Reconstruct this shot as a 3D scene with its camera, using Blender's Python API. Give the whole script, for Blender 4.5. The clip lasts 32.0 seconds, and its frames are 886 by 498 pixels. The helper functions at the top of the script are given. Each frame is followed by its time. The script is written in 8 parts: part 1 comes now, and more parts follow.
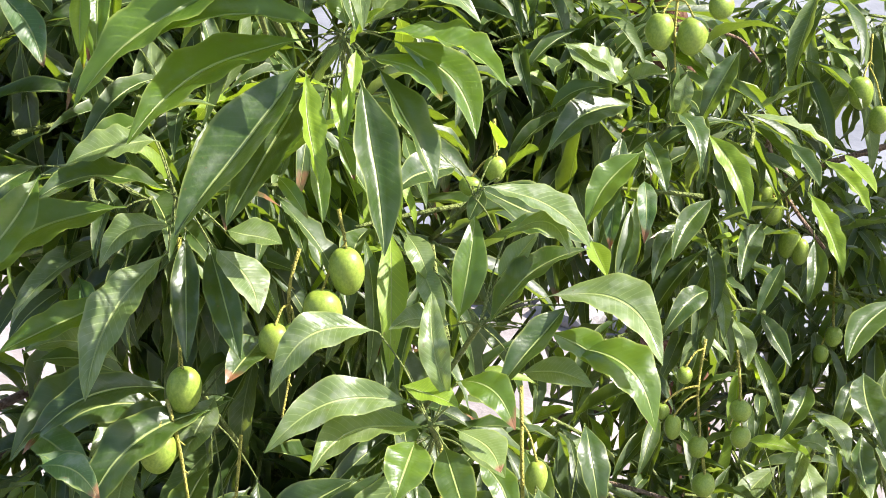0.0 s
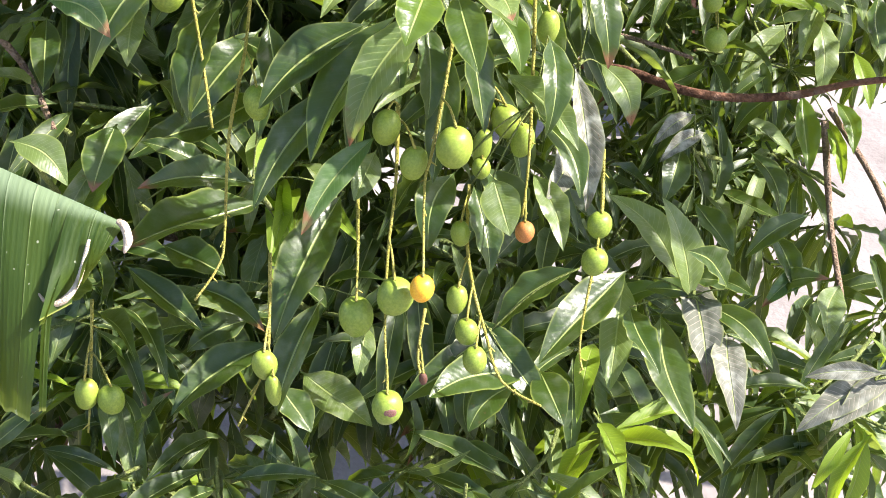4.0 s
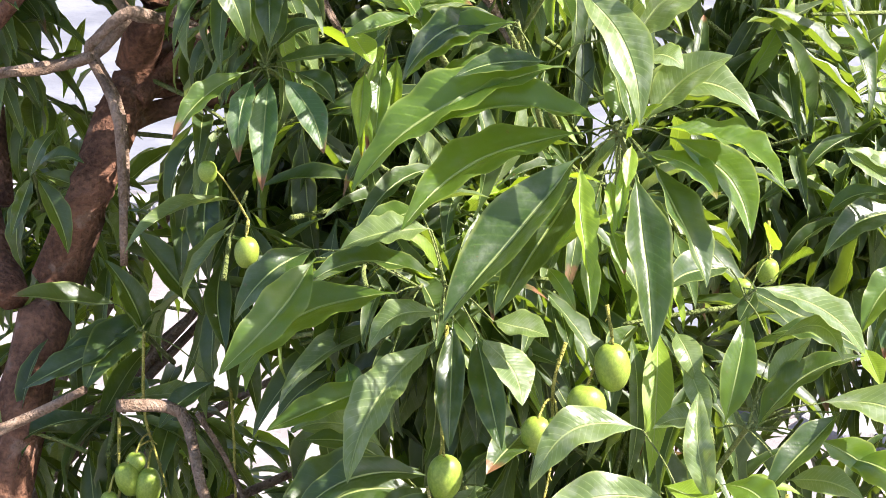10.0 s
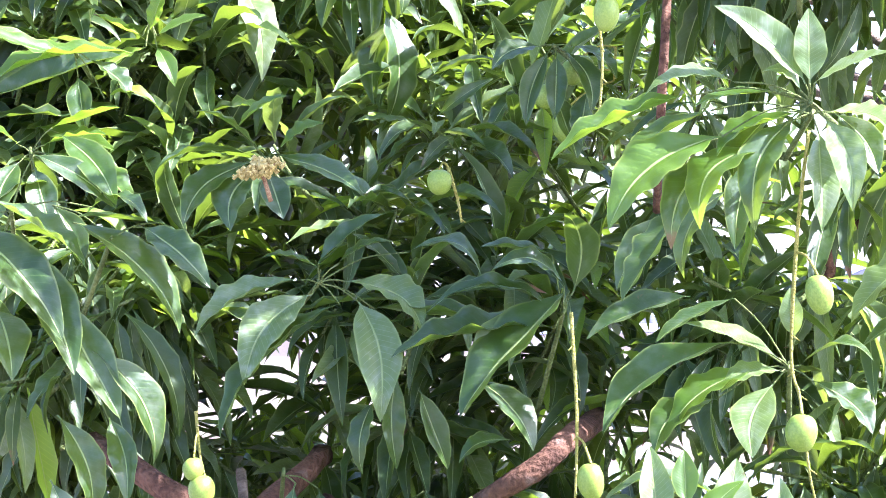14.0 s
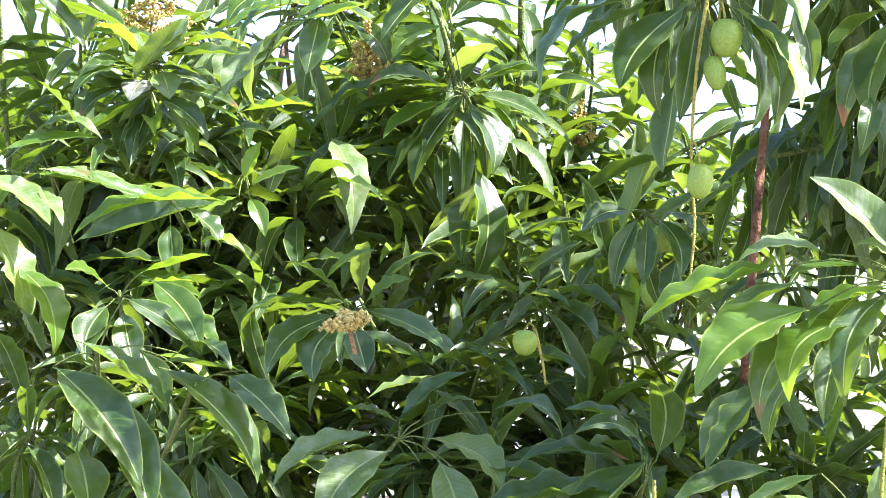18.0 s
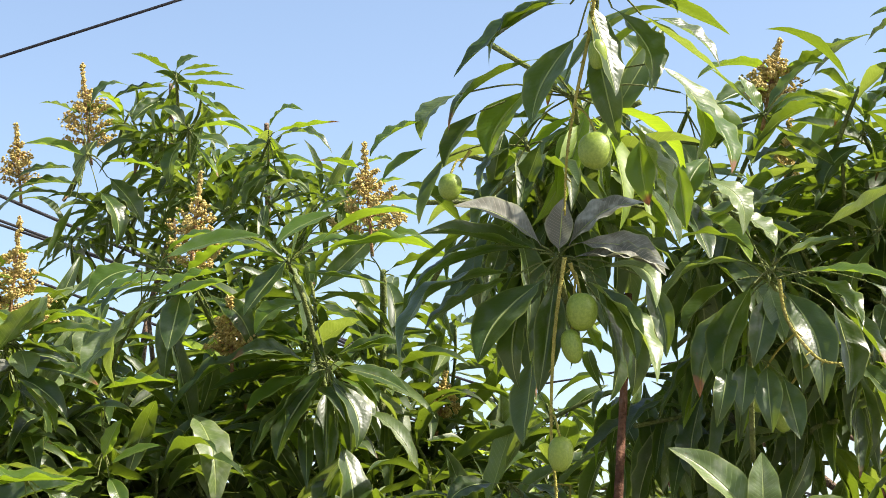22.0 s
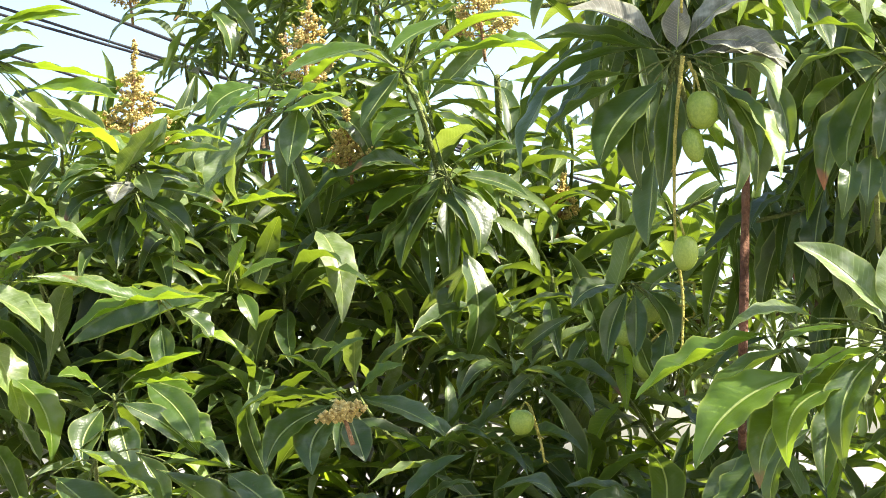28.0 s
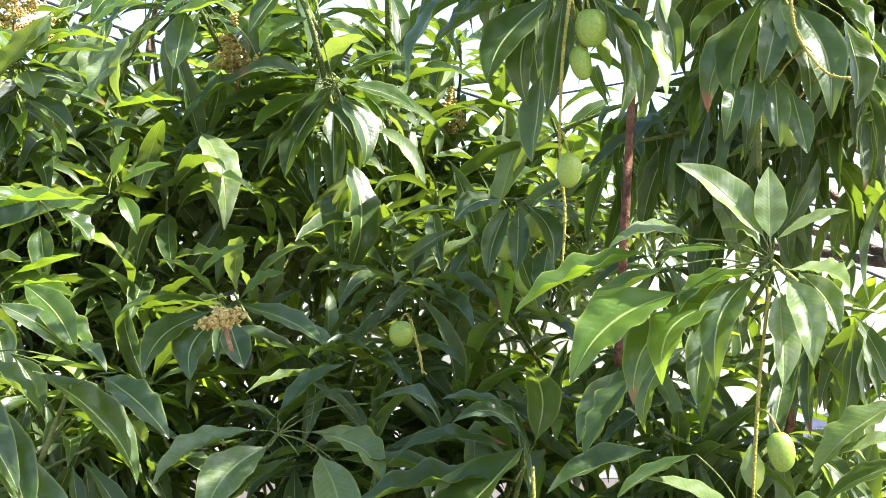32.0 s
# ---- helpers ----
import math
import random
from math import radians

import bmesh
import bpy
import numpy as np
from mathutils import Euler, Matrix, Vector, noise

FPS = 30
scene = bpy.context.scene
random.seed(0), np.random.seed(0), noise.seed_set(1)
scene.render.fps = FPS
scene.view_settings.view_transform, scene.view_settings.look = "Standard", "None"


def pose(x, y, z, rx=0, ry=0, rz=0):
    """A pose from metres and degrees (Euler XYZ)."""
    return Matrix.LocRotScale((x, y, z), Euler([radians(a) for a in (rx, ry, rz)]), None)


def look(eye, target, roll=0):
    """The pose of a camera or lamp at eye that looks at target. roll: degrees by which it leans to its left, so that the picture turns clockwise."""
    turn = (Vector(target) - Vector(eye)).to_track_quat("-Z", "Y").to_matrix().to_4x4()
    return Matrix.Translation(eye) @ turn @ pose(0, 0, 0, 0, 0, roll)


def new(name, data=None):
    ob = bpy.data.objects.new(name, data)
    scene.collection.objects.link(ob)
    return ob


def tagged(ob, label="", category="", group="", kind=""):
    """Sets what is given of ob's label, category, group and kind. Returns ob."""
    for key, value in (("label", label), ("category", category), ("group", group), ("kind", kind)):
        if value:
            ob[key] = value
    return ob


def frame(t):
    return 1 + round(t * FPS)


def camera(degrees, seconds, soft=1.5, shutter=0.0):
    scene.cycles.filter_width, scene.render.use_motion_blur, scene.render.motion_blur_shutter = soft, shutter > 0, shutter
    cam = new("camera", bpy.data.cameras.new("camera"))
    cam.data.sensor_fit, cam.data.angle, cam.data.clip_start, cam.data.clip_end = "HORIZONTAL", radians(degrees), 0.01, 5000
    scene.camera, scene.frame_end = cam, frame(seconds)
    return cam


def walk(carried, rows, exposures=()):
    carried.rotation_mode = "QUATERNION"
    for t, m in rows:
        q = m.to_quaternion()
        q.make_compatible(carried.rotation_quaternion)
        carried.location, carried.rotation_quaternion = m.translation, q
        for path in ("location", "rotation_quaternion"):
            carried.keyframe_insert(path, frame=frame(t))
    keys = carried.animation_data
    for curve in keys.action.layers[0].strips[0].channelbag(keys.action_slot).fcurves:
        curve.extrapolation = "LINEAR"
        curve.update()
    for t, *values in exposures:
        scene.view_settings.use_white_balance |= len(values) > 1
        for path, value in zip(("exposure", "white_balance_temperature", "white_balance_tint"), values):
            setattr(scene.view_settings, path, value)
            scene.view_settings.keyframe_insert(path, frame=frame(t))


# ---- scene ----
cam = camera(27.95, 32.0, soft=0.6)
# seconds, place and turn (yaw to the left, pitch up, roll) of the hand-held camera
walk(cam, [(t, Matrix.Translation((x, y, z)) @ pose(0, 0, 0, 90, 0, yaw) @ pose(0, 0, 0, pitch, 0, 0) @ pose(0, 0, 0, 0, 0, roll))
           for t, x, y, z, yaw, pitch, roll in (
    (0, -0.000, -0.003, 3.513, -11.28, -23.11, 2.03),
    (0.5, 0.002, 0.000, 3.509, -11.85, -25.22, 2.51),
    (1, 0.003, 0.004, 3.506, -12.80, -27.49, 3.14),
    (1.5, 0.002, 0.004, 3.505, -13.17, -29.02, 3.68),
    (2, 0.004, 0.011, 3.512, -12.85, -32.02, 4.71),
    (2.5, 0.005, 0.011, 3.510, -12.89, -34.11, 4.86),
    (3, 0.005, 0.016, 3.509, -12.98, -35.57, 4.96),
    (3.5, 0.005, 0.013, 3.506, -12.95, -37.26, 4.78),
    (5.5, -0.001, 0.000, 3.488, -6.02, -37.93, 0.53),
    (6, 0.001, 0.000, 3.491, -4.67, -35.70, -0.27),
    (6.5, -0.001, -0.003, 3.491, -2.45, -33.58, -1.11),
    (7, -0.004, -0.007, 3.494, -2.38, -33.04, -1.05),
    (7.5, -0.007, -0.010, 3.492, -2.71, -32.59, -0.73),
    (8, -0.006, -0.008, 3.494, -2.97, -29.92, -0.23),
    (8.5, -0.004, -0.007, 3.491, -2.90, -27.41, 0.07),
    (9, -0.005, -0.008, 3.492, -3.40, -26.22, 0.79),
    (9.5, -0.007, -0.004, 3.494, -2.97, -22.80, 1.43),
    (10, -0.009, 0.002, 3.494, -2.12, -20.01, 1.17),
    (11, -0.000, 0.006, 3.489, -1.25, -15.77, 0.64),
    (11.5, 0.000, 0.002, 3.492, -0.95, -12.37, 0.60),
    (12, 0.005, -0.001, 3.495, -0.42, -10.78, 0.20),
    (12.5, 0.004, 0.001, 3.502, 0.12, -8.56, -0.23),
    (13, 0.004, -0.002, 3.508, 1.12, -5.61, -0.88),
    (13.5, 0.005, -0.004, 3.509, 1.77, -3.60, -0.95),
    (14, 0.007, -0.002, 3.490, 2.92, -0.95, -1.40),
    (14.5, 0.008, 0.001, 3.488, 3.09, -0.01, -1.59),
    (15, 0.008, 0.002, 3.490, 3.59, 0.76, -1.62),
    (15.5, 0.007, 0.005, 3.489, 4.54, 1.35, -1.78),
    (17.5, -0.004, 0.008, 3.485, 5.31, 3.80, 0.69),
    (18, -0.006, 0.009, 3.488, 5.46, 4.20, 1.10),
    (18.5, -0.005, 0.009, 3.490, 6.17, 6.73, 1.00),
    (19, -0.006, 0.011, 3.490, 7.24, 8.60, 0.75),
    (19.5, -0.002, 0.013, 3.491, 7.54, 9.59, 1.27),
    (20, -0.000, 0.011, 3.495, 5.97, 9.97, 1.38),
    (20.5, 0.002, 0.006, 3.499, 5.41, 11.74, 1.53),
    (21, 0.002, 0.007, 3.500, 5.09, 12.27, 1.71),
    (21.5, 0.002, 0.007, 3.502, 4.65, 12.39, 1.45),
    (22, 0.011, 0.006, 3.500, 1.31, 12.84, -0.39),
    (22.5, 0.016, 0.005, 3.503, -0.21, 13.27, -1.41),
    (23, 0.011, 0.003, 3.504, 0.33, 14.03, -1.28),
    (23.5, -0.001, -0.004, 3.503, -0.60, 14.35, -1.35),
    (24, -0.011, -0.006, 3.506, -2.09, 12.04, -1.90),
    (24.5, -0.010, -0.017, 3.506, -2.71, 11.79, -1.95),
    (25, -0.002, -0.018, 3.507, 0.03, 9.11, -2.17),
    (25.5, 0.001, -0.015, 3.506, 1.45, 7.47, -2.22),
    (26, -0.001, -0.013, 3.507, 2.67, 6.29, -2.04),
    (26.5, -0.005, -0.012, 3.508, 4.08, 6.28, -2.11),
    (28.5, -0.003, -0.001, 3.511, 5.35, 6.82, -2.11),
    (29, -0.006, -0.005, 3.512, 5.41, 8.29, -1.39),
    (29.5, -0.004, -0.005, 3.506, 4.66, 8.32, -0.90),
    (30, -0.006, -0.005, 3.508, 4.57, 8.20, -0.42),
    (30.5, 0.002, -0.003, 3.509, 3.98, 7.87, -0.37),
    (31, -0.003, -0.001, 3.508, 3.13, 7.37, -0.52),
    (31.5, 0.000, -0.000, 3.508, 2.49, 5.78, -1.46),
    (32, -0.002, -0.003, 3.508, 1.44, 3.60, -0.88),
)], exposures=((0, 1.65, 6400, 14), (3, 1.55, 6500, 14), (5.5, 1.87, 6350, 17), (6, 1.8, 6350, 17), (9, 1.81, 6450, 16), (11, 1.98, 6150, 21), (12, 2.27, 5800, 23), (13, 2.55, 5560, 24), (15, 2.83, 5200, 25), (18, 2.37, 5900, 11), (19, 1.7, 6780, 10), (20, 1.36, 6880, 13), (22, 1.14, 6780, 12), (23.5, 1.08, 6930, 13), (25, 1.2, 7030, 13), (26.5, 2.03, 6780, 10), (29, 1.69, 6780, 10), (31, 1.8, 6680, 12), (32, 2.06, 6180, 11)))

# ---- light ----
SUN_WAY = Vector((0.69, -0.12, 0.71)).normalized()
world = bpy.data.worlds.new("daylight")
scene.world = world
world.use_nodes = True
sky = world.node_tree.nodes.new("ShaderNodeTexSky")
sky.sky_type = "NISHITA"
sky.sun_disc = False
sky.sun_elevation = math.asin(SUN_WAY.z)
sky.sun_rotation = math.atan2(SUN_WAY.x, SUN_WAY.y)
sky.dust_density = 1.6
sky.air_density = 1.0
world.node_tree.links.new(sky.outputs["Color"], world.node_tree.nodes["Background"].inputs["Color"])
world.node_tree.nodes["Background"].inputs["Strength"].default_value = 0.12
sun = new("sun", bpy.data.lights.new("sun", "SUN"))
sun.data.energy, sun.data.angle, sun.data.color = 5.0, radians(0.55), (1.0, 0.95, 0.86)
sun.matrix_world = look(SUN_WAY * 30, (0, 0, 0))


# ---- materials ----
class Nodes:
    """Short hand for building a node material."""

    def __init__(self, name):
        self.mat = bpy.data.materials.new(name)
        self.mat.use_nodes = True
        self.tree = self.mat.node_tree
        self.bsdf = self.tree.nodes["Principled BSDF"]
        self.out = self.tree.nodes["Material Output"]

    def add(self, kind, **inputs):
        node = self.tree.nodes.new("ShaderNode" + kind)
        for key, value in inputs.items():
            self.put(node, key, value)
        return node

    def put(self, node, key, value):
        key = int(key[1:]) if key[0] == "_" else key.replace("_", " ")
        if isinstance(value, bpy.types.NodeSocket):
            self.tree.links.new(value, node.inputs[key])
        else:
            node.inputs[key].default_value = value

    def math(self, op, a, b=0.0, c=0.0, clamp=False):
        node = self.add("Math", _0=a, _1=b, _2=c)
        node.operation, node.use_clamp = op, clamp
        return node.outputs[0]

    def mix(self, fac, a, b):
        node = self.add("Mix")
        node.data_type = "RGBA"
        self.put(node, "_0", fac)
        self.put(node, "_6", a)
        self.put(node, "_7", b)
        return node.outputs[2]

    def noise(self, scale, detail=4.0, vector=None):
        node = self.add("TexNoise", Scale=scale, Detail=detail)
        if vector is not None:
            self.put(node, "Vector", vector)
        return node.outputs["Fac"]

    def step(self, value, low, high):
        node = self.add("MapRange", Value=value, From_Min=low, From_Max=high)
        node.interpolation_type = "SMOOTHSTEP"
        return node.outputs[0]

    def place(self):
        return self.add("TexCoord").outputs["Object"]

    def world_place(self):
        return self.add("NewGeometry").outputs["Position"]

    def bump(self, height, strength=0.3, distance=0.01):
        node = self.add("Bump", Height=height, Strength=strength, Distance=distance)
        self.put(self.bsdf, "Normal", node.outputs[0])
        return node.outputs[0]

    def surface(self, **inputs):
        for key, value in inputs.items():
            self.put(self.bsdf, key, value)
        return self.mat


def rgb(r, g, b):
    return (r, g, b, 1.0)


def leaf_material(name, dark, light, glow, joined, dust=0.25, rough=0.36, scorch=0.92, through_light=0.27):
    """A mango leaf: pale midrib, slanted side veins, dust, scorched tips, light that comes through the blade."""
    n = Nodes(name)
    uv = n.add("UVMap").outputs[0]
    sep = n.add("SeparateXYZ", Vector=uv)
    across = n.math("ABSOLUTE", n.math("SUBTRACT", sep.outputs[0], 0.5))
    along = sep.outputs[1]
    rand = n.add("NewGeometry").outputs["Random Per Island"] if joined else n.add("ObjectInfo").outputs["Random"]
    rand2 = n.math("FRACT", n.math("MULTIPLY", rand, 37.7))
    rand3 = n.math("FRACT", n.math("MULTIPLY", rand, 91.3))
    where = n.world_place()
    blotch = n.noise(14.0, 3.0, where)
    fine = n.noise(160.0, 3.0, where)
    rib = n.math("SUBTRACT", 1.0, n.step(across, 0.012, 0.034))
    wave = n.math("SINE", n.math("MULTIPLY", n.math("SUBTRACT", along, n.math("MULTIPLY", across, 0.26)), 118.0))
    vein = n.math("MULTIPLY", n.step(wave, 0.87, 1.0), n.math("SUBTRACT", 1.0, n.step(across, 0.32, 0.5)))
    base = n.mix(n.math("ADD", n.math("MULTIPLY", rand, 0.65), n.math("MULTIPLY", blotch, 0.45), 0.0), rgb(*dark), rgb(*light))
    base = n.mix(n.math("MULTIPLY", vein, 0.62), base, rgb(light[0] * 2.4, light[1] * 2.1, light[2] * 2.2))
    base = n.mix(n.math("MULTIPLY", rib, 0.88), base, rgb(0.34, 0.40, 0.13))
    edge = n.step(across, 0.43, 0.5)
    base = n.mix(n.math("MULTIPLY", edge, 0.42), base, rgb(0.32, 0.36, 0.08))
    dusty = n.math("MULTIPLY", n.math("MULTIPLY", n.step(n.noise(38.0, 6.0, where), 0.42, 0.75), dust), n.math("ADD", 0.4, rand2))
    base = n.mix(dusty, base, rgb(0.42, 0.43, 0.36))
    spots = n.math("MULTIPLY", n.step(n.noise(95.0, 2.0, where), 0.70, 0.74), n.step(rand2, 0.45, 0.6))
    base = n.mix(n.math("MULTIPLY", spots, 0.7), base, rgb(0.11, 0.065, 0.03))
    tip = n.math("MULTIPLY", n.step(n.math("ADD", along, n.math("MULTIPLY", n.noise(30.0, 3.0, where), 0.35)), 1.02, 1.12), n.step(rand3, scorch, scorch + 0.04))
    base = n.mix(tip, base, rgb(0.20, 0.10, 0.045))
    quilt = n.math("MULTIPLY", wave, n.math("SUBTRACT", 1.0, n.step(across, 0.25, 0.5)))
    n.bump(n.math("ADD", n.math("MULTIPLY", quilt, -0.035), n.math("ADD", n.math("MULTIPLY", rib, -1.2), n.math("ADD", n.math("MULTIPLY", fine, 0.3), n.math("MULTIPLY", blotch, 2.0)))), 0.55, 0.003)
    n.surface(Base_Color=base, Roughness=n.math("ADD", rough + (0.1 if joined else 0.0), n.math("MULTIPLY", n.noise(55.0, 3.0, where), 0.2)), Specular_IOR_Level=0.45)
    leak = n.mix(n.math("MULTIPLY", n.math("MAXIMUM", vein, rib), 0.6), rgb(*glow), rgb(glow[0] * 0.55, glow[1] * 0.5, glow[2] * 0.4))
    leak = n.mix(tip, leak, rgb(0.2, 0.07, 0.02))
    thin = n.add("BsdfTranslucent", Color=leak)
    mixer = n.add("MixShader", _0=through_light, _1=n.bsdf.outputs[0], _2=thin.outputs[0])
    n.tree.links.new(mixer.outputs[0], n.out.inputs["Surface"])
    return n.mat


LEAF = {}
for joined, mark in ((False, ""), (True, " of sprays")):
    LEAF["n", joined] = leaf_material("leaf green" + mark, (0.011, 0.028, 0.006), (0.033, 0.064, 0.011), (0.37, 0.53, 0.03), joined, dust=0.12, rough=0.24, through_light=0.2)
    LEAF["y", joined] = leaf_material("leaf young yellow green" + mark, (0.095, 0.165, 0.016), (0.18, 0.27, 0.022), (0.46, 0.64, 0.03), joined, dust=0.04, rough=0.3, through_light=0.38)
    # p: sun sheen on the blades, painted as a paler base under the dust
    LEAF["p", joined] = leaf_material("leaf dusty with painted sheen" + mark, (0.058, 0.098, 0.026), (0.120, 0.170, 0.054), (0.42, 0.54, 0.06), joined, dust=0.28, rough=0.26)
    LEAF["g", joined] = leaf_material("leaf grey with sooty dust" + mark, (0.075, 0.085, 0.060), (0.15, 0.15, 0.115), (0.16, 0.17, 0.09), joined, dust=0.95, rough=0.6, through_light=0.2)
# l: the green leaf again, with sunlight put into its lighter colour
LEAF["l", False] = leaf_material("leaf light green with painted sunlight", (0.028, 0.062, 0.007), (0.060, 0.112, 0.012), (0.46, 0.66, 0.03), False, dust=0.08, rough=0.24, through_light=0.3)
LEAF["b", False] = leaf_material("leaf with scorched end", (0.035, 0.08, 0.025), (0.06, 0.12, 0.03), (0.22, 0.40, 0.03), False, scorch=-0.2)
LEAF["d", False] = LEAF["n", False]


def mango_material(name, low, high, spot, soft=0.42):
    n = Nodes(name)
    at = n.place()
    rand = n.add("ObjectInfo").outputs["Random"]
    base = n.mix(n.step(n.noise(14.0, 3.0, at), 0.3, 0.7), rgb(*low), rgb(*high))
    base = n.mix(n.math("MULTIPLY", rand, 0.35), base, rgb(high[0] * 1.15, high[1] * 1.05, high[2] * 1.1))
    dots = n.add("TexVoronoi", Vector=at, Scale=230.0).outputs["Distance"]
    base = n.mix(n.math("MULTIPLY", n.math("SUBTRACT", 1.0, n.step(dots, 0.12, 0.3)), 0.15), base, rgb(0.55, 0.62, 0.32))
    base = n.mix(n.math("MULTIPLY", n.step(n.noise(22.0, 6.0, at), 0.60, 0.78), 0.5), base, rgb(*spot))
    n.bump(n.noise(240.0, 2.0, at), 0.12, 0.001)
    return n.surface(Base_Color=base, Roughness=soft, Specular_IOR_Level=0.4, Subsurface_Weight=0.06, Subsurface_Radius=(0.01, 0.012, 0.004))


MANGO = {
    "g": mango_material("unripe mango skin", (0.145, 0.215, 0.024), (0.225, 0.295, 0.040), (0.14, 0.18, 0.03)),
    "o": mango_material("ripe mango skin", (0.72, 0.33, 0.02), (0.82, 0.46, 0.03), (0.70, 0.52, 0.05)),
    "n": mango_material("dried mango skin", (0.30, 0.11, 0.03), (0.42, 0.17, 0.04), (0.16, 0.06, 0.03), 0.6),
    "k": mango_material("shrivelled mango skin", (0.07, 0.03, 0.02), (0.12, 0.05, 0.03), (0.05, 0.03, 0.02), 0.7),
}
MANGO["r"] = MANGO["g"]
ROT = mango_material("rotten brown skin", (0.10, 0.04, 0.03), (0.20, 0.10, 0.08), (0.30, 0.24, 0.22), 0.55)


def bark_material(name, low, high, scale=30.0):
    n = Nodes(name)
    at = n.world_place()
    coarse = n.noise(scale * 0.3, 4.0, at)
    fine = n.noise(scale * 3.0, 8.0, at)
    base = n.mix(n.step(n.math("ADD", n.math("MULTIPLY", coarse, 0.6), n.math("MULTIPLY", fine, 0.4)), 0.35, 0.65), rgb(*low), rgb(*high))
    base = n.mix(n.math("MULTIPLY", n.step(n.noise(scale * 0.6, 5.0, at), 0.58, 0.7), 0.22), base, rgb(0.30, 0.27, 0.23))
    n.bump(n.math("ADD", coarse, fine), 0.9, 0.012)
    return n.surface(Base_Color=base, Roughness=0.85, Specular_IOR_Level=0.2)


BARK = bark_material("reddish brown bark", (0.060, 0.028, 0.017), (0.20, 0.098, 0.058))
TWIG_BARK = bark_material("grey brown twig bark", (0.13, 0.085, 0.055), (0.30, 0.21, 0.15), 60.0)
SHOOT = bark_material("green shoot skin", (0.10, 0.13, 0.035), (0.20, 0.23, 0.07), 60.0)
STALK = bark_material("yellow green fruit stalk", (0.28, 0.26, 0.05), (0.46, 0.40, 0.10), 80.0)
BLOSSOM = bark_material("cream blossom", (0.50, 0.36, 0.10), (0.76, 0.59, 0.22), 90.0)
BLOSSOM_STEM = bark_material("pinkish blossom stem", (0.30, 0.16, 0.08), (0.45, 0.27, 0.12), 90.0)


# ---- building helpers ----
def mesh_of(name, verts, faces, material, uvs=None, smooth=True):
    me = bpy.data.meshes.new(name)
    me.from_pydata([tuple(v) for v in verts], [], [tuple(f) for f in faces])
    if uvs is not None:
        layer = me.uv_layers.new(name="UVMap")
        loops = np.empty(len(me.loops), dtype=np.int32)
        me.loops.foreach_get("vertex_index", loops)
        layer.data.foreach_set("uv", np.asarray(uvs, dtype=np.float32)[loops].ravel())
    me.materials.append(material)
    if smooth:
        me.polygons.foreach_set("use_smooth", [True] * len(me.polygons))
    me.update()
    return me


def part(name, me, parent, label="", matrix=None):
    ob = new(name, me)
    ob.parent = parent
    if matrix is not None:
        ob.matrix_parent_inverse = Matrix.Identity(4)
        ob.matrix_basis = matrix
    return tagged(ob, label)


def thing(name, label, category, group="", kind=""):
    return tagged(new(name), label, category, group, kind)


def tube_data(points, radii, sides=7, lumps=0.0, start=0):
    """Verts and faces of a round, tapered tube along smooth points."""
    pts = [Vector(p) for p in points]
    line, size = [], []
    for i in range(len(pts) - 1):
        a, b = pts[max(i - 1, 0)], pts[min(i + 2, len(pts) - 1)]
        for k in range(4):
            t = k / 4
            p, q = pts[i], pts[i + 1]
            line.append(0.5 * ((2 * p) + (q - a) * t + (2 * a - 5 * p + 4 * q - b) * t * t + (3 * p - a - 3 * q + b) * t ** 3))
            size.append(radii[i] + (radii[i + 1] - radii[i]) * t)
    line.append(pts[-1])
    size.append(radii[-1])
    verts, faces = [], []
    side = Vector((0.3, 0.2, 1)).normalized()
    for i, p in enumerate(line):
        way = (line[min(i + 1, len(line) - 1)] - line[max(i - 1, 0)]).normalized()
        u = side.cross(way)
        if u.length < 0.05:
            u = Vector((1, 0, 0)).cross(way)
        u.normalize()
        v = way.cross(u)
        for k in range(sides):
            a = 2 * math.pi * k / sides
            d = u * math.cos(a) + v * math.sin(a)
            r = size[i] * (1 + lumps * noise.noise(p * 9 + d * 1.5))
            verts.append(p + d * r)
    for i in range(len(line) - 1):
        for k in range(sides):
            a, b = start + i * sides + k, start + i * sides + (k + 1) % sides
            faces.append((a, b, b + sides, a + sides))
    faces.append(tuple(start + k for k in range(sides))[::-1])
    faces.append(tuple(start + (len(line) - 1) * sides + k for k in range(sides)))
    return verts, faces


def tubes(name, runs, material, sides=7, lumps=0.0):
    verts, faces = [], []
    for points, radii in runs:
        v, f = tube_data(points, radii, sides, lumps, len(verts))
        verts += v
        faces += f
    return mesh_of(name, verts, faces, material)


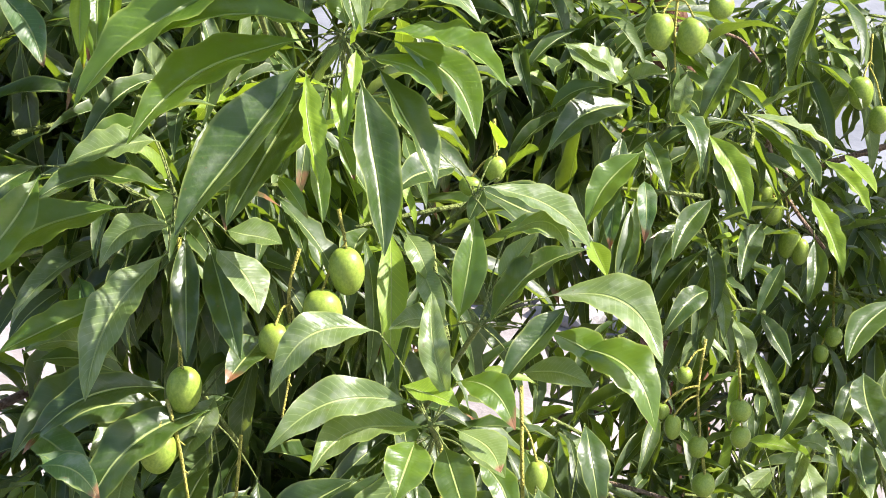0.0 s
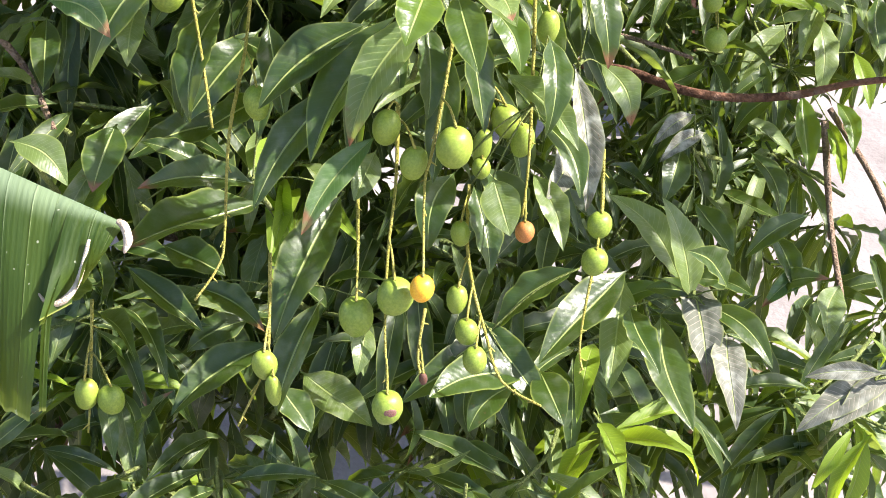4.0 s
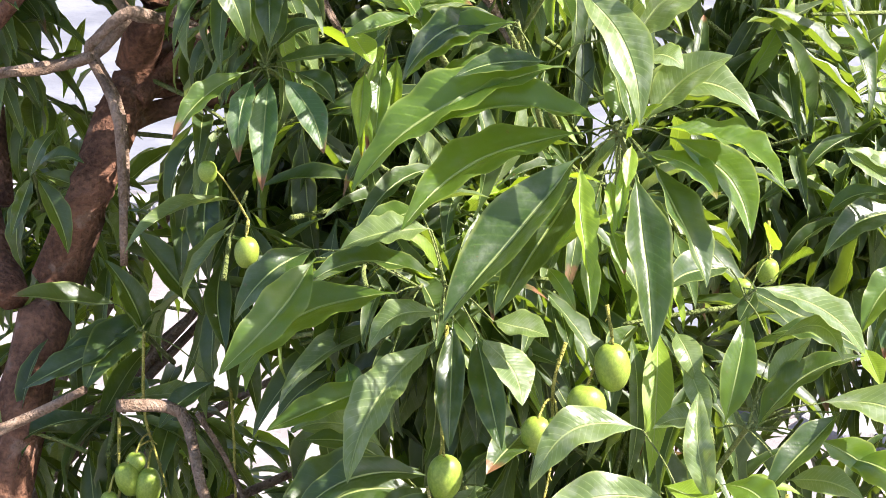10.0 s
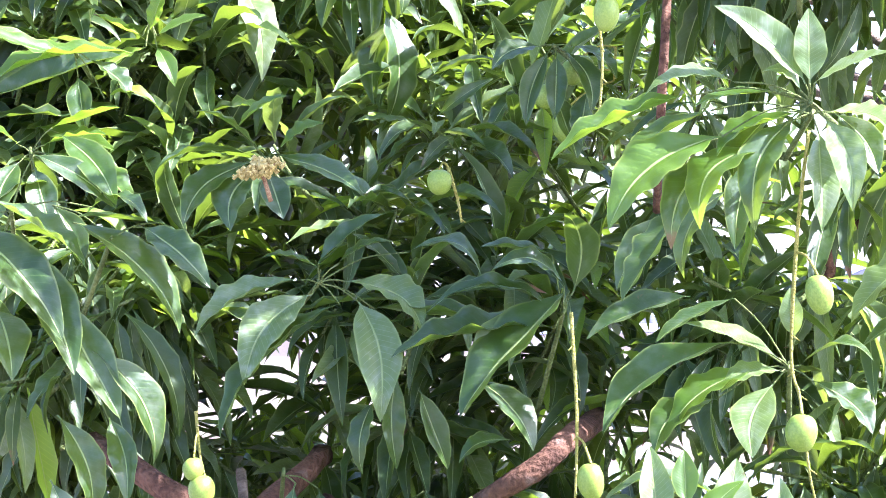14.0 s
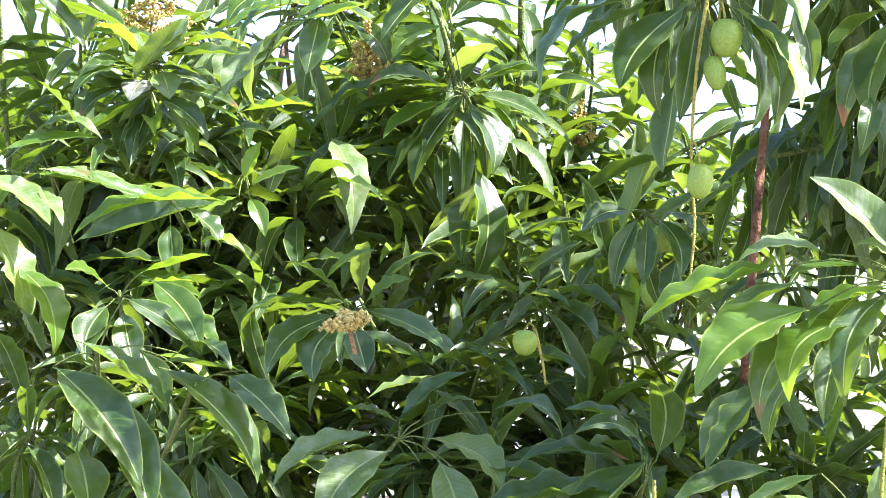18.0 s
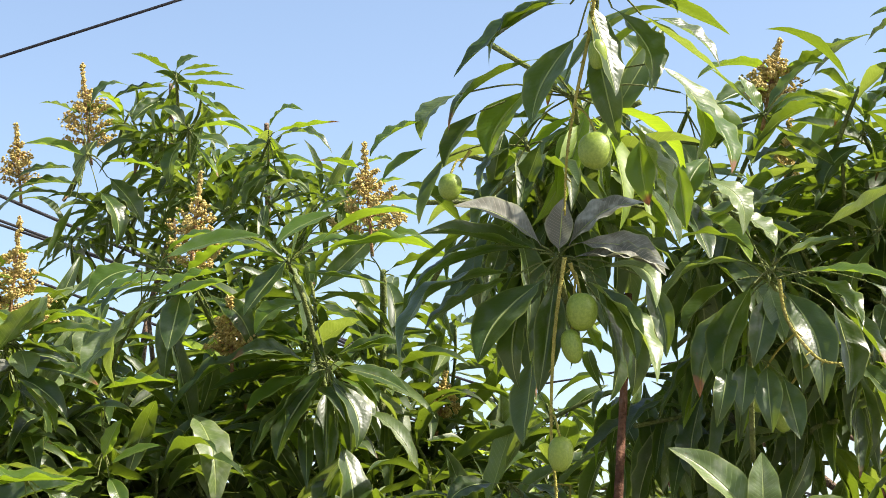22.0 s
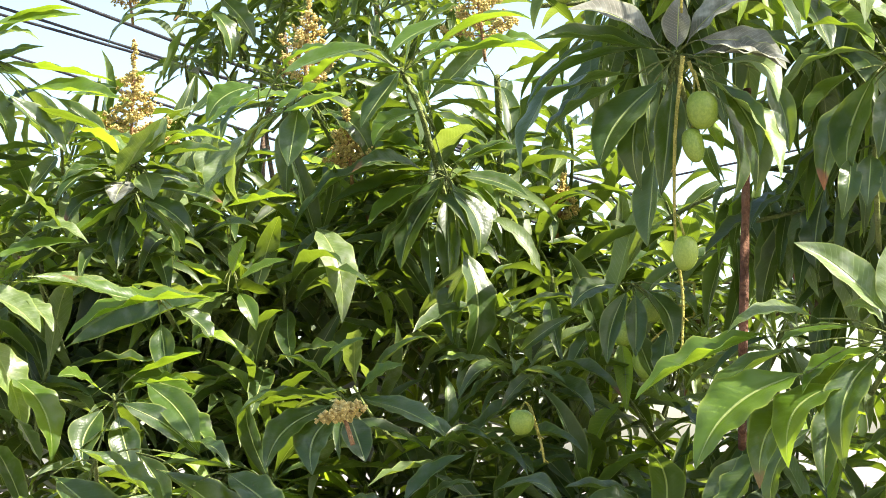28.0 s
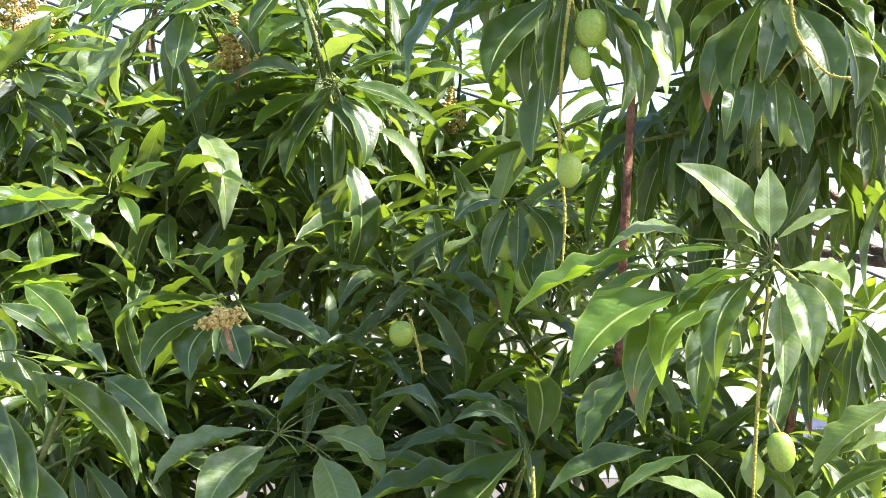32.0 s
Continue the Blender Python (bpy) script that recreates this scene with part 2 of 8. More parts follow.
def leaf_shape(rows, cols, bow, fold, wave, seed, bend=0.0):
    """A blade of length 1 along +y and width 1: narrow foot, long point, folded along the midrib, wavy at the margin."""
    rng = random.Random(seed)
    phase, turns = rng.uniform(0, 6.28), rng.uniform(2.4, 4.6)
    verts, uvs, faces = [], [], []
    for i in range(rows + 1):
        s = i / rows
        t = max(0.0, (s - 0.07) / 0.93)
        half = 0.5 * math.sin(math.pi * t ** 0.88) ** 0.82 * (1.09 - 0.22 * t) + (0.026 if s < 0.075 else 0.004)
        half *= 1.0 + 0.035 * math.sin(s * 15 + phase)
        for k in range(cols + 1):
            x = 2 * k / cols - 1
            z = bow * 4 * s * (1 - s) ** 0.9 - fold * 0.22 * (1 - abs(x)) * half * 2
            z += wave * 0.10 * abs(x) ** 1.5 * half * 2 * math.sin(turns * 2 * math.pi * s + phase + (1.1 if x > 0 else 0))
            z += 0.05 * abs(x) * (1 - abs(x)) * half * 2
            verts.append((x * half + bend * math.sin(math.pi * s) * 0.4, s, z))
            uvs.append((0.5 + 0.5 * x, s))
    for i in range(rows):
        for k in range(cols):
            a = i * (cols + 1) + k
            faces.append((a, a + 1, a + cols + 2, a + cols + 1))
    return verts, faces, uvs


LEAF_MESH = {}


def leaf_mesh(kind, form):
    if (kind, form) not in LEAF_MESH:
        bow = (0.04, 0.08, 0.12, 0.17, 0.06, 0.10)[form % 6]
        data = leaf_shape(20, 6, bow * 1.5, (0.24, 0.44, 0.32)[form % 3], (0.18, 0.3, 0.1, 0.24)[form % 4], form, (-1.3, -0.65, 0.0, 0.65, 1.3)[form % 5])
        LEAF_MESH[kind, form] = mesh_of("leaf", data[0], data[1], LEAF[kind, False], data[2])
    return LEAF_MESH[kind, form]


CHANCE = random.Random(5)
# the camera's place, from which twigs and boughs are set out
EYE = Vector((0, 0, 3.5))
# the way from the trees back to the camera
CAMERA_SIDE = Vector((0, -0.97, 0.12))


def blade_matrix(base, tip, width, facing):
    y = tip - base
    length = y.length
    y.normalize()
    z = (facing - y * facing.dot(y)).normalized()
    x = y.cross(z)
    m = Matrix((x, y, z)).transposed().to_4x4()
    return Matrix.Translation(base) @ m @ Matrix.Diagonal((width, length, length, 1))


def whorl(tree, node, *leaves):
    """A twig end with its ring of leaves; each leaf as foot, point, width and kind."""
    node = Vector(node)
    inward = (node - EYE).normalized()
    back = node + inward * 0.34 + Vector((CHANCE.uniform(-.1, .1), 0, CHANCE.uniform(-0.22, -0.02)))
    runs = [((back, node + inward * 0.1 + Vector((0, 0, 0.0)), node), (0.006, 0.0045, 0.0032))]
    for foot, point, width, kind, *_ in leaves:
        foot = Vector(foot)
        gap = (foot - node).length
        if gap < 0.2:
            bow = Vector((0, 0, 0.10 * gap))
            runs.append(((node + inward * 0.02, node.lerp(foot, 0.5) + inward * 0.012 + bow, foot), (0.0019, 0.0015, 0.0016)))

    twig = part("twig", tubes("twig", runs, SHOOT, 6), tree)
    for foot, point, width, kind, *bent in leaves:
        foot, point = Vector(foot), Vector(point)
        # the blades are turned toward the camera's side, the grey kind most
        facing = CAMERA_SIDE * (0.95 if kind == "g" else 0.36) + Vector((0, 0, 0.85)) + Vector([CHANCE.uniform(-0.26, 0.26) for _ in range(3)])
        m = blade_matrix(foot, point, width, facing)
        # the blade arches: its middle lies above the line from foot to point
        # bent sideways as told, or by its own weight
        if bent:
            arch = 2 + max(-2, min(2, round(2 * bent[0]))) * (1 if m.col[2].y < 0 else -1)
        else:
            arch = 2 + max(-2, min(2, round(1.7 * m.col[0].xyz.normalized().z + CHANCE.uniform(-0.7, 0.7))))
        part("leaf", leaf_mesh(kind, 5 * CHANCE.randrange(6) + arch), twig, matrix=m)
    return twig


SPRAY_SHAPES = [leaf_shape(10, 2, b, f, w, 50 + i, c) for i, (b, f, w, c) in enumerate(
    ((0.09, 0.3, 0.25, 0.2), (0.16, 0.4, 0.15, -0.3), (0.22, 0.35, 0.2, 0.3), (0.13, 0.2, 0.3, -0.2), (0.18, 0.3, 0.1, 0.0), (0.26, 0.25, 0.2, 0.2)))]
SPRAY_VERTS = [np.array(s[0]) for s in SPRAY_SHAPES]
SPRAY_FACES = np.array(SPRAY_SHAPES[0][1])
SPRAY_UVS = np.array(SPRAY_SHAPES[0][2])


CROWN = {}


def bough(tree, centre, size, count, length, style, seed, young=0.04):
    """A cloud of leafy twig ends within an ellipsoid: twigs in one mesh, leaves joined by kind."""
    rng = random.Random(seed)
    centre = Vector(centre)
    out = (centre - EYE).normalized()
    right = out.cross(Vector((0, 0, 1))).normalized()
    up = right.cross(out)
    runs, blades = [], {"n": [], "y": [], "p": []}
    for _ in range(count):
        while True:
            a, b, c = (rng.uniform(-1, 1) for _ in range(3))
            if a * a + b * b + c * c < 1:
                break
        node = centre + right * a * size[0] + up * b * size[1] + out * c * size[2]
        lift = 1.0 if style == "star" else 0.15
        axis = Vector((rng.uniform(-.7, .7), rng.uniform(-.7, .7), lift + rng.uniform(-.3, .3))).normalized()
        root = node - axis * length * 0.9 + out * 0.1
        runs.append(((root, (root + node) / 2 + Vector((rng.uniform(-.02, .02), 0, 0)), node), (0.006, 0.005, 0.0035)))
        turn = rng.uniform(0, 6.28)
        number = rng.randint(8, 12)
        side = axis.orthogonal().normalized()
        other = axis.cross(side)
        flush = rng.random() < young
        for k in range(number):
            angle = turn + 2.4 * k
            spread = side * math.cos(angle) + other * math.sin(angle)
            if style == "star":
                way = spread * rng.uniform(0.6, 1.0) + axis * rng.uniform(-0.25, 0.5) + Vector((0, 0, rng.uniform(-0.75, 0.2)))
            else:
                way = spread * rng.uniform(0.5, 1.15) + Vector((0, 0, -rng.uniform(0.15, 1.45)))
            way.normalize()
            far = length * rng.uniform(0.62, 1.12)
            foot = node - axis * (k / number) * length * 0.3 + way * 0.02
            tip = foot + way * far
            facing = Vector((0, 0, 1)) * 0.8 + spread * 0.35 + Vector((rng.uniform(-.4, .4), rng.uniform(-.5, .2), 0))
            if abs(facing.normalized().dot(way)) > 0.93:
                facing = facing + Vector((0.5, -0.6, 0.1))
            roll = rng.random()
            # p, with its painted sheen, falls on about one blade in seven
            kind = "y" if (flush and roll < 0.7) or roll < 0.03 else "p" if roll > 0.86 else "n"
            m = blade_matrix(foot, tip, far * rng.uniform(0.16, 0.225 if style == "star" else 0.21), facing)
            blades[kind].append((rng.randrange(6), np.array(m)))
    # the branch that bears it, behind the leaves
    if tree.name in CROWN and centre.z < CROWN[tree.name][1] and (seed % 4 == 0 or tree.name != "mango_tree"):
        start = CROWN[tree.name][0]
        end = centre + out * size[2] * 0.9
        middle = start.lerp(end, 0.5) + out * 0.3 + Vector((0, 0, 0.06))
        wide = 0.012 + 0.004 * rng.random()
        part("branch", tubes("branch", [((start, start.lerp(middle, 0.5) + out * 0.1, middle, middle.lerp(end, 0.6) + right * rng.uniform(-.06, .06), end), (wide, wide * 0.85, wide * 0.7, wide * 0.5, 0.004))], TWIG_BARK, 7, 0.25), tree)
    tagged(part("twig_growth", tubes("twig_growth", runs, SHOOT, 5), tree), kind="stuff")
    for kind, rows in blades.items():
        if not rows:
            continue
        verts = np.concatenate([SPRAY_VERTS[i] @ m[:3, :3].T + m[:3, 3] for i, m in rows])
        step = len(SPRAY_UVS)
        faces = np.concatenate([SPRAY_FACES + step * j for j in range(len(rows))])
        me = bpy.data.meshes.new("foliage")
        me.vertices.add(len(verts))
        me.vertices.foreach_set("co", verts.astype(np.float32).ravel())
        me.loops.add(faces.size)
        me.loops.foreach_set("vertex_index", faces.astype(np.int32).ravel())
        me.polygons.add(len(faces))
        me.polygons.foreach_set("loop_start", np.arange(0, faces.size, 4, dtype=np.int32))
        me.polygons.foreach_set("loop_total", np.full(len(faces), 4, dtype=np.int32))
        me.update(calc_edges=True)
        layer = me.uv_layers.new(name="UVMap")
        layer.data.foreach_set("uv", np.tile(SPRAY_UVS, (len(rows), 1)).astype(np.float32)[faces.ravel()].ravel())
        me.polygons.foreach_set("use_smooth", [True] * len(faces))
        me.materials.append(LEAF[kind, True])
        me.update()
        tagged(part("foliage", me, tree), kind="stuff")


def limb(tree, name, material, first, last, *points):
    count = len(points)
    radii = [first + (last - first) * i / (count - 1) for i in range(count)]
    return part(name, tubes(name, [(points, radii)], material, 12, 0.3), tree)


def mango_form(seed):
    """An egg-shaped fruit, of height 1 and width 1, hung by its top at the origin's side, with a slight beak."""
    rng = random.Random(seed)
    verts, faces, sides, rows = [], [], 18, 14
    lean = rng.uniform(-0.06, 0.06)
    for i in range(rows + 1):
        s = i / rows
        a = math.pi * s
        r = 0.5 * math.sin(a) ** 0.92 * (1.0 + 0.07 * math.cos(a))
        dip = 0.03 * math.exp(-(s / 0.09) ** 2)
        for k in range(sides):
            b = 2 * math.pi * k / sides
            beak = 0.03 * math.exp(-((s - 0.8) / 0.12) ** 2) * max(0, math.cos(b)) ** 3
            verts.append(((r + beak) * math.cos(b) + lean * math.sin(a), (r * 0.94) * math.sin(b), 0.5 * math.cos(a) - dip))
    for i in range(rows):
        for k in range(sides):
            p, q = i * sides + k, i * sides + (k + 1) % sides
            faces.append((p, p + sides, q + sides, q))
    return verts, faces


MANGO_MESH = {}


def fruits(tree, line, thick, *hung):
    """A fruit stalk with side stalks, and the mangoes that hang from it; each as centre, width, height, kind and lean."""
    line = [Vector(p) for p in line]
    runs = [(line, [thick * (1 - 0.45 * i / max(1, len(line) - 1)) for i in range(len(line))])]
    fine = [line[i].lerp(line[i + 1], k / 6) for i in range(len(line) - 1) for k in range(6)] + [line[-1]]
    for centre, width, height, kind, lean in hung:
        top = Vector(centre) + Vector((0, 0, height * 0.46))
        near = [p for p in fine if p.z > top.z + 0.01] or [fine[0]]
        start = min(near, key=lambda p: (p - top - Vector((0, 0, 0.04))).length)
        runs.append(((start, start.lerp(top, 0.5) + Vector((0, 0, 0.012)), top), (thick * 0.6, thick * 0.55, thick * 0.7)))
    rng = random.Random(len(fine) + int(1000 * abs(line[0].x)))
    for p, q in zip(fine[2::3], fine[3::3]):
        runs.append(((p, p + Vector((rng.uniform(-.012, .012), rng.uniform(-.01, .01), -0.008))), (thick * 0.5, thick * 0.25)))
    stalk = part("fruit_stalk", tubes("fruit_stalk", runs, STALK, 6, 0.3), tree)
    for centre, width, height, kind, lean in hung:
        form = CHANCE.randrange(5)
        if (kind, form) not in MANGO_MESH:
            MANGO_MESH[kind, form] = mesh_of("mango", *mango_form(form), MANGO[kind])
        label = {"o": "small ripe orange-yellow mango", "n": "small dried brown mango", "k": "shrivelled black mango", "r": "green mango with a rotten brown patch"}.get(kind, "")
        m = Matrix.Translation(centre) @ pose(0, 0, 0, CHANCE.uniform(-9, 9), lean, CHANCE.uniform(0, 360)) @ Matrix.Diagonal((width, width, height, 1))
        part("mango", MANGO_MESH[kind, form], stalk, label, m)
        if kind == "r":
            # the patch sits on the side toward the camera
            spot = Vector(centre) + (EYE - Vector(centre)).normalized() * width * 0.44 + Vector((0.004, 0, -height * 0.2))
            m = Matrix.Translation(spot) @ Matrix.Diagonal((width * 0.5, width * 0.3, height * 0.42, 1))
            part("rotten_patch", mesh_of("rotten_patch", *mango_form(9), ROT), stalk, "sunken brown rot", m)


def panicle(tree, foot, tip, spread, seed):
    """An upright blossom spike: a stem, side sprigs that shorten upward, and crumbs of blossom on them."""
    rng = random.Random(seed)
    foot, tip = Vector(foot), Vector(tip)
    tall = (tip - foot).length
    up = (tip - foot) / tall
    side = up.orthogonal().normalized()
    other = up.cross(side)
    runs = [((foot - up * 0.05, foot.lerp(tip, 0.5), tip), (0.005, 0.004, 0.0015))]
    verts, faces = [], []
    for k in range(30):
        s = ((k + 0.5) / 30) ** 0.9
        # long side sprigs on the lower half, a slender spike above
        reach = spread * 0.55 * max(0.0, 1 - s / 0.72) ** 0.7 * rng.uniform(0.55, 1.15) + 0.009 * (1.15 - s)
        a = 2.4 * k
        way = (side * math.cos(a) + other * math.sin(a) + up * 0.3).normalized()
        at = foot + up * tall * s
        end = at + way * reach
        runs.append(((at, at.lerp(end, 0.5) - up * reach * 0.05, end), (0.0024, 0.0018, 0.001)))
        for j in range(int(6 + 620 * reach)):
            d = rng.uniform(0.2, 1.05)
            p = at.lerp(end, d) + Vector([rng.gauss(0, 0.003 + 0.003 * min(1, reach * 20)) for _ in range(3)])
            r = rng.uniform(0.0024, 0.0062)
            start = len(verts)
            verts += [p + Vector(d) * r for d in ((1, 0, 0), (-1, 0, 0), (0, 1, 0), (0, -1, 0), (0, 0, 1), (0, 0, -1))]
            faces += [tuple(start + q for q in f) for f in ((0, 2, 4), (2, 1, 4), (1, 3, 4), (3, 0, 4), (2, 0, 5), (1, 2, 5), (3, 1, 5), (0, 3, 5))]
    spike = part("blossom_spike", tubes("blossom_spike", runs, BLOSSOM_STEM, 5), tree, "upright cream blossom spike on a pinkish stem")
    tagged(part("blossoms", mesh_of("blossoms", verts, faces, BLOSSOM, smooth=False), spike), kind="stuff")


# ---- the setting: yard, road, kerb, wall, far house ----
def flat_material(name, low, high, scale, rough=0.9, speck=None):
    n = Nodes(name)
    at = n.world_place()
    base = n.mix(n.step(n.noise(scale, 6.0, at), 0.35, 0.65), rgb(*low), rgb(*high))
    base = n.mix(n.math("MULTIPLY", n.step(n.noise(scale * 9, 4.0, at), 0.5, 0.8), 0.35), base, rgb(low[0] * 0.6, low[1] * 0.6, low[2] * 0.6))
    if speck:
        base = n.mix(n.math("MULTIPLY", n.step(n.noise(scale * 0.25, 3.0, at), 0.5, 0.7), 0.5), base, rgb(*speck))
    n.bump(n.noise(scale * 14, 6.0, at), 0.5, 0.01)
    return n.surface(Base_Color=base, Roughness=rough, Specular_IOR_Level=0.25)


def slab(name, corners, low, high, material, parent=None, label=""):
    """An upright prism over a ring of ground corners."""
    count = len(corners)
    verts = [(x, y, low) for x, y in corners] + [(x, y, high) for x, y in corners]
    faces = [tuple(range(count))[::-1], tuple(range(count, 2 * count))]
    faces += [(i, (i + 1) % count, count + (i + 1) % count, count + i) for i in range(count)]
    me = mesh_of(name, verts, faces, material, smooth=False)
    return part(name, me, parent, label) if parent else new(name, me)


YARD = flat_material("pinkish yard concrete", (0.19, 0.168, 0.16), (0.285, 0.255, 0.245), 3.0, speck=(0.19, 0.168, 0.158))
ROAD = flat_material("pale concrete road", (0.125, 0.13, 0.145), (0.18, 0.185, 0.20), 1.2)
STONE = flat_material("dusty rubble stone", (0.16, 0.15, 0.15), (0.34, 0.33, 0.32), 6.0)
PLASTER = flat_material("peach wall plaster", (0.52, 0.37, 0.28), (0.64, 0.48, 0.38), 2.0, speck=(0.46, 0.36, 0.30))

def grid_sheet(name, size, steps, material):
    verts, faces = [], []
    for i in range(steps + 1):
        for k in range(steps + 1):
            # closer together near the middle, out to the horizon at the rim
            u, v = 2 * i / steps - 1, 2 * k / steps - 1
            x, y = size * u * abs(u) ** 2.2, size * v * abs(v) ** 2.2
            verts.append((x, y, 0.012 * noise.noise(Vector((x, y, 0)) * 0.7)))
    for i in range(steps):
        for k in range(steps):
            a = i * (steps + 1) + k
            faces.append((a, a + steps + 1, a + steps + 2, a + 1))
    return new(name, mesh_of(name, verts, faces, material))


tagged(grid_sheet("ground", 1500, 90, YARD), "pinkish dusty concrete yard under the trees", "ground", kind="structure")
tagged(slab("road", ((-30, 34.5), (30, -16.5), (80, 25), (20, 76)), -0.3, 0.035, ROAD), "pale sunlit concrete road beyond the yard", "road", kind="structure")

kerb = tagged(new("kerb"), "grey rubble stone kerb along the road", "kerb", kind="structure")
rng = random.Random(12)
for k in range(46):
    s = -6.5 + k * 0.36
    cx, cy = 1.0 + s * 0.762, 8.15 - s * 0.648
    w, d, h = rng.uniform(0.26, 0.35), rng.uniform(0.2, 0.34), rng.uniform(0.1, 0.2)
    bm = bmesh.new()
    bmesh.ops.create_icosphere(bm, subdivisions=2, radius=0.5)
    for v in bm.verts:
        c = v.co * 2
        v.co = Vector([math.copysign(abs(q) ** 0.55, q) * 0.5 for q in c])
        v.co += 0.05 * noise.noise_vector(v.co * 3 + Vector((k, 0, 0)))
    me = bpy.data.meshes.new("stone")
    bm.to_mesh(me)
    bm.free()
    me.materials.append(STONE)
    part("stone", me, kerb, matrix=Matrix.Translation((cx, cy, h * 0.3)) @ pose(0, 0, 0, 0, 0, -40 + rng.uniform(-12, 12)) @ Matrix.Diagonal((w, d, h, 1)))

# boundary wall across the road, in courses of plastered block
wall = tagged(new("wall_north"), "peach plastered block wall across the road", "wall", kind="structure")
for k in range(9):
    x = -16 + k * 3.2
    slab("pier" if k % 3 == 0 else "wall_panel", ((x, 24), (x + 3.18, 24), (x + 3.18, 24.2), (x, 24.2)), -0.05, 1.9 + (0.12 if k % 3 == 0 else 0.0), PLASTER, wall)
slab("coping", ((-16.1, 23.94), (12.9, 23.94), (12.9, 24.26), (-16.1, 24.26)), 2.03, 2.13, STONE, wall)

ROOF = flat_material("whitish metal roof", (0.62, 0.62, 0.66), (0.74, 0.74, 0.78), 1.0, 0.5)
FACADE = flat_material("grey lilac house plaster", (0.24, 0.23, 0.29), (0.31, 0.30, 0.37), 0.8)
GLASS = flat_material("dark window glass", (0.03, 0.035, 0.05), (0.05, 0.055, 0.07), 1.0, 0.12)
FRAME = flat_material("pale window frame", (0.5, 0.5, 0.52), (0.6, 0.6, 0.62), 2.0, 0.5)


def far_house(at, wide, tall, label):
    home = thing("house", label, "house")
    x, y, z = at
    verts = [(x - wide / 2, y, z), (x + wide / 2, y, z), (x + wide / 2, y, z + tall), (x, y, z + tall * 1.3), (x - wide / 2, y, z + tall)]
    verts += [(a, b + wide, c) for a, b, c in verts]
    faces = [(0, 1, 2, 3, 4), (9, 8, 7, 6, 5), (0, 5, 6, 1), (1, 6, 7, 2), (4, 9, 5, 0), (2, 7, 8, 3), (3, 8, 9, 4)]
    part("wall", mesh_of("wall", verts, faces, FACADE, smooth=False), home)
    for s in (-1, 1):
        p = [(x, z + tall * 1.34), (x + s * wide * 0.62, z + tall * 0.95), (x + s * wide * 0.62, z + tall * 1.02), (x, z + tall * 1.42)]
        v = [(a, y - wide * 0.12, c) for a, c in p] + [(a, y + wide * 1.1, c) for a, c in p]
        part("roof", mesh_of("roof", v, [(0, 1, 2, 3), (7, 6, 5, 4), (0, 4, 5, 1), (1, 5, 6, 2), (2, 6, 7, 3), (3, 7, 4, 0)], ROOF, smooth=False), home)
    slab("porch_roof", ((x - wide * 0.62, y - wide * 0.5), (x + wide * 0.62, y - wide * 0.5), (x + wide * 0.62, y - 0.01), (x - wide * 0.62, y - 0.01)), z + tall * 0.28, z + tall * 0.36, ROOF, home)
    for s in (-0.16, 0.16):
        wx, wz = x + s * wide, z + tall * 0.72
        a, b = wide * 0.1, tall * 0.15
        win = slab("window", ((wx - a, y - 0.06), (wx + a, y - 0.06), (wx + a, y - 0.004), (wx - a, y - 0.004)), wz - b, wz + b, FRAME, home)
        for q in (-0.5, 0.5):
            slab("pane", ((wx + q * a - a * 0.4, y - 0.085), (wx + q * a + a * 0.4, y - 0.085), (wx + q * a + a * 0.4, y - 0.062), (wx + q * a - a * 0.4, y - 0.062)), wz - b * 0.85, wz + b * 0.85, GLASS, win)
    return home


far_house((11.37, 60.00, 0), 2.0, 1.25, "small grey gabled house with a pale roof, far off")

# ---- cables overhead ----
CABLE = flat_material("black cable sheath", (0.012, 0.012, 0.014), (0.03, 0.03, 0.032), 20.0, 0.5)


def cable(a, b, sag, radius, label):
    a, b = Vector(a), Vector(b)
    points = [a.lerp(b, k / 10) - Vector((0, 0, sag * 4 * (k / 10) * (1 - k / 10))) for k in range(11)]
    ob = new("power_cable", tubes("power_cable", [(points, [radius] * 11)], CABLE, 6))
    return tagged(ob, label, "cable", "overhead cables")


cable((-7.34, 6.07, 7.17), (2.63, 9.86, 3.92), 0.02, 0.0070, "black overhead cable against the pale sky")
cable((-7.35, 6.20, 7.01), (2.55, 9.90, 4.09), 0.02, 0.0070, "black overhead cable against the pale sky")
cable((-6.58, 6.31, 7.31), (2.21, 9.63, 3.88), 0.02, 0.0084, "black overhead cable against the pale sky")
cable((-6.80, 6.48, 6.85), (1.73, 9.81, 3.98), 0.02, 0.0070, "black overhead cable against the pale sky")
cable((-5.72, 7.64, 5.03), (2.79, 8.11, 7.99), 0.02, 0.0070, "black overhead cable against the pale sky")
cable((-4.31, 15.922, 5.167), (8.051, 15.665, 7.049), 0.05, 0.009, "thin dark overhead cable among many")
cable((-4.31, 15.921, 5.107), (8.045, 15.778, 6.369), 0.05, 0.009, "thin dark overhead cable among many")
cable((-4.308, 15.921, 5.059), (8.039, 15.855, 5.824), 0.05, 0.009, "thin dark overhead cable among many")
cable((-4.303, 15.935, 4.885), (8.023, 15.956, 4.912), 0.05, 0.009, "thin dark overhead cable among many")

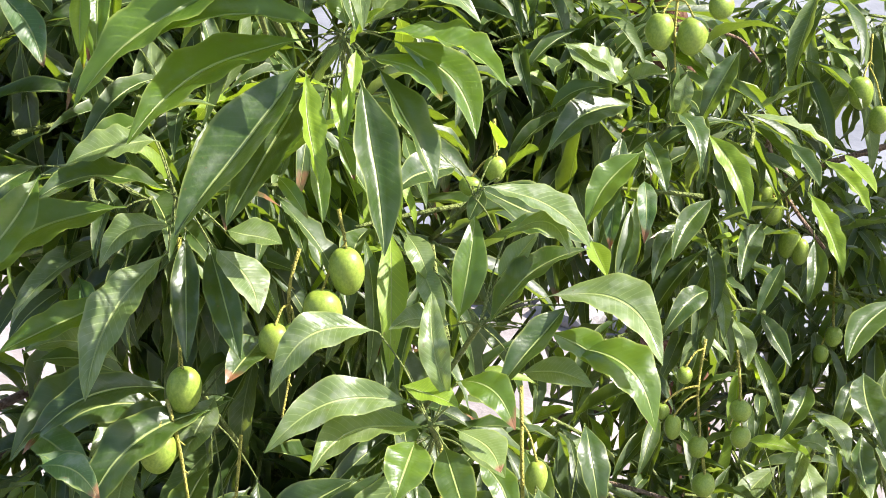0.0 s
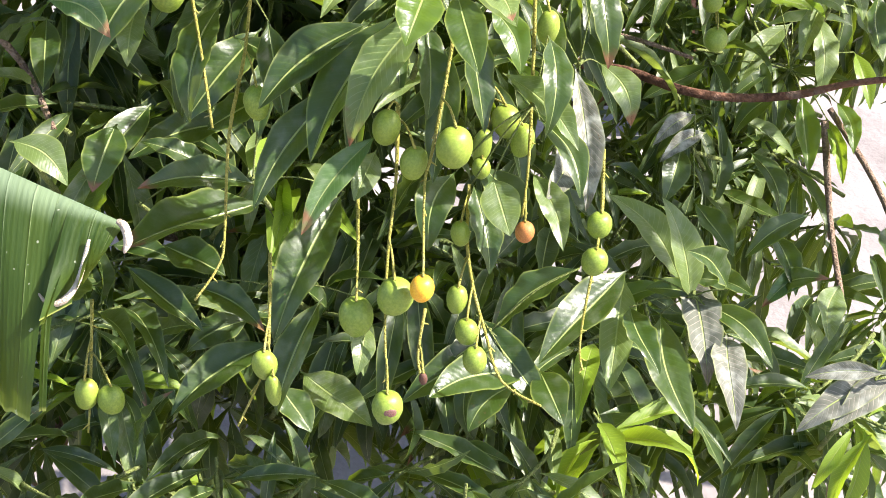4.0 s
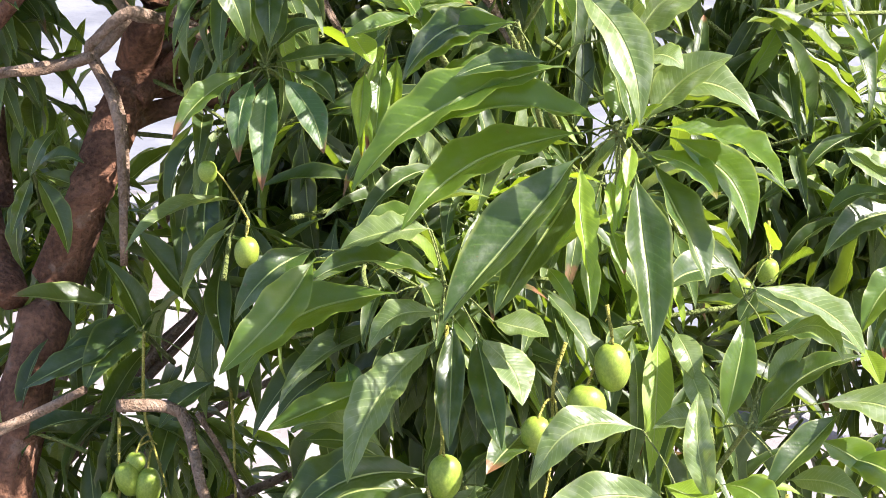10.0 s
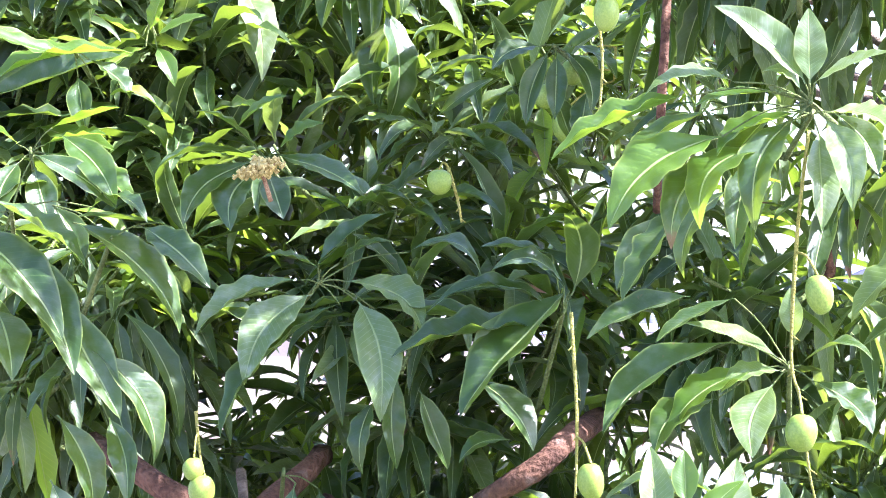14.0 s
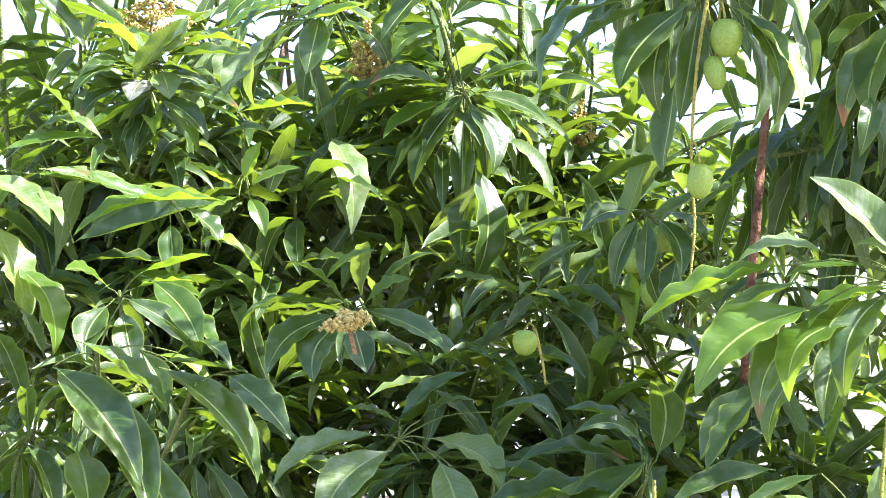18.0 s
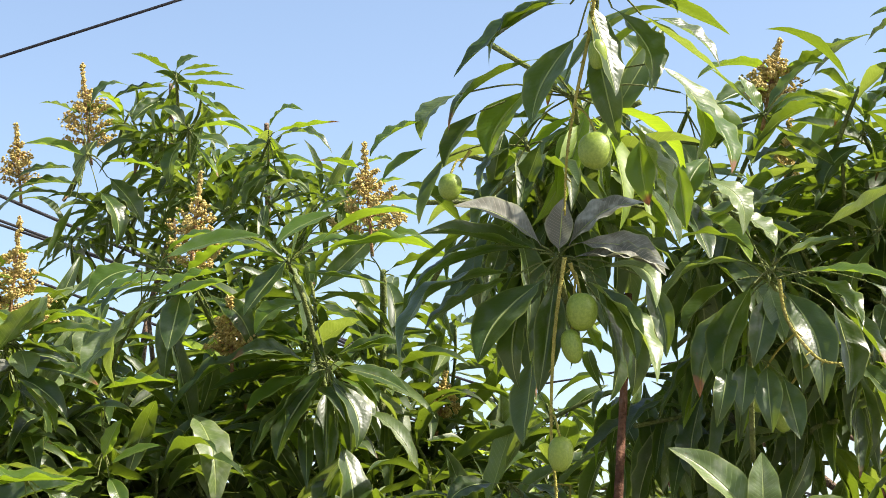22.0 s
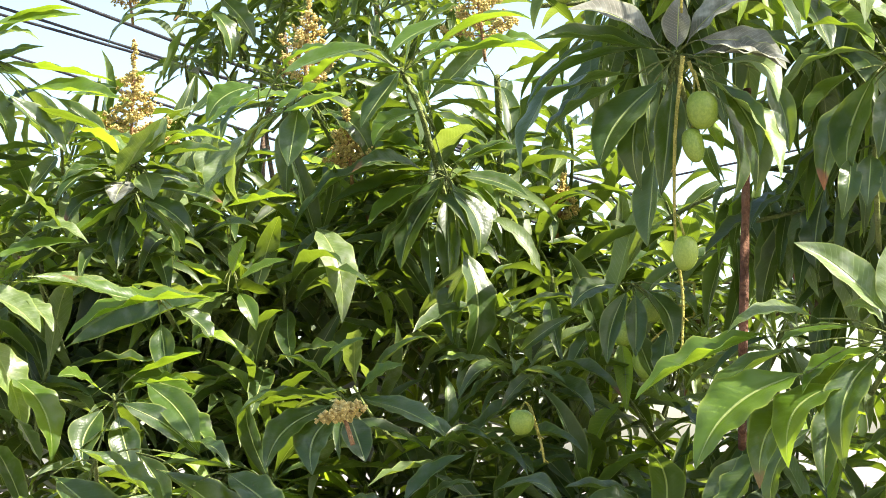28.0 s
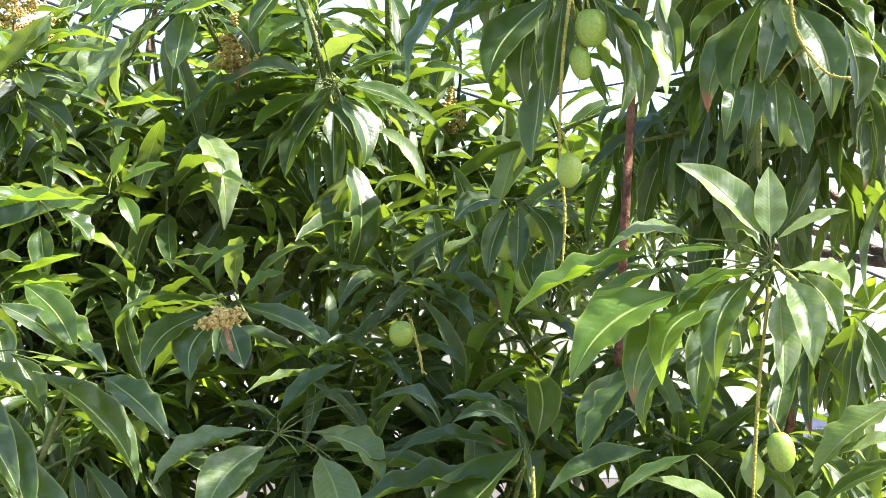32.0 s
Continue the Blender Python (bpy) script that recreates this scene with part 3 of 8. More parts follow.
# ---- banana plant ----
def banana_material():
    n = Nodes("banana leaf blade")
    uv = n.add("UVMap").outputs[0]
    sep = n.add("SeparateXYZ", Vector=uv)
    where = n.world_place()
    along = n.add("CombineXYZ", X=sep.outputs[0]).outputs[0]
    drift = n.noise(14.0, 1.0, along)
    # stout pale side veins at uneven steps, finer ones between them
    run = n.math("ADD", n.math("MULTIPLY", sep.outputs[0], 40.0), n.math("MULTIPLY", drift, 3.0))
    tint = n.add("TexWhiteNoise", Vector=n.add("CombineXYZ", X=n.math("FLOOR", run)).outputs[0]).outputs["Value"]
    within = n.math("ABSOLUTE", n.math("SUBTRACT", n.math("FRACT", run), 0.5))
    dashes = n.noise(1.0, 2.0, n.add("CombineXYZ", X=n.math("MULTIPLY", sep.outputs[0], 60.0), Y=n.math("MULTIPLY", sep.outputs[1], 22.0)).outputs[0])
    main = n.math("MULTIPLY", n.step(within, 0.455, 0.488), n.math("ADD", 0.25, n.math("MULTIPLY", n.step(dashes, 0.35, 0.7), 0.75)))
    ribs = n.math("SINE", n.math("ADD", n.math("MULTIPLY", sep.outputs[0], 1100.0), n.math("MULTIPLY", drift, 9.0)))
    base = n.mix(n.noise(7.0, 4.0, where), rgb(0.011, 0.029, 0.003), rgb(0.021, 0.044, 0.004))
    base = n.mix(n.math("MULTIPLY", tint, 0.45), base, rgb(0.042, 0.076, 0.010))
    base = n.mix(n.math("MULTIPLY", n.step(ribs, 0.0, 1.0), 0.08), base, rgb(0.10, 0.16, 0.04))
    blade_noise = n.noise(1.0, 4.0, n.add("CombineXYZ", X=n.math("MULTIPLY", sep.outputs[0], 70.0), Y=n.math("MULTIPLY", sep.outputs[1], 3.0)).outputs[0])
    base = n.mix(n.math("MULTIPLY", n.step(blade_noise, 0.45, 0.7), 0.55), base, rgb(0.011, 0.032, 0.004))
    base = n.mix(n.math("MULTIPLY", n.math("MULTIPLY", main, n.math("ADD", 0.12, tint)), 0.6), base, rgb(0.20, 0.25, 0.07))
    # a yellowed margin below; above, the fold's sheen of sky painted pale
    base = n.mix(n.math("MULTIPLY", n.step(sep.outputs[1], 0.975, 0.995), 0.7), base, rgb(0.26, 0.28, 0.07))
    base = n.mix(n.math("MULTIPLY", n.math("SUBTRACT", 1.0, n.step(sep.outputs[1], 0.02, 0.16)), 0.34), base, rgb(0.34, 0.44, 0.28))
    aged = n.math("MULTIPLY", n.step(n.noise(9.0, 4.0, where), 0.48, 0.7), n.step(sep.outputs[1], 0.5, 1.0))
    base = n.mix(n.math("MULTIPLY", aged, 0.5), base, rgb(0.11, 0.17, 0.015))
    flecks = n.step(n.noise(95.0, 2.0, where), 0.72, 0.75)
    base = n.mix(n.math("MULTIPLY", flecks, 0.6), base, rgb(0.42, 0.44, 0.30))
    n.bump(n.math("ADD", n.math("MULTIPLY", ribs, 0.05), n.math("ADD", n.math("MULTIPLY", main, 0.7), n.math("MULTIPLY", blade_noise, 1.2))), 0.45, 0.003)
    n.surface(Base_Color=base, Roughness=n.math("ADD", 0.46, n.math("MULTIPLY", n.noise(30.0, 3.0, where), 0.2)), Specular_IOR_Level=0.25)
    thin = n.add("BsdfTranslucent", Color=n.mix(n.math("MULTIPLY", main, 0.6), rgb(0.34, 0.46, 0.04), rgb(0.14, 0.2, 0.03)))
    mixer = n.add("MixShader", _0=0.16, _1=n.bsdf.outputs[0], _2=thin.outputs[0])
    n.tree.links.new(mixer.outputs[0], n.out.inputs["Surface"])
    return n.mat


BANANA = banana_material()
DRY = flat_material("dry banana tip", (0.42, 0.32, 0.22), (0.62, 0.52, 0.40), 40.0)
banana = thing("banana_plant", "broad torn green banana leaf on its rib", "banana plant")
RIB_A, RIB_B = Vector((-0.700, 1.698, 2.684)), Vector((-0.031, 1.366, 2.493))
RIB = (RIB_B - RIB_A).normalized()
HANG = Vector((-0.15, -0.6, -0.8))
HANG = (HANG - RIB * HANG.dot(RIB)).normalized()
OUT = RIB.cross(HANG)
OUT = OUT if OUT.z > 0 else -OUT


def banana_strip(first, last, low_first, low_last, lift=0.0, roll=0.0, seed=1, name="leaf_strip", label=""):
    """A torn strip that falls from the rib between first and last (metres along it) to two lower corners (along, down)."""
    cols, rows = max(3, int((last - first) * 260)), 22
    verts, uvs, faces = [], [], []
    for i in range(cols + 1):
        c = i / cols
        for k in range(rows + 1):
            v = k / rows
            a = first + (last - first) * c
            low = low_first[0] + (low_last[0] - low_first[0]) * c
            fall = low_first[1] + (low_last[1] - low_first[1]) * c
            fall += 0.004 * noise.noise(Vector((c * 5 + seed, seed, 0)))
            u = a + (low - a) * v
            w = fall * v
            # the blade rounds over the rib, swells a little and flutters along its veins
            h = -0.016 * math.exp(-w / 0.012) + 0.012 * math.sin(math.pi * min(1, w / 0.24))
            h += lift * min(1, v * 1.6) + roll * (v ** 3) * (c - 0.35)
            h += (0.0003 * math.sin(a * 330 + 2 * math.sin(a * 60)) + 0.003 * noise.noise(Vector((a * 26, seed, v * 2.2)))) * min(1, w / 0.05)
            verts.append(RIB_A + RIB * u + HANG * w + OUT * h)
            uvs.append((a, v))
    for i in range(cols):
        for k in range(rows):
            p = i * (rows + 1) + k
            faces.append((p, p + 1, p + rows + 2, p + rows + 1))
    return part(name, mesh_of("leaf_strip", verts, faces, BANANA, uvs), banana, label)


banana_strip(0.000, 0.4165, (0.299, 0.321), (0.564, 0.251), 0.0015, 0.004, 1)
banana_strip(0.4160, 0.4545, (0.559, 0.252), (0.588, 0.245), 0.0, 0.010, 1)
banana_strip(0.4535, 0.596, (0.584, 0.246), (0.674, 0.222), 0.0, 0.0, 1)
banana_strip(0.594, 0.653, (0.679, 0.230), (0.732, 0.204), 0.003, 0.02, 2)
banana_strip(0.640, 0.669, (0.712, 0.188), (0.739, 0.180), -0.006, 0.0, 3)
banana_strip(0.652, 0.710, (0.740, 0.204), (0.782, 0.199), 0.002, 0.03, 4)
banana_strip(0.706, 0.718, (0.781, 0.192), (0.787, 0.188), -0.004, 0.0, 5)
banana_strip(0.713, 0.738, (0.747, 0.122), (0.759, 0.110), 0.004, 0.03, 6)
banana_strip(0.725, 0.745, (0.754, 0.110), (0.766, 0.088), 0.009, -0.04, 7)
banana_strip(0.739, 0.757, (0.767, 0.083), (0.773, 0.061), 0.006, 0.03, 8)
banana_strip(0.753, 0.779, (0.770, 0.068), (0.779, 0.037), 0.003, 0.02, 9)
# the blade's other half falls away behind the rib
back = [RIB_A.lerp(RIB_B, i / 12) + (Vector((0.12, 0.10, -0.9)) * 0.13 * k / 4 * (1 - (i / 12) ** 3) - OUT * (0.016 + 0.01 * (k > 0))) for i in range(13) for k in range(5)]
part("leaf_strip", mesh_of("leaf_strip", back, [(5 * i + k, 5 * i + k + 1, 5 * i + k + 6, 5 * i + k + 5) for i in range(12) for k in range(4)], BANANA, [(0.067 * i, k / 4) for i in range(13) for k in range(5)]), banana)


def on_blade(u, w, h):
    return RIB_A + RIB * u + HANG * w + OUT * h


part("midrib", tubes("midrib", [([on_blade(0.086 * i, 0.006, -0.022) for i in range(9)] + [on_blade(0.770, 0.004, -0.018)], [0.009 - 0.0007 * i for i in range(10)])], SHOOT, 8), banana)
part("dry_tip", tubes("dry_tip", [((on_blade(0.774, 0.000, 0), on_blade(0.782, 0.001, 0), on_blade(0.792, 0.011, 0.004), on_blade(0.794, 0.024, 0.006)), (0.002, 0.0045, 0.005, 0.001))], DRY, 6), banana, "dried curled leaf tip")
part("dry_shred", tubes("dry_shred", [((on_blade(0.760, 0.025, 0.012), on_blade(0.767, 0.063, 0.014), on_blade(0.763, 0.085, 0.016), on_blade(0.751, 0.094, 0.016), on_blade(0.738, 0.090, 0.014)), (0.0016, 0.003, 0.0036, 0.003, 0.0008))], DRY, 6), banana, "curled dry shred of leaf")
foot = Vector((RIB_A.x - 0.45, RIB_A.y - 0.1, 0))
part("stem", tubes("stem", [((foot, foot + Vector((0.02, 0, 1.4)), Vector((foot.x + 0.12, foot.y, RIB_A.z - 0.35)), RIB_A - OUT * 0.022 + HANG * 0.006), (0.13, 0.10, 0.05, 0.009))], SHOOT, 12), banana)


# ---- the trees ----
fruiting_tree = thing("mango_tree", "fruiting mango tree with long drooping leaves and green mangoes", "mango tree", "mango trees")
flowering_tree = thing("mango_tree", "mango tree with upright leafy shoots and cream blossom spikes", "mango tree", "mango trees")
neighbour_tree = thing("mango_tree", "dense dark-leaved mango tree beside the fruiting one", "mango tree", "mango trees")

# trunks, limbs and branches
limb(fruiting_tree, "trunk", BARK, 0.0600, 0.0270, (-0.776, 3.233, 1.751), (-0.706, 3.453, 2.081), (-0.598, 3.48, 2.357), (-0.548, 3.575, 2.487), (-0.527, 3.643, 2.565), (-0.487, 3.587, 2.686), (-0.46, 3.661, 2.8), (-0.463, 3.918, 2.863))
limb(fruiting_tree, "limb", BARK, 0.0286, 0.0179, (-0.521, 3.584, 2.508), (-0.455, 3.652, 2.564), (-0.353, 3.595, 2.651), (-0.292, 4.046, 2.599))
limb(fruiting_tree, "limb", BARK, 0.0252, 0.0156, (-0.544, 3.598, 2.458), (-0.459, 3.66, 2.476), (-0.31, 3.597, 2.522), (-0.236, 3.942, 2.454))
limb(fruiting_tree, "branch", TWIG_BARK, 0.0120, 0.0077, (-0.297, 3.376, 2.834), (-0.419, 3.386, 2.732), (-0.482, 3.295, 2.762), (-0.551, 3.317, 2.703), (-0.568, 3.348, 2.662), (-0.504, 3.24, 2.559), (-0.499, 3.2, 2.291))
limb(fruiting_tree, "branch", TWIG_BARK, 0.0088, 0.0066, (-0.561, 3.307, 2.672), (-0.652, 3.327, 2.638), (-0.716, 3.228, 2.658))
limb(fruiting_tree, "branch", TWIG_BARK, 0.0111, 0.0078, (-0.75, 3.076, 1.992), (-0.677, 3.145, 2.001), (-0.569, 3.103, 2.074))
limb(fruiting_tree, "branch", TWIG_BARK, 0.0133, 0.0078, (-0.511, 3.13, 2.028), (-0.399, 3.177, 1.992), (-0.348, 3.04, 1.9), (-0.316, 3.025, 1.771), (-0.424, 2.962, 1.607))
limb(fruiting_tree, "branch", TWIG_BARK, 0.0078, 0.0056, (-0.316, 3.024, 1.772), (-0.227, 3.016, 1.66), (-0.169, 2.875, 1.593))
limb(fruiting_tree, "branch", TWIG_BARK, 0.0056, 0.0044, (-0.362, 3.142, 2.008), (-0.291, 3.132, 1.876), (-0.242, 2.996, 1.799))
limb(fruiting_tree, "branch", TWIG_BARK, 0.0119, 0.0076, (0.165, 3.326, 2.834), (0.219, 3.345, 2.731), (0.244, 3.249, 2.71))
limb(fruiting_tree, "branch", TWIG_BARK, 0.0085, 0.0065, (1.507, 3.152, 1.338), (1.525, 3.055, 1.138), (1.505, 2.875, 1.054))
limb(fruiting_tree, "branch", TWIG_BARK, 0.0072, 0.0052, (1.519, 3.163, 1.361), (1.622, 3.067, 1.219), (1.636, 2.892, 1.159), (1.693, 2.876, 1.104))
limb(fruiting_tree, "limb", BARK, 0.0260, 0.0130, (-0.618, 3.751, 2.429), (-0.528, 3.780, 2.483), (-0.443, 3.791, 2.485), (-0.349, 3.858, 2.504), (-0.262, 4.072, 2.504))
limb(fruiting_tree, "limb", BARK, 0.0220, 0.0120, (-0.569, 3.729, 2.511), (-0.498, 3.751, 2.556), (-0.438, 3.771, 2.608), (-0.388, 3.887, 2.640), (-0.289, 4.112, 2.699))
limb(fruiting_tree, "limb", BARK, 0.0340, 0.0220, (-0.771, 3.455, 2.118), (-0.878, 3.702, 2.265), (-0.911, 3.850, 2.427), (-0.967, 3.981, 2.578), (-1.041, 4.099, 2.727))
limb(fruiting_tree, "limb", BARK, 0.0200, 0.0140, (-0.830, 3.704, 2.239), (-0.852, 3.793, 2.365), (-0.869, 3.862, 2.437), (-0.894, 3.935, 2.536))
limb(fruiting_tree, "branch", BARK, 0.0120, 0.0065, (0.888, 3.405, 1.378), (1.061, 3.261, 1.423), (1.166, 3.166, 1.427), (1.282, 3.122, 1.429), (1.397, 3.088, 1.453), (1.491, 3.023, 1.520), (1.663, 2.965, 1.568))
limb(fruiting_tree, "branch", TWIG_BARK, 0.0060, 0.0036, (0.942, 3.254, 1.548), (1.010, 3.137, 1.588), (1.076, 3.062, 1.601), (1.131, 3.035, 1.591))
limb(fruiting_tree, "limb", BARK, 0.0205, 0.0145, (0.851, 3.702, 3.472), (0.727, 3.772, 3.462), (0.632, 3.7, 3.441), (0.617, 3.745, 3.346))
limb(neighbour_tree, "branch", BARK, 0.0129, 0.0094, (0.78, 3.586, 3.804), (0.901, 3.601, 3.813), (1.016, 3.479, 3.815))
limb(fruiting_tree, "branch", TWIG_BARK, 0.0149, 0.0099, (-0.215, 2.831, 0.817), (-0.184, 2.995, 0.933), (-0.097, 3.051, 1.135))
limb(flowering_tree, "branch", SHOOT, 0.0084, 0.0049, (-1.442, 4.154, 3.853), (-1.475, 4.146, 4.183), (-1.454, 4.01, 4.434))
limb(flowering_tree, "branch", SHOOT, 0.0091, 0.0056, (-1.144, 4.245, 3.861), (-1.146, 4.264, 4.087), (-1.117, 4.161, 4.211))
limb(flowering_tree, "branch", SHOOT, 0.0096, 0.0055, (-0.304, 4.298, 3.65), (-0.348, 4.313, 3.979), (-0.406, 4.172, 4.289), (-0.443, 4.194, 4.39))
limb(flowering_tree, "branch", TWIG_BARK, 0.0126, 0.0072, (-0.958, 5.42, 4.718), (-0.965, 5.393, 5.001), (-0.946, 5.237, 5.226))
limb(flowering_tree, "branch", TWIG_BARK, 0.0108, 0.0072, (-0.667, 5.462, 4.72), (-0.668, 5.445, 4.972), (-0.658, 5.314, 5.117))
limb(flowering_tree, "branch", SHOOT, 0.0117, 0.0073, (-0.254, 4.539, 4.093), (-0.249, 4.552, 4.301), (-0.243, 4.434, 4.455))
limb(fruiting_tree, "branch", BARK, 0.0079, 0.0079, (0.285, 3.312, 4.162), (0.268, 3.29, 3.956), (0.251, 3.221, 3.802), (0.243, 3.277, 3.642), (0.247, 3.472, 3.497))
limb(fruiting_tree, "limb", BARK, 0.0229, 0.0251, (-0.944, 3.75, 3.031), (-0.818, 3.513, 3.02), (-0.692, 3.441, 2.956), (-0.592, 3.496, 2.9), (-0.523, 3.659, 2.936), (-0.478, 3.988, 2.968))
limb(fruiting_tree, "branch", TWIG_BARK, 0.0126, 0.0080, (-0.586, 3.504, 2.944), (-0.571, 3.532, 2.836), (-0.508, 3.43, 2.731), (-0.414, 3.483, 2.704), (-0.351, 3.522, 2.659), (-0.292, 3.624, 2.576))
limb(fruiting_tree, "limb", BARK, 0.0185, 0.0151, (-0.631, 3.587, 2.873), (-0.646, 3.571, 2.841), (-0.696, 3.46, 2.783), (-0.769, 3.473, 2.701), (-0.87, 3.574, 2.595))
limb(fruiting_tree, "limb", BARK, 0.0259, 0.0192, (0.15, 4.017, 3.034), (0.065, 3.56, 3.042), (0.018, 3.468, 3.01), (-0.095, 3.501, 2.939), (-0.184, 3.675, 2.84), (-0.311, 3.918, 2.746))
limb(fruiting_tree, "branch", TWIG_BARK, 0.0103, 0.0069, (-0.177, 3.532, 2.848), (-0.145, 3.559, 2.756), (-0.098, 3.459, 2.697), (-0.081, 3.683, 2.583))
limb(fruiting_tree, "branch", TWIG_BARK, 0.0114, 0.0080, (-0.62, 3.71, 2.969), (-0.589, 3.551, 2.946), (-0.564, 3.448, 2.838), (-0.516, 3.479, 2.729), (-0.477, 3.523, 2.707), (-0.355, 3.442, 2.68), (-0.292, 3.779, 2.575))
limb(fruiting_tree, "branch", TWIG_BARK, 0.0149, 0.0092, (-0.519, 3.493, 2.708), (-0.591, 3.506, 2.623), (-0.706, 3.394, 2.622), (-0.865, 3.497, 2.572))
limb(fruiting_tree, "branch", TWIG_BARK, 0.0115, 0.0075, (-0.584, 3.465, 2.633), (-0.534, 3.484, 2.505), (-0.527, 3.444, 2.327))
limb(fruiting_tree, "branch", TWIG_BARK, 0.0061, 0.0041, (1.518, 3.793, 2.178), (1.555, 3.78, 2.052), (1.558, 3.658, 1.999), (1.643, 3.627, 1.893))
limb(fruiting_tree, "branch", TWIG_BARK, 0.0055, 0.0041, (1.439, 3.759, 2.007), (1.506, 3.803, 2.06), (1.513, 3.725, 2.124))
limb(fruiting_tree, "branch", TWIG_BARK, 0.0043, 0.0031, (1.271, 3.532, 2.463), (1.348, 3.543, 2.436), (1.357, 3.437, 2.417))
limb(fruiting_tree, "branch", BARK, 0.0114, 0.0114, (0.476, 4.037, 3.928), (0.464, 3.989, 3.847), (0.461, 4.008, 3.772))
limb(fruiting_tree, "trunk", BARK, 0.16, 0.10, (-1.3, 3.4, -0.05), (-1.25, 3.42, 0.6), (-1.1, 3.44, 1.3), (-0.92, 3.46, 2.0))
limb(flowering_tree, "trunk", BARK, 0.13, 0.05, (-1.7, 4.9, -0.05), (-1.6, 4.85, 1.4), (-1.3, 4.8, 2.8), (-0.9, 4.75, 3.7))
limb(neighbour_tree, "trunk", BARK, 0.14, 0.05, (1.9, 5.2, -0.05), (1.7, 4.9, 1.5), (1.3, 4.4, 2.8), (1.0, 4.1, 3.8))


# leafy boughs behind; each tree's fork and how high its branches go
CROWN[fruiting_tree.name] = (Vector((-1.12, 3.47, 1.25)), 3.45)
CROWN[flowering_tree.name] = (Vector((-0.95, 4.76, 3.6)), 9.0)
CROWN[neighbour_tree.name] = (Vector((1.05, 4.15, 3.7)), 9.0)
bough(fruiting_tree, (-0.06, 3.48, 2.27), (0.35, 0.35, 0.35), 30, 0.26, "droop", 101)
bough(fruiting_tree, (0.44, 3.3, 2.14), (0.30, 0.38, 0.35), 40, 0.26, "droop", 102)
bough(fruiting_tree, (1.12, 3.66, 2.06), (0.34, 0.43, 0.40), 44, 0.23, "droop", 103)
bough(fruiting_tree, (1.63, 4.08, 1.84), (0.25, 0.49, 0.40), 30, 0.21, "droop", 104)
bough(fruiting_tree, (1.46, 3.82, 1.41), (0.38, 0.34, 0.40), 44, 0.20, "droop", 105)
bough(fruiting_tree, (1.87, 4.03, 1.45), (0.16, 0.39, 0.30), 13, 0.21, "droop", 106)
bough(fruiting_tree, (1.93, 4.17, 1.83), (0.09, 0.19, 0.30), 5, 0.21, "droop", 107)
bough(fruiting_tree, (1.67, 3.9, 2.34), (0.18, 0.13, 0.30), 12, 0.22, "droop", 108)
bough(fruiting_tree, (0.97, 3.62, 2.43), (0.32, 0.11, 0.30), 25, 0.24, "droop", 109)
bough(fruiting_tree, (0.13, 3.65, 2.47), (0.36, 0.10, 0.30), 20, 0.24, "droop", 110)
bough(fruiting_tree, (0.55, 3.18, 1.7), (0.35, 0.19, 0.30), 30, 0.26, "droop", 111)
bough(fruiting_tree, (0.03, 3.24, 1.74), (0.27, 0.20, 0.30), 11, 0.26, "droop", 112)
bough(fruiting_tree, (0.13, 3.19, 1.42), (0.39, 0.30, 0.35), 45, 0.26, "droop", 113)
bough(fruiting_tree, (0.15, 2.9, 1.04), (0.40, 0.24, 0.35), 27, 0.26, "droop", 114)
bough(fruiting_tree, (0.65, 2.92, 1.14), (0.28, 0.34, 0.40), 45, 0.24, "droop", 115)
bough(fruiting_tree, (1.31, 3.59, 1.11), (0.34, 0.37, 0.40), 42, 0.20, "droop", 116)
bough(fruiting_tree, (1.46, 3.41, 0.77), (0.28, 0.35, 0.40), 32, 0.20, "droop", 117)
bough(fruiting_tree, (1.01, 2.76, 0.93), (0.35, 0.22, 0.40), 40, 0.24, "droop", 118)
bough(fruiting_tree, (1.68, 2.91, 0.81), (0.11, 0.20, 0.30), 8, 0.22, "droop", 119)
bough(fruiting_tree, (-0.04, 2.96, 0.95), (0.28, 0.22, 0.40), 25, 0.24, "droop", 120)
bough(fruiting_tree, (-0.52, 2.81, 0.99), (0.40, 0.16, 0.40), 22, 0.22, "droop", 121)
bough(fruiting_tree, (-0.39, 3.24, 1.36), (0.28, 0.15, 0.40), 14, 0.24, "droop", 122)
bough(fruiting_tree, (0.02, 3.67, 2.5), (0.27, 0.21, 0.35), 36, 0.24, "droop", 123)
bough(fruiting_tree, (0.13, 3.27, 2.26), (0.29, 0.21, 0.35), 40, 0.26, "droop", 124)
bough(fruiting_tree, (0.89, 3.74, 2.39), (0.28, 0.36, 0.40), 60, 0.24, "droop", 125)
bough(fruiting_tree, (-0.88, 4.22, 1.89), (0.19, 0.29, 0.30), 8, 0.24, "droop", 126)
bough(fruiting_tree, (-0.61, 3.49, 1.86), (0.27, 0.09, 0.30), 10, 0.24, "droop", 127)
bough(fruiting_tree, (-0.16, 3.99, 2.19), (0.16, 0.16, 0.30), 8, 0.24, "droop", 128)
bough(fruiting_tree, (-0.87, 4.25, 3.36), (0.38, 0.32, 0.35), 36, 0.26, "star", 129, .14)
bough(fruiting_tree, (-0.26, 4.23, 3.25), (0.35, 0.28, 0.40), 34, 0.26, "star", 130, .14)
bough(fruiting_tree, (0.32, 4.18, 3.28), (0.32, 0.31, 0.40), 30, 0.26, "star", 131, .14)
bough(fruiting_tree, (0.74, 4.00, 3.06), (0.24, 0.31, 0.40), 26, 0.26, "droop", 132)
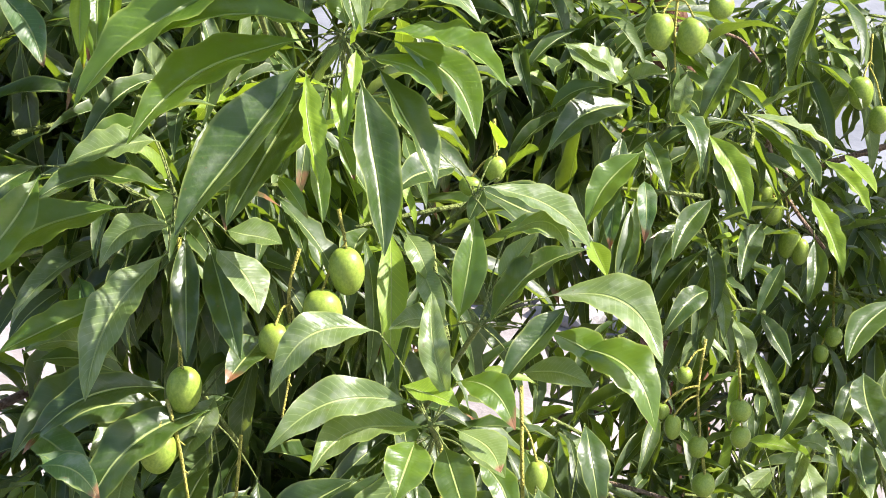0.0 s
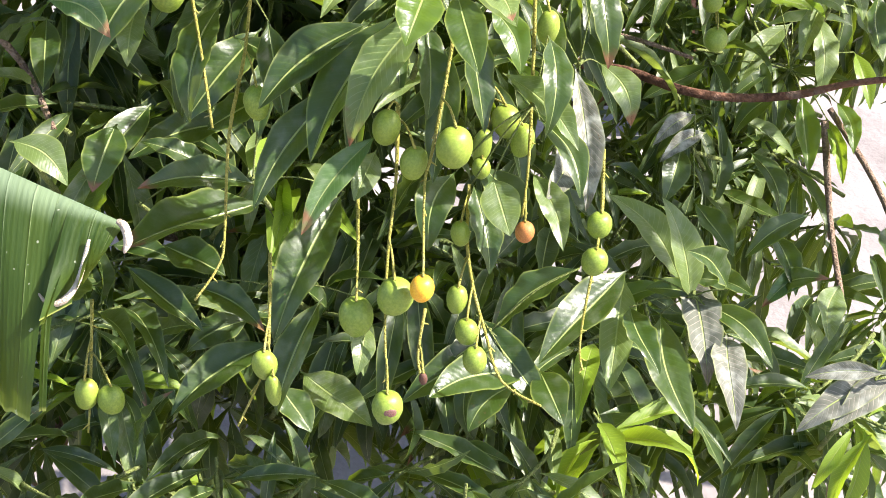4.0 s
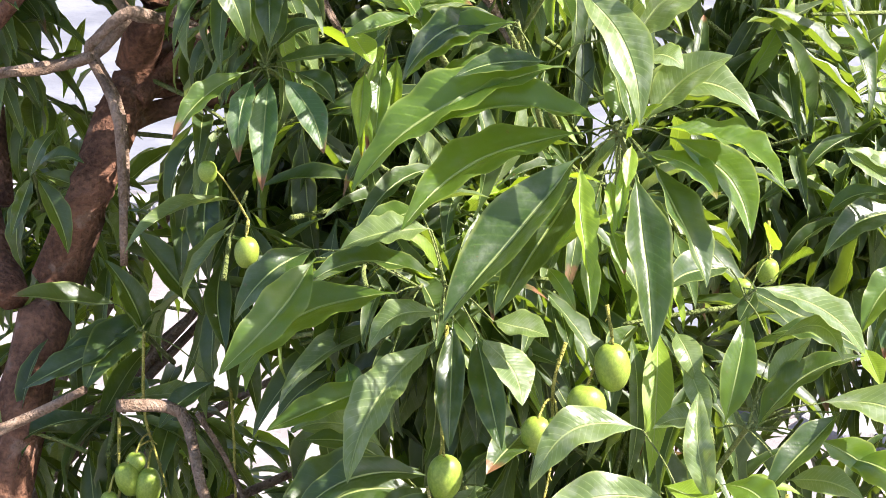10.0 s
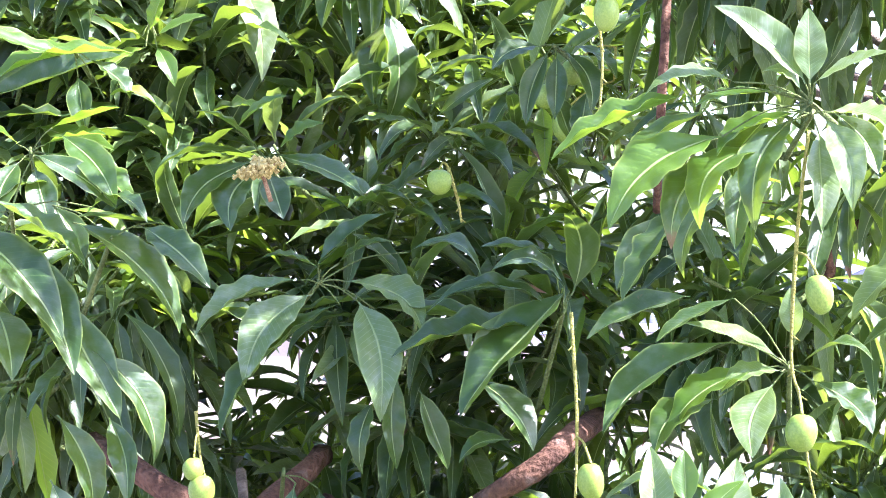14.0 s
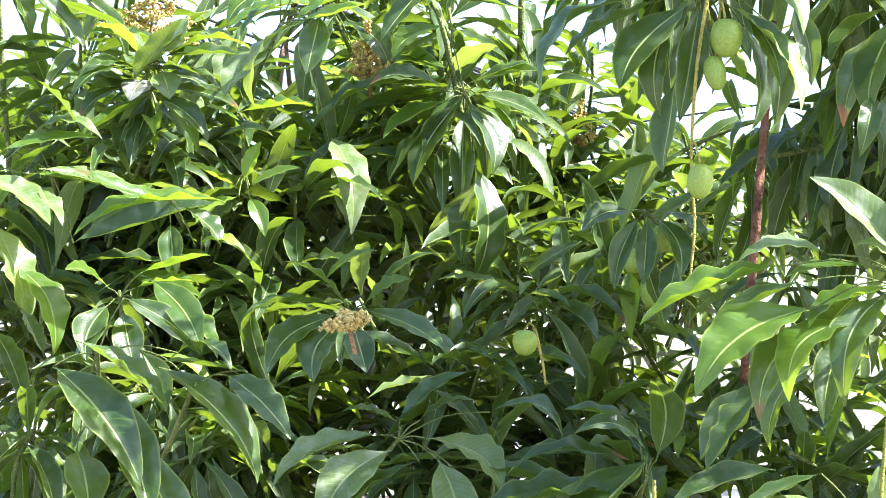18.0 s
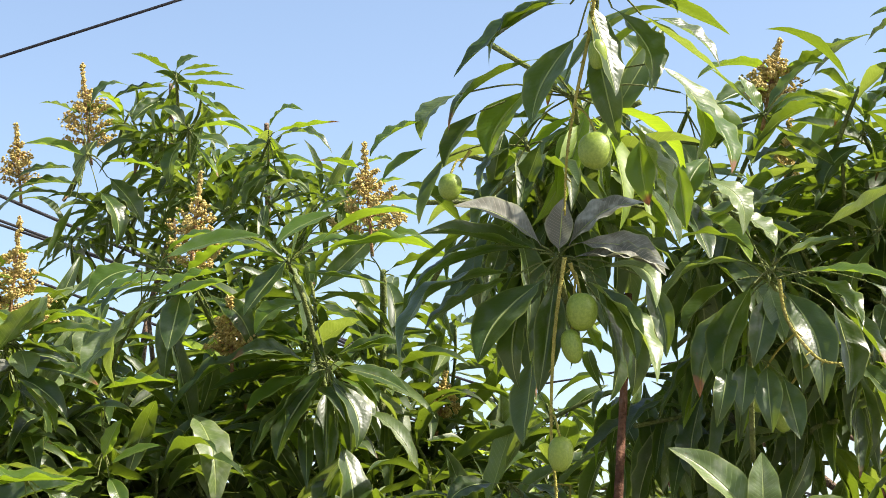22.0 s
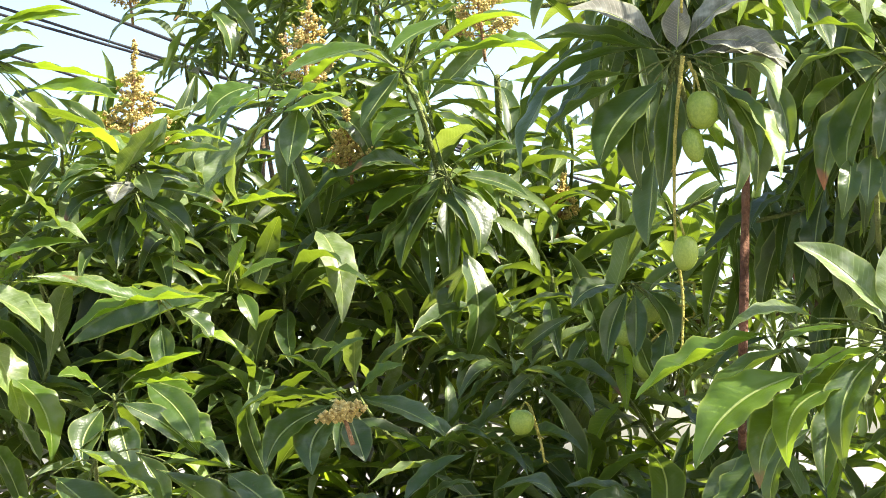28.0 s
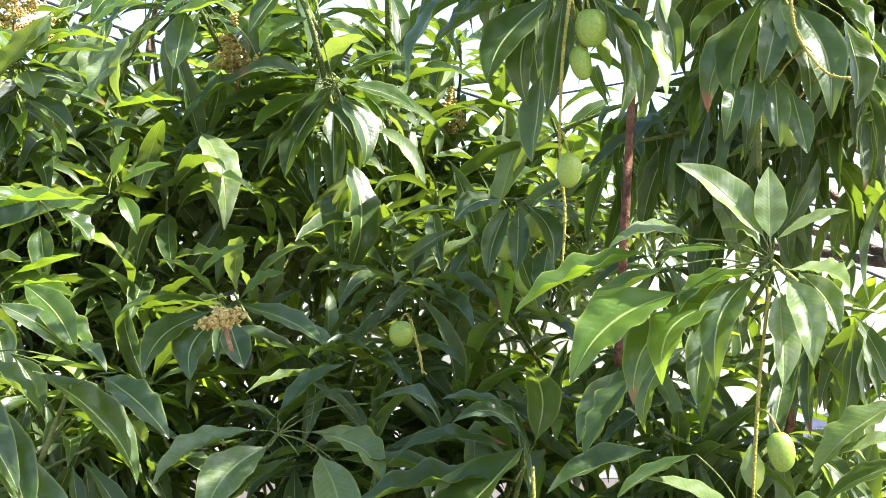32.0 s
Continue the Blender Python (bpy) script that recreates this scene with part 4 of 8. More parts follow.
bough(fruiting_tree, (-0.66, 4.42, 2.95), (0.45, 0.12, 0.30), 14, 0.22, "droop", 133)
bough(fruiting_tree, (-0.97, 4.02, 2.79), (0.24, 0.24, 0.30), 12, 0.24, "droop", 134)
bough(fruiting_tree, (-0.17, 4.15, 2.63), (0.33, 0.14, 0.40), 20, 0.24, "droop", 135)
bough(fruiting_tree, (0.36, 3.71, 2.8), (0.24, 0.18, 0.40), 28, 0.24, "droop", 136)
bough(flowering_tree, (-0.72, 4.32, 3.85), (0.44, 0.23, 0.40), 14, 0.25, "star", 137)
bough(flowering_tree, (-0.10, 4.39, 3.83), (0.34, 0.25, 0.40), 11, 0.25, "star", 138)
bough(fruiting_tree, (0.42, 4.08, 3.70), (0.25, 0.20, 0.40), 4, 0.24, "droop", 139, .14)
bough(fruiting_tree, (-1.05, 3.91, 3.34), (0.25, 0.26, 0.35), 36, 0.26, "droop", 140)
bough(fruiting_tree, (-0.36, 4.14, 3.58), (0.36, 0.17, 0.30), 12, 0.24, "star", 141)
bough(flowering_tree, (-1.4, 4.15, 4.02), (0.31, 0.36, 0.40), 19, 0.25, "star", 142, .07)
bough(flowering_tree, (-1.08, 4.36, 3.9), (0.33, 0.33, 0.40), 27, 0.25, "star", 143, .08)
bough(flowering_tree, (-0.64, 4.53, 4.06), (0.34, 0.37, 0.40), 23, 0.25, "star", 144, .08)
bough(flowering_tree, (-0.2, 4.78, 4.03), (0.26, 0.34, 0.40), 11, 0.25, "star", 145, .07)
bough(flowering_tree, (-0.87, 5.01, 4.65), (0.41, 0.21, 0.35), 17, 0.17, "star", 146)
bough(flowering_tree, (-1.25, 4.38, 3.69), (0.45, 0.18, 0.40), 13, 0.25, "star", 147, .07)
bough(flowering_tree, (-0.41, 4.59, 3.72), (0.42, 0.18, 0.40), 11, 0.25, "star", 148, .07)
bough(flowering_tree, (-0.96, 5.19, 5), (0.23, 0.26, 0.30), 17, 0.17, "star", 149)
bough(flowering_tree, (-0.62, 5.09, 4.79), (0.27, 0.19, 0.30), 17, 0.17, "star", 150)
bough(flowering_tree, (-0.45, 4.69, 4.33), (0.46, 0.18, 0.40), 13, 0.25, "star", 151, .07)
bough(flowering_tree, (-0.59, 4.62, 4), (0.42, 0.18, 0.40), 11, 0.25, "star", 152, .07)
bough(flowering_tree, (-0.06, 4.85, 4.03), (0.31, 0.22, 0.40), 12, 0.25, "star", 153, .07)
bough(fruiting_tree, (0.22, 3.25, 4.4), (0.14, 0.18, 0.25), 10, 0.26, "droop", 154)
bough(fruiting_tree, (0.06, 3.28, 4.33), (0.10, 0.11, 0.25), 5, 0.24, "droop", 155)
bough(fruiting_tree, (0.49, 3.48, 4.19), (0.16, 0.18, 0.30), 5, 0.26, "droop", 156)
bough(neighbour_tree, (0.77, 4, 4.46), (0.27, 0.24, 0.40), 16, 0.25, "star", 157)
bough(neighbour_tree, (0.99, 3.76, 4.36), (0.19, 0.29, 0.40), 11, 0.24, "droop", 158, .04)
bough(neighbour_tree, (0.73, 3.78, 4.02), (0.25, 0.21, 0.40), 5, 0.24, "droop", 159, .04)
bough(neighbour_tree, (1.04, 3.81, 4.01), (0.14, 0.22, 0.40), 9, 0.24, "droop", 160, .04)
bough(fruiting_tree, (0.52, 3.81, 4), (0.15, 0.15, 0.30), 4, 0.24, "droop", 161)
bough(fruiting_tree, (1.92, 3.95, 1.56), (0.20, 0.34, 0.30), 13, 0.20, "droop", 163)
bough(fruiting_tree, (2.08, 3.92, 1.41), (0.09, 0.23, 0.30), 5, 0.20, "droop", 164)
bough(fruiting_tree, (1.9, 3.8, 1.26), (0.12, 0.17, 0.30), 9, 0.20, "droop", 165)
bough(fruiting_tree, (-0.76, 4.26, 1.94), (0.19, 0.25, 0.30), 10, 0.24, "droop", 166)
bough(fruiting_tree, (-0.81, 4.07, 1.3), (0.18, 0.24, 0.30), 8, 0.24, "droop", 167)
bough(fruiting_tree, (-0.96, 4.41, 2.15), (0.21, 0.24, 0.30), 8, 0.22, "droop", 168)
bough(fruiting_tree, (-0.19, 3.71, 2.29), (0.16, 0.15, 0.30), 9, 0.22, "droop", 169)
bough(fruiting_tree, (-0.1, 3.17, 1.59), (0.21, 0.19, 0.30), 16, 0.24, "droop", 170)
bough(fruiting_tree, (0.11, 4.3, 3.47), (0.23, 0.16, 0.30), 9, 0.24, "droop", 172, .14)
bough(fruiting_tree, (0.76, 3.72, 3.59), (0.13, 0.18, 0.25), 6, 0.24, "droop", 173, .14)
bough(fruiting_tree, (0.52, 3.86, 3.28), (0.25, 0.11, 0.30), 12, 0.24, "droop", 174)
bough(fruiting_tree, (0.96, 4.06, 2.98), (0.13, 0.35, 0.30), 18, 0.24, "droop", 175)
bough(neighbour_tree, (0.4, 4.05, 4.05), (0.14, 0.16, 0.30), 6, 0.24, "droop", 176, .04)
bough(neighbour_tree, (0.54, 3.83, 4.03), (0.11, 0.22, 0.30), 5, 0.24, "droop", 177, .04)
bough(fruiting_tree, (-0.87, 3.8, 2.62), (0.10, 0.29, 0.25), 9, 0.22, "droop", 178)
bough(fruiting_tree, (-0.90, 4.08, 3.13), (0.14, 0.16, 0.25), 9, 0.24, "droop", 179)
bough(fruiting_tree, (-0.71, 4.23, 2.13), (0.29, 0.07, 0.30), 6, 0.20, "droop", 180)
bough(fruiting_tree, (-0.43, 4.19, 2.62), (0.12, 0.08, 0.25), 5, 0.20, "droop", 181)
bough(fruiting_tree, (-0.31, 4.01, 2.28), (0.12, 0.16, 0.30), 3, 0.22, "droop", 182)
bough(fruiting_tree, (-0.23, 3.27, 2.83), (0.11, 0.09, 0.10), 6, 0.20, "droop", 183)
bough(fruiting_tree, (1.37, 2.68, 0.93), (0.21, 0.11, 0.30), 12, 0.24, "droop", 184)
bough(flowering_tree, (-1.15, 4.47, 4.35), (0.22, 0.16, 0.30), 7, 0.22, "star", 186, .07)
bough(flowering_tree, (-1.52, 4.75, 4.01), (0.35, 0.30, 0.35), 22, 0.22, "star", 200, 0.06)
bough(flowering_tree, (-1.14, 5.14, 4.20), (0.35, 0.30, 0.35), 26, 0.22, "star", 201, 0.06)
bough(flowering_tree, (-0.63, 5.22, 4.21), (0.35, 0.30, 0.35), 24, 0.22, "star", 202, 0.06)
bough(flowering_tree, (-1.28, 4.84, 3.74), (0.40, 0.30, 0.35), 26, 0.22, "star", 203, 0.06)
bough(flowering_tree, (-0.78, 5.04, 3.80), (0.40, 0.30, 0.35), 28, 0.22, "star", 204, 0.06)
bough(flowering_tree, (-0.28, 4.99, 3.82), (0.30, 0.22, 0.30), 14, 0.22, "star", 205, 0.06)
bough(flowering_tree, (-1.47, 4.37, 3.66), (0.30, 0.30, 0.35), 18, 0.22, "star", 206, 0.06)
bough(neighbour_tree, (0.29, 4.87, 3.94), (0.30, 0.20, 0.30), 20, 0.22, "star", 230, 0.06)
bough(neighbour_tree, (0.06, 4.89, 3.83), (0.25, 0.20, 0.30), 16, 0.22, "star", 232, 0.06)
bough(fruiting_tree, (-0.32, 2.47, 1.03), (0.30, 0.12, 0.20), 12, 0.22, "droop", 240)
bough(fruiting_tree, (0.17, 2.45, 0.99), (0.30, 0.10, 0.20), 10, 0.22, "droop", 241)
bough(fruiting_tree, (0.58, 2.39, 1.00), (0.25, 0.10, 0.20), 8, 0.22, "droop", 242)
bough(fruiting_tree, (-1.13, 4.42, 2.93), (0.40, 0.22, 0.30), 26, 0.24, "droop", 250)
bough(fruiting_tree, (-0.52, 4.62, 2.83), (0.40, 0.20, 0.30), 24, 0.24, "droop", 251)
bough(fruiting_tree, (0.07, 4.55, 2.83), (0.35, 0.20, 0.30), 20, 0.24, "droop", 252)
bough(fruiting_tree, (-1.43, 4.25, 3.16), (0.20, 0.30, 0.30), 14, 0.24, "droop", 253)
bough(fruiting_tree, (-0.41, 4.00, 1.50), (0.24, 0.14, 0.20), 8, 0.20, "droop", 270)
# the crowns' east side: 190-192 in view, the others unseen, added for their shade
bough(fruiting_tree, (2.05, 2.62, 2.35), (0.34, 0.42, 0.36), 24, 0.22, "droop", 213)
bough(fruiting_tree, (2.30, 2.60, 2.95), (0.34, 0.36, 0.36), 22, 0.22, "droop", 214)
bough(neighbour_tree, (0.73, 3.57, 4.40), (0.22, 0.22, 0.30), 9, 0.20, "star", 190)
bough(neighbour_tree, (0.86, 3.46, 4.51), (0.20, 0.24, 0.30), 11, 0.20, "star", 191)
bough(neighbour_tree, (0.80, 3.46, 4.12), (0.20, 0.26, 0.30), 8, 0.20, "droop", 192)
bough(fruiting_tree, (2.75, 3.85, 2.35), (0.35, 0.45, 0.40), 60, 0.22, "droop", 196)
bough(fruiting_tree, (2.85, 3.75, 2.95), (0.35, 0.35, 0.40), 50, 0.22, "droop", 197)
bough(fruiting_tree, (2.60, 3.30, 1.75), (0.28, 0.40, 0.30), 40, 0.22, "droop", 198)

# blossom
panicle(flowering_tree, (-1.105, 4.1, 4.241), (-1.076, 4.048, 4.513), 0.205, 0)
panicle(flowering_tree, (-0.738, 4.447, 4.463), (-0.707, 4.39, 4.71), 0.168, 1)
panicle(flowering_tree, (-0.277, 4.478, 4.553), (-0.291, 4.414, 4.789), 0.190, 2)
panicle(flowering_tree, (-0.594, 4.211, 4.201), (-0.599, 4.184, 4.342), 0.123, 3)
panicle(flowering_tree, (-0.109, 4.669, 4.109), (-0.09, 4.652, 4.226), 0.090, 4)
panicle(flowering_tree, (-0.49, 3.274, 3.579), (-0.498, 3.272, 3.61), 0.063, 5)
panicle(neighbour_tree, (0.636, 3.758, 4.663), (0.664, 3.707, 4.803), 0.140, 6)
panicle(neighbour_tree, (0.694, 3.888, 4.54), (0.702, 3.852, 4.664), 0.065, 7)
panicle(flowering_tree, (-1.173, 5.162, 4.999), (-1.188, 5.081, 5.241), 0.218, 8)
panicle(flowering_tree, (-1.402, 5.243, 4.904), (-1.409, 5.187, 5.091), 0.133, 9)

# fruit on its stalks
fruits(fruiting_tree, ((0.369, 2.756, 2.394), (0.378, 2.733, 2.341)), 0.0036,
       ((0.373, 2.687, 2.31), 0.062, 0.085, "g", 4),
       ((0.33, 2.664, 2.248), 0.066, 0.081, "g", 7))
fruits(fruiting_tree, ((0.301, 2.739, 2.332), (0.28, 2.71, 2.263), (0.278, 2.661, 2.16), (0.259, 2.619, 2.077)), 0.0036,
       ((0.251, 2.651, 2.203), 0.053, 0.065, "g", 5),
       ((0.283, 2.65, 2.207), 0.043, 0.058, "g", -9))
fruits(fruiting_tree, ((0.103, 2.762, 2.352), (0.094, 2.708, 2.232), (0.094, 2.675, 2.164), (0.074, 2.642, 2.098)), 0.0036,
       ((0.097, 2.627, 2.136), 0.060, 0.081, "g", -4),
       ((0.053, 2.581, 2.048), 0.062, 0.077, "g", -8))
fruits(fruiting_tree, ((0.07, 2.62, 2.125), (0.087, 2.58, 2.054), (0.099, 2.529, 1.967), (0.111, 2.458, 1.858)), 0.0036)
fruits(fruiting_tree, ((0.191, 2.628, 2.045), (0.174, 2.567, 1.94), (0.14, 2.493, 1.822), (0.124, 2.4, 1.692), (0.112, 2.366, 1.647), (0.067, 2.33, 1.601)), 0.0036,
       ((0.187, 2.493, 1.88), 0.047, 0.067, "g", 9))
fruits(fruiting_tree, ((0.505, 2.49, 2.082), (0.499, 2.444, 2.003), (0.461, 2.359, 1.863), (0.446, 2.329, 1.817), (0.436, 2.253, 1.714)), 0.0036,
       ((0.493, 2.331, 1.885), 0.062, 0.076, "g", -4),
       ((0.428, 2.204, 1.7), 0.042, 0.048, "o", 1))
fruits(fruiting_tree, ((0.417, 2.45, 1.894), (0.406, 2.376, 1.786), (0.387, 2.311, 1.696), (0.374, 2.229, 1.594), (0.373, 2.168, 1.525)), 0.0036,
       ((0.388, 2.24, 1.657), 0.061, 0.072, "g", 10),
       ((0.392, 2.407, 1.879), 0.050, 0.070, "g", -11),
       ((0.434, 2.367, 1.832), 0.046, 0.061, "g", 11),
       ((0.365, 2.123, 1.52), 0.054, 0.059, "r", -5))
fruits(fruiting_tree, ((0.349, 2.425, 1.754), (0.343, 2.356, 1.663), (0.336, 2.309, 1.604)), 0.0036,
       ((0.33, 2.265, 1.597), 0.062, 0.071, "g", -5))
fruits(fruiting_tree, ((0.585, 2.577, 1.861), (0.588, 2.549, 1.821), (0.591, 2.532, 1.796)), 0.0036,
       ((0.614, 2.503, 1.815), 0.053, 0.062, "g", 6),
       ((0.64, 2.479, 1.79), 0.043, 0.066, "g", -2),
       ((0.573, 2.486, 1.777), 0.035, 0.070, "g", -6),
       ((0.569, 2.465, 1.746), 0.035, 0.040, "g", 9))
fruits(fruiting_tree, ((0.661, 2.595, 2.125), (0.651, 2.503, 1.961), (0.635, 2.401, 1.802), (0.619, 2.347, 1.724)), 0.0036,
       ((0.615, 2.309, 1.723), 0.034, 0.040, "n", 10),
       ((0.669, 2.49, 2.007), 0.040, 0.062, "g", 0))
fruits(fruiting_tree, ((0.783, 2.464, 1.774), (0.774, 2.396, 1.678), (0.757, 2.351, 1.614), (0.732, 2.294, 1.536), (0.722, 2.257, 1.491), (0.725, 2.236, 1.469)), 0.0036,
       ((0.763, 2.366, 1.684), 0.045, 0.052, "g", -2),
       ((0.751, 2.328, 1.633), 0.047, 0.052, "g", -10))
fruits(fruiting_tree, ((0.544, 2.437, 1.734), (0.535, 2.38, 1.656), (0.54, 2.331, 1.596), (0.555, 2.278, 1.539), (0.577, 2.216, 1.476), (0.64, 2.174, 1.45)), 0.0036,
       ((0.507, 2.297, 1.595), 0.038, 0.053, "g", -11),
       ((0.518, 2.26, 1.554), 0.042, 0.049, "g", -10),
       ((0.53, 2.226, 1.519), 0.044, 0.053, "g", -5),
       ((0.519, 2.366, 1.683), 0.036, 0.049, "g", -2))
fruits(fruiting_tree, ((0.447, 2.266, 1.606), (0.43, 2.22, 1.549), (0.432, 2.194, 1.521)), 0.0036,
       ((0.431, 2.168, 1.537), 0.015, 0.025, "k", 4))
fruits(fruiting_tree, ((0.2, 2.411, 1.63), (0.192, 2.339, 1.541), (0.181, 2.289, 1.484), (0.128, 2.223, 1.408)), 0.0036,
       ((0.177, 2.267, 1.503), 0.044, 0.059, "g", 9),
       ((0.19, 2.237, 1.471), 0.029, 0.065, "g", -3))
fruits(fruiting_tree, ((-0.111, 2.57, 1.423), (-0.121, 2.478, 1.315), (-0.131, 2.41, 1.242)), 0.0036,
       ((-0.131, 2.436, 1.314), 0.044, 0.064, "g", 5),
       ((-0.084, 2.428, 1.303), 0.050, 0.064, "g", 9))
fruits(fruiting_tree, ((1.059, 3.13, 2.641), (1.054, 3.114, 2.58), (1.054, 3.092, 2.509)), 0.0036,
       ((1.02, 3.096, 2.59), 0.056, 0.072, "g", 7),
       ((1.076, 3.076, 2.586), 0.062, 0.075, "g", 0),
       ((1.125, 3.074, 2.642), 0.050, 0.048, "g", 2))
fruits(fruiting_tree, ((1.571, 3.86, 2.11), (1.556, 3.832, 2.019), (1.564, 3.809, 1.968)), 0.0036,
       ((1.539, 3.787, 1.975), 0.047, 0.065, "g", 9),
       ((1.559, 3.763, 1.937), 0.058, 0.071, "g", -2))
fruits(fruiting_tree, ((1.6, 3.806, 1.998), (1.602, 3.763, 1.896)), 0.0036,
       ((1.59, 3.721, 1.87), 0.053, 0.079, "g", -11),
       ((1.614, 3.704, 1.853), 0.044, 0.068, "g", 2))
fruits(fruiting_tree, ((1.187, 3.141, 1.917), (1.164, 3.094, 1.812), (1.163, 3.019, 1.681)), 0.0036,
       ((1.149, 3.019, 1.733), 0.042, 0.048, "g", -2),
       ((1.152, 2.978, 1.669), 0.052, 0.050, "g", 2),
       ((1.132, 3.096, 1.86), 0.035, 0.038, "g", -10),
       ((1.101, 3.054, 1.764), 0.037, 0.053, "g", -11),
       ((1.083, 3.075, 1.79), 0.030, 0.038, "g", 2))
fruits(fruiting_tree, ((1.246, 3.111, 1.903), (1.245, 3.067, 1.821), (1.218, 3.042, 1.757)), 0.0036,
       ((1.232, 3.028, 1.806), 0.045, 0.050, "g", 10),
       ((1.231, 3.002, 1.76), 0.042, 0.048, "g", 7))
fruits(fruiting_tree, ((1.739, 3.764, 1.769), (1.727, 3.708, 1.642)), 0.0036,
       ((1.714, 3.674, 1.635), 0.045, 0.052, "g", -1),
       ((1.684, 3.666, 1.594), 0.040, 0.049, "g", 6))
fruits(fruiting_tree, ((0.695, 3.042, 2.446), (0.698, 3.016, 2.378)), 0.0036,
       ((0.689, 2.982, 2.369), 0.042, 0.051, "g", -5),
       ((0.644, 2.98, 2.338), 0.046, 0.038, "g", -11))
fruits(fruiting_tree, ((-0.479, 3.284, 2.116), (-0.477, 3.226, 1.982), (-0.456, 3.194, 1.91), (-0.429, 3.161, 1.838)), 0.0036,
       ((-0.499, 3.133, 1.869), 0.054, 0.072, "g", 12),
       ((-0.46, 3.13, 1.852), 0.054, 0.088, "g", -3),
       ((-0.485, 3.149, 1.896), 0.045, 0.046, "g", -6))
fruits(fruiting_tree, ((-0.524, 3.211, 1.965), (-0.522, 3.176, 1.895), (-0.517, 3.109, 1.766), (-0.512, 3.065, 1.688)), 0.0036,
       ((-0.527, 3.083, 1.785), 0.061, 0.072, "g", -1),
       ((-0.483, 3.077, 1.76), 0.045, 0.053, "g", 2),
       ((-0.531, 3.042, 1.712), 0.052, 0.058, "g", -9),
       ((-0.48, 3.05, 1.712), 0.050, 0.055, "g", 0),
       ((-0.534, 3.108, 1.832), 0.036, 0.044, "g", -11))
fruits(fruiting_tree, ((-0.31, 3.265, 2.024), (-0.3, 3.223, 1.932), (-0.291, 3.14, 1.77), (-0.284, 3.068, 1.643)), 0.0036,
       ((-0.28, 3.024, 1.627), 0.043, 0.053, "g", -12))
fruits(fruiting_tree, ((-0.254, 3.111, 2.415), (-0.256, 3.101, 2.385)), 0.0036,
       ((-0.255, 3.063, 2.369), 0.048, 0.061, "g", -9),
       ((-0.326, 3.104, 2.51), 0.037, 0.042, "g", -3))
fruits(fruiting_tree, ((-0.636, 3.319, 3.141), (-0.629, 3.311, 3.058), (-0.616, 3.306, 3.005)), 0.0036,
       ((-0.634, 3.276, 3.037), 0.041, 0.044, "g", 4),
       ((-0.62, 3.273, 2.997), 0.053, 0.059, "g", 2),
       ((-0.601, 3.269, 2.949), 0.045, 0.050, "g", -10),
       ((-0.593, 3.262, 2.899), 0.049, 0.059, "g", -9))
fruits(fruiting_tree, ((0.069, 3.094, 3.324), (0.074, 3.079, 3.149), (0.07, 3.064, 3.032), (0.058, 3.044, 2.916)), 0.0036,
       ((0.096, 3.033, 3.037), 0.047, 0.066, "g", -2),
       ((0.04, 3.009, 2.891), 0.041, 0.046, "g", 7),
       ((0.07, 3.016, 2.931), 0.035, 0.056, "g", 9))
fruits(fruiting_tree, ((0.449, 2.861, 3.618), (0.428, 2.866, 3.457), (0.413, 2.858, 3.258), (0.425, 2.849, 3.185), (0.436, 2.83, 3.06), (0.456, 2.811, 2.971)), 0.0036,
       ((0.421, 2.813, 3.141), 0.051, 0.061, "g", 7),
       ((0.41, 2.585, 2.989), 0.029, 0.048, "g", 8),
       ((0.453, 2.828, 3.357), 0.044, 0.065, "g", -11))
fruits(fruiting_tree, ((-0.783, 3.128, 2.823), (-0.779, 3.12, 2.784)), 0.0036,
       ((-0.775, 3.092, 2.794), 0.044, 0.057, "g", -8))
fruits(fruiting_tree, ((0.144, 2.836, 4.129), (0.126, 2.862, 4.005), (0.118, 2.885, 3.853), (0.125, 2.897, 3.745), (0.118, 2.904, 3.65)), 0.0036,
       ((0.131, 2.859, 3.812), 0.044, 0.058, "g", -2))
fruits(fruiting_tree, ((0.154, 2.866, 4.126), (0.163, 2.872, 4.1)), 0.0036,
       ((0.169, 2.853, 4.042), 0.052, 0.064, "g", 2),
       ((0.155, 2.863, 3.987), 0.037, 0.058, "g", -7))
fruits(fruiting_tree, ((0.199, 2.699, 4.554), (0.185, 2.733, 4.465), (0.165, 2.763, 4.379), (0.149, 2.793, 4.283), (0.145, 2.816, 4.194)), 0.0036,
       ((0.196, 2.758, 4.286), 0.056, 0.063, "g", -4),
       ((0.197, 2.712, 4.433), 0.031, 0.050, "g", 1))
fruits(fruiting_tree, ((-0.007, 2.87, 4.322), (-0.027, 2.878, 4.295)), 0.0036,
       ((-0.041, 2.857, 4.255), 0.040, 0.046, "g", 10))
fruits(fruiting_tree, ((0.497, 2.88, 4.098), (0.509, 2.891, 4.032), (0.554, 2.893, 3.969), (0.594, 2.887, 3.958)), 0.0036,
       ((0.508, 3.232, 3.952), 0.038, 0.055, "g", -3),
       ((0.548, 3.231, 3.914), 0.036, 0.055, "g", -11))
fruits(fruiting_tree, ((0.09, 3.57, 3.8), (0.091, 3.574, 3.753)), 0.0036,
       ((0.091, 3.542, 3.775), 0.048, 0.053, "g", 10))
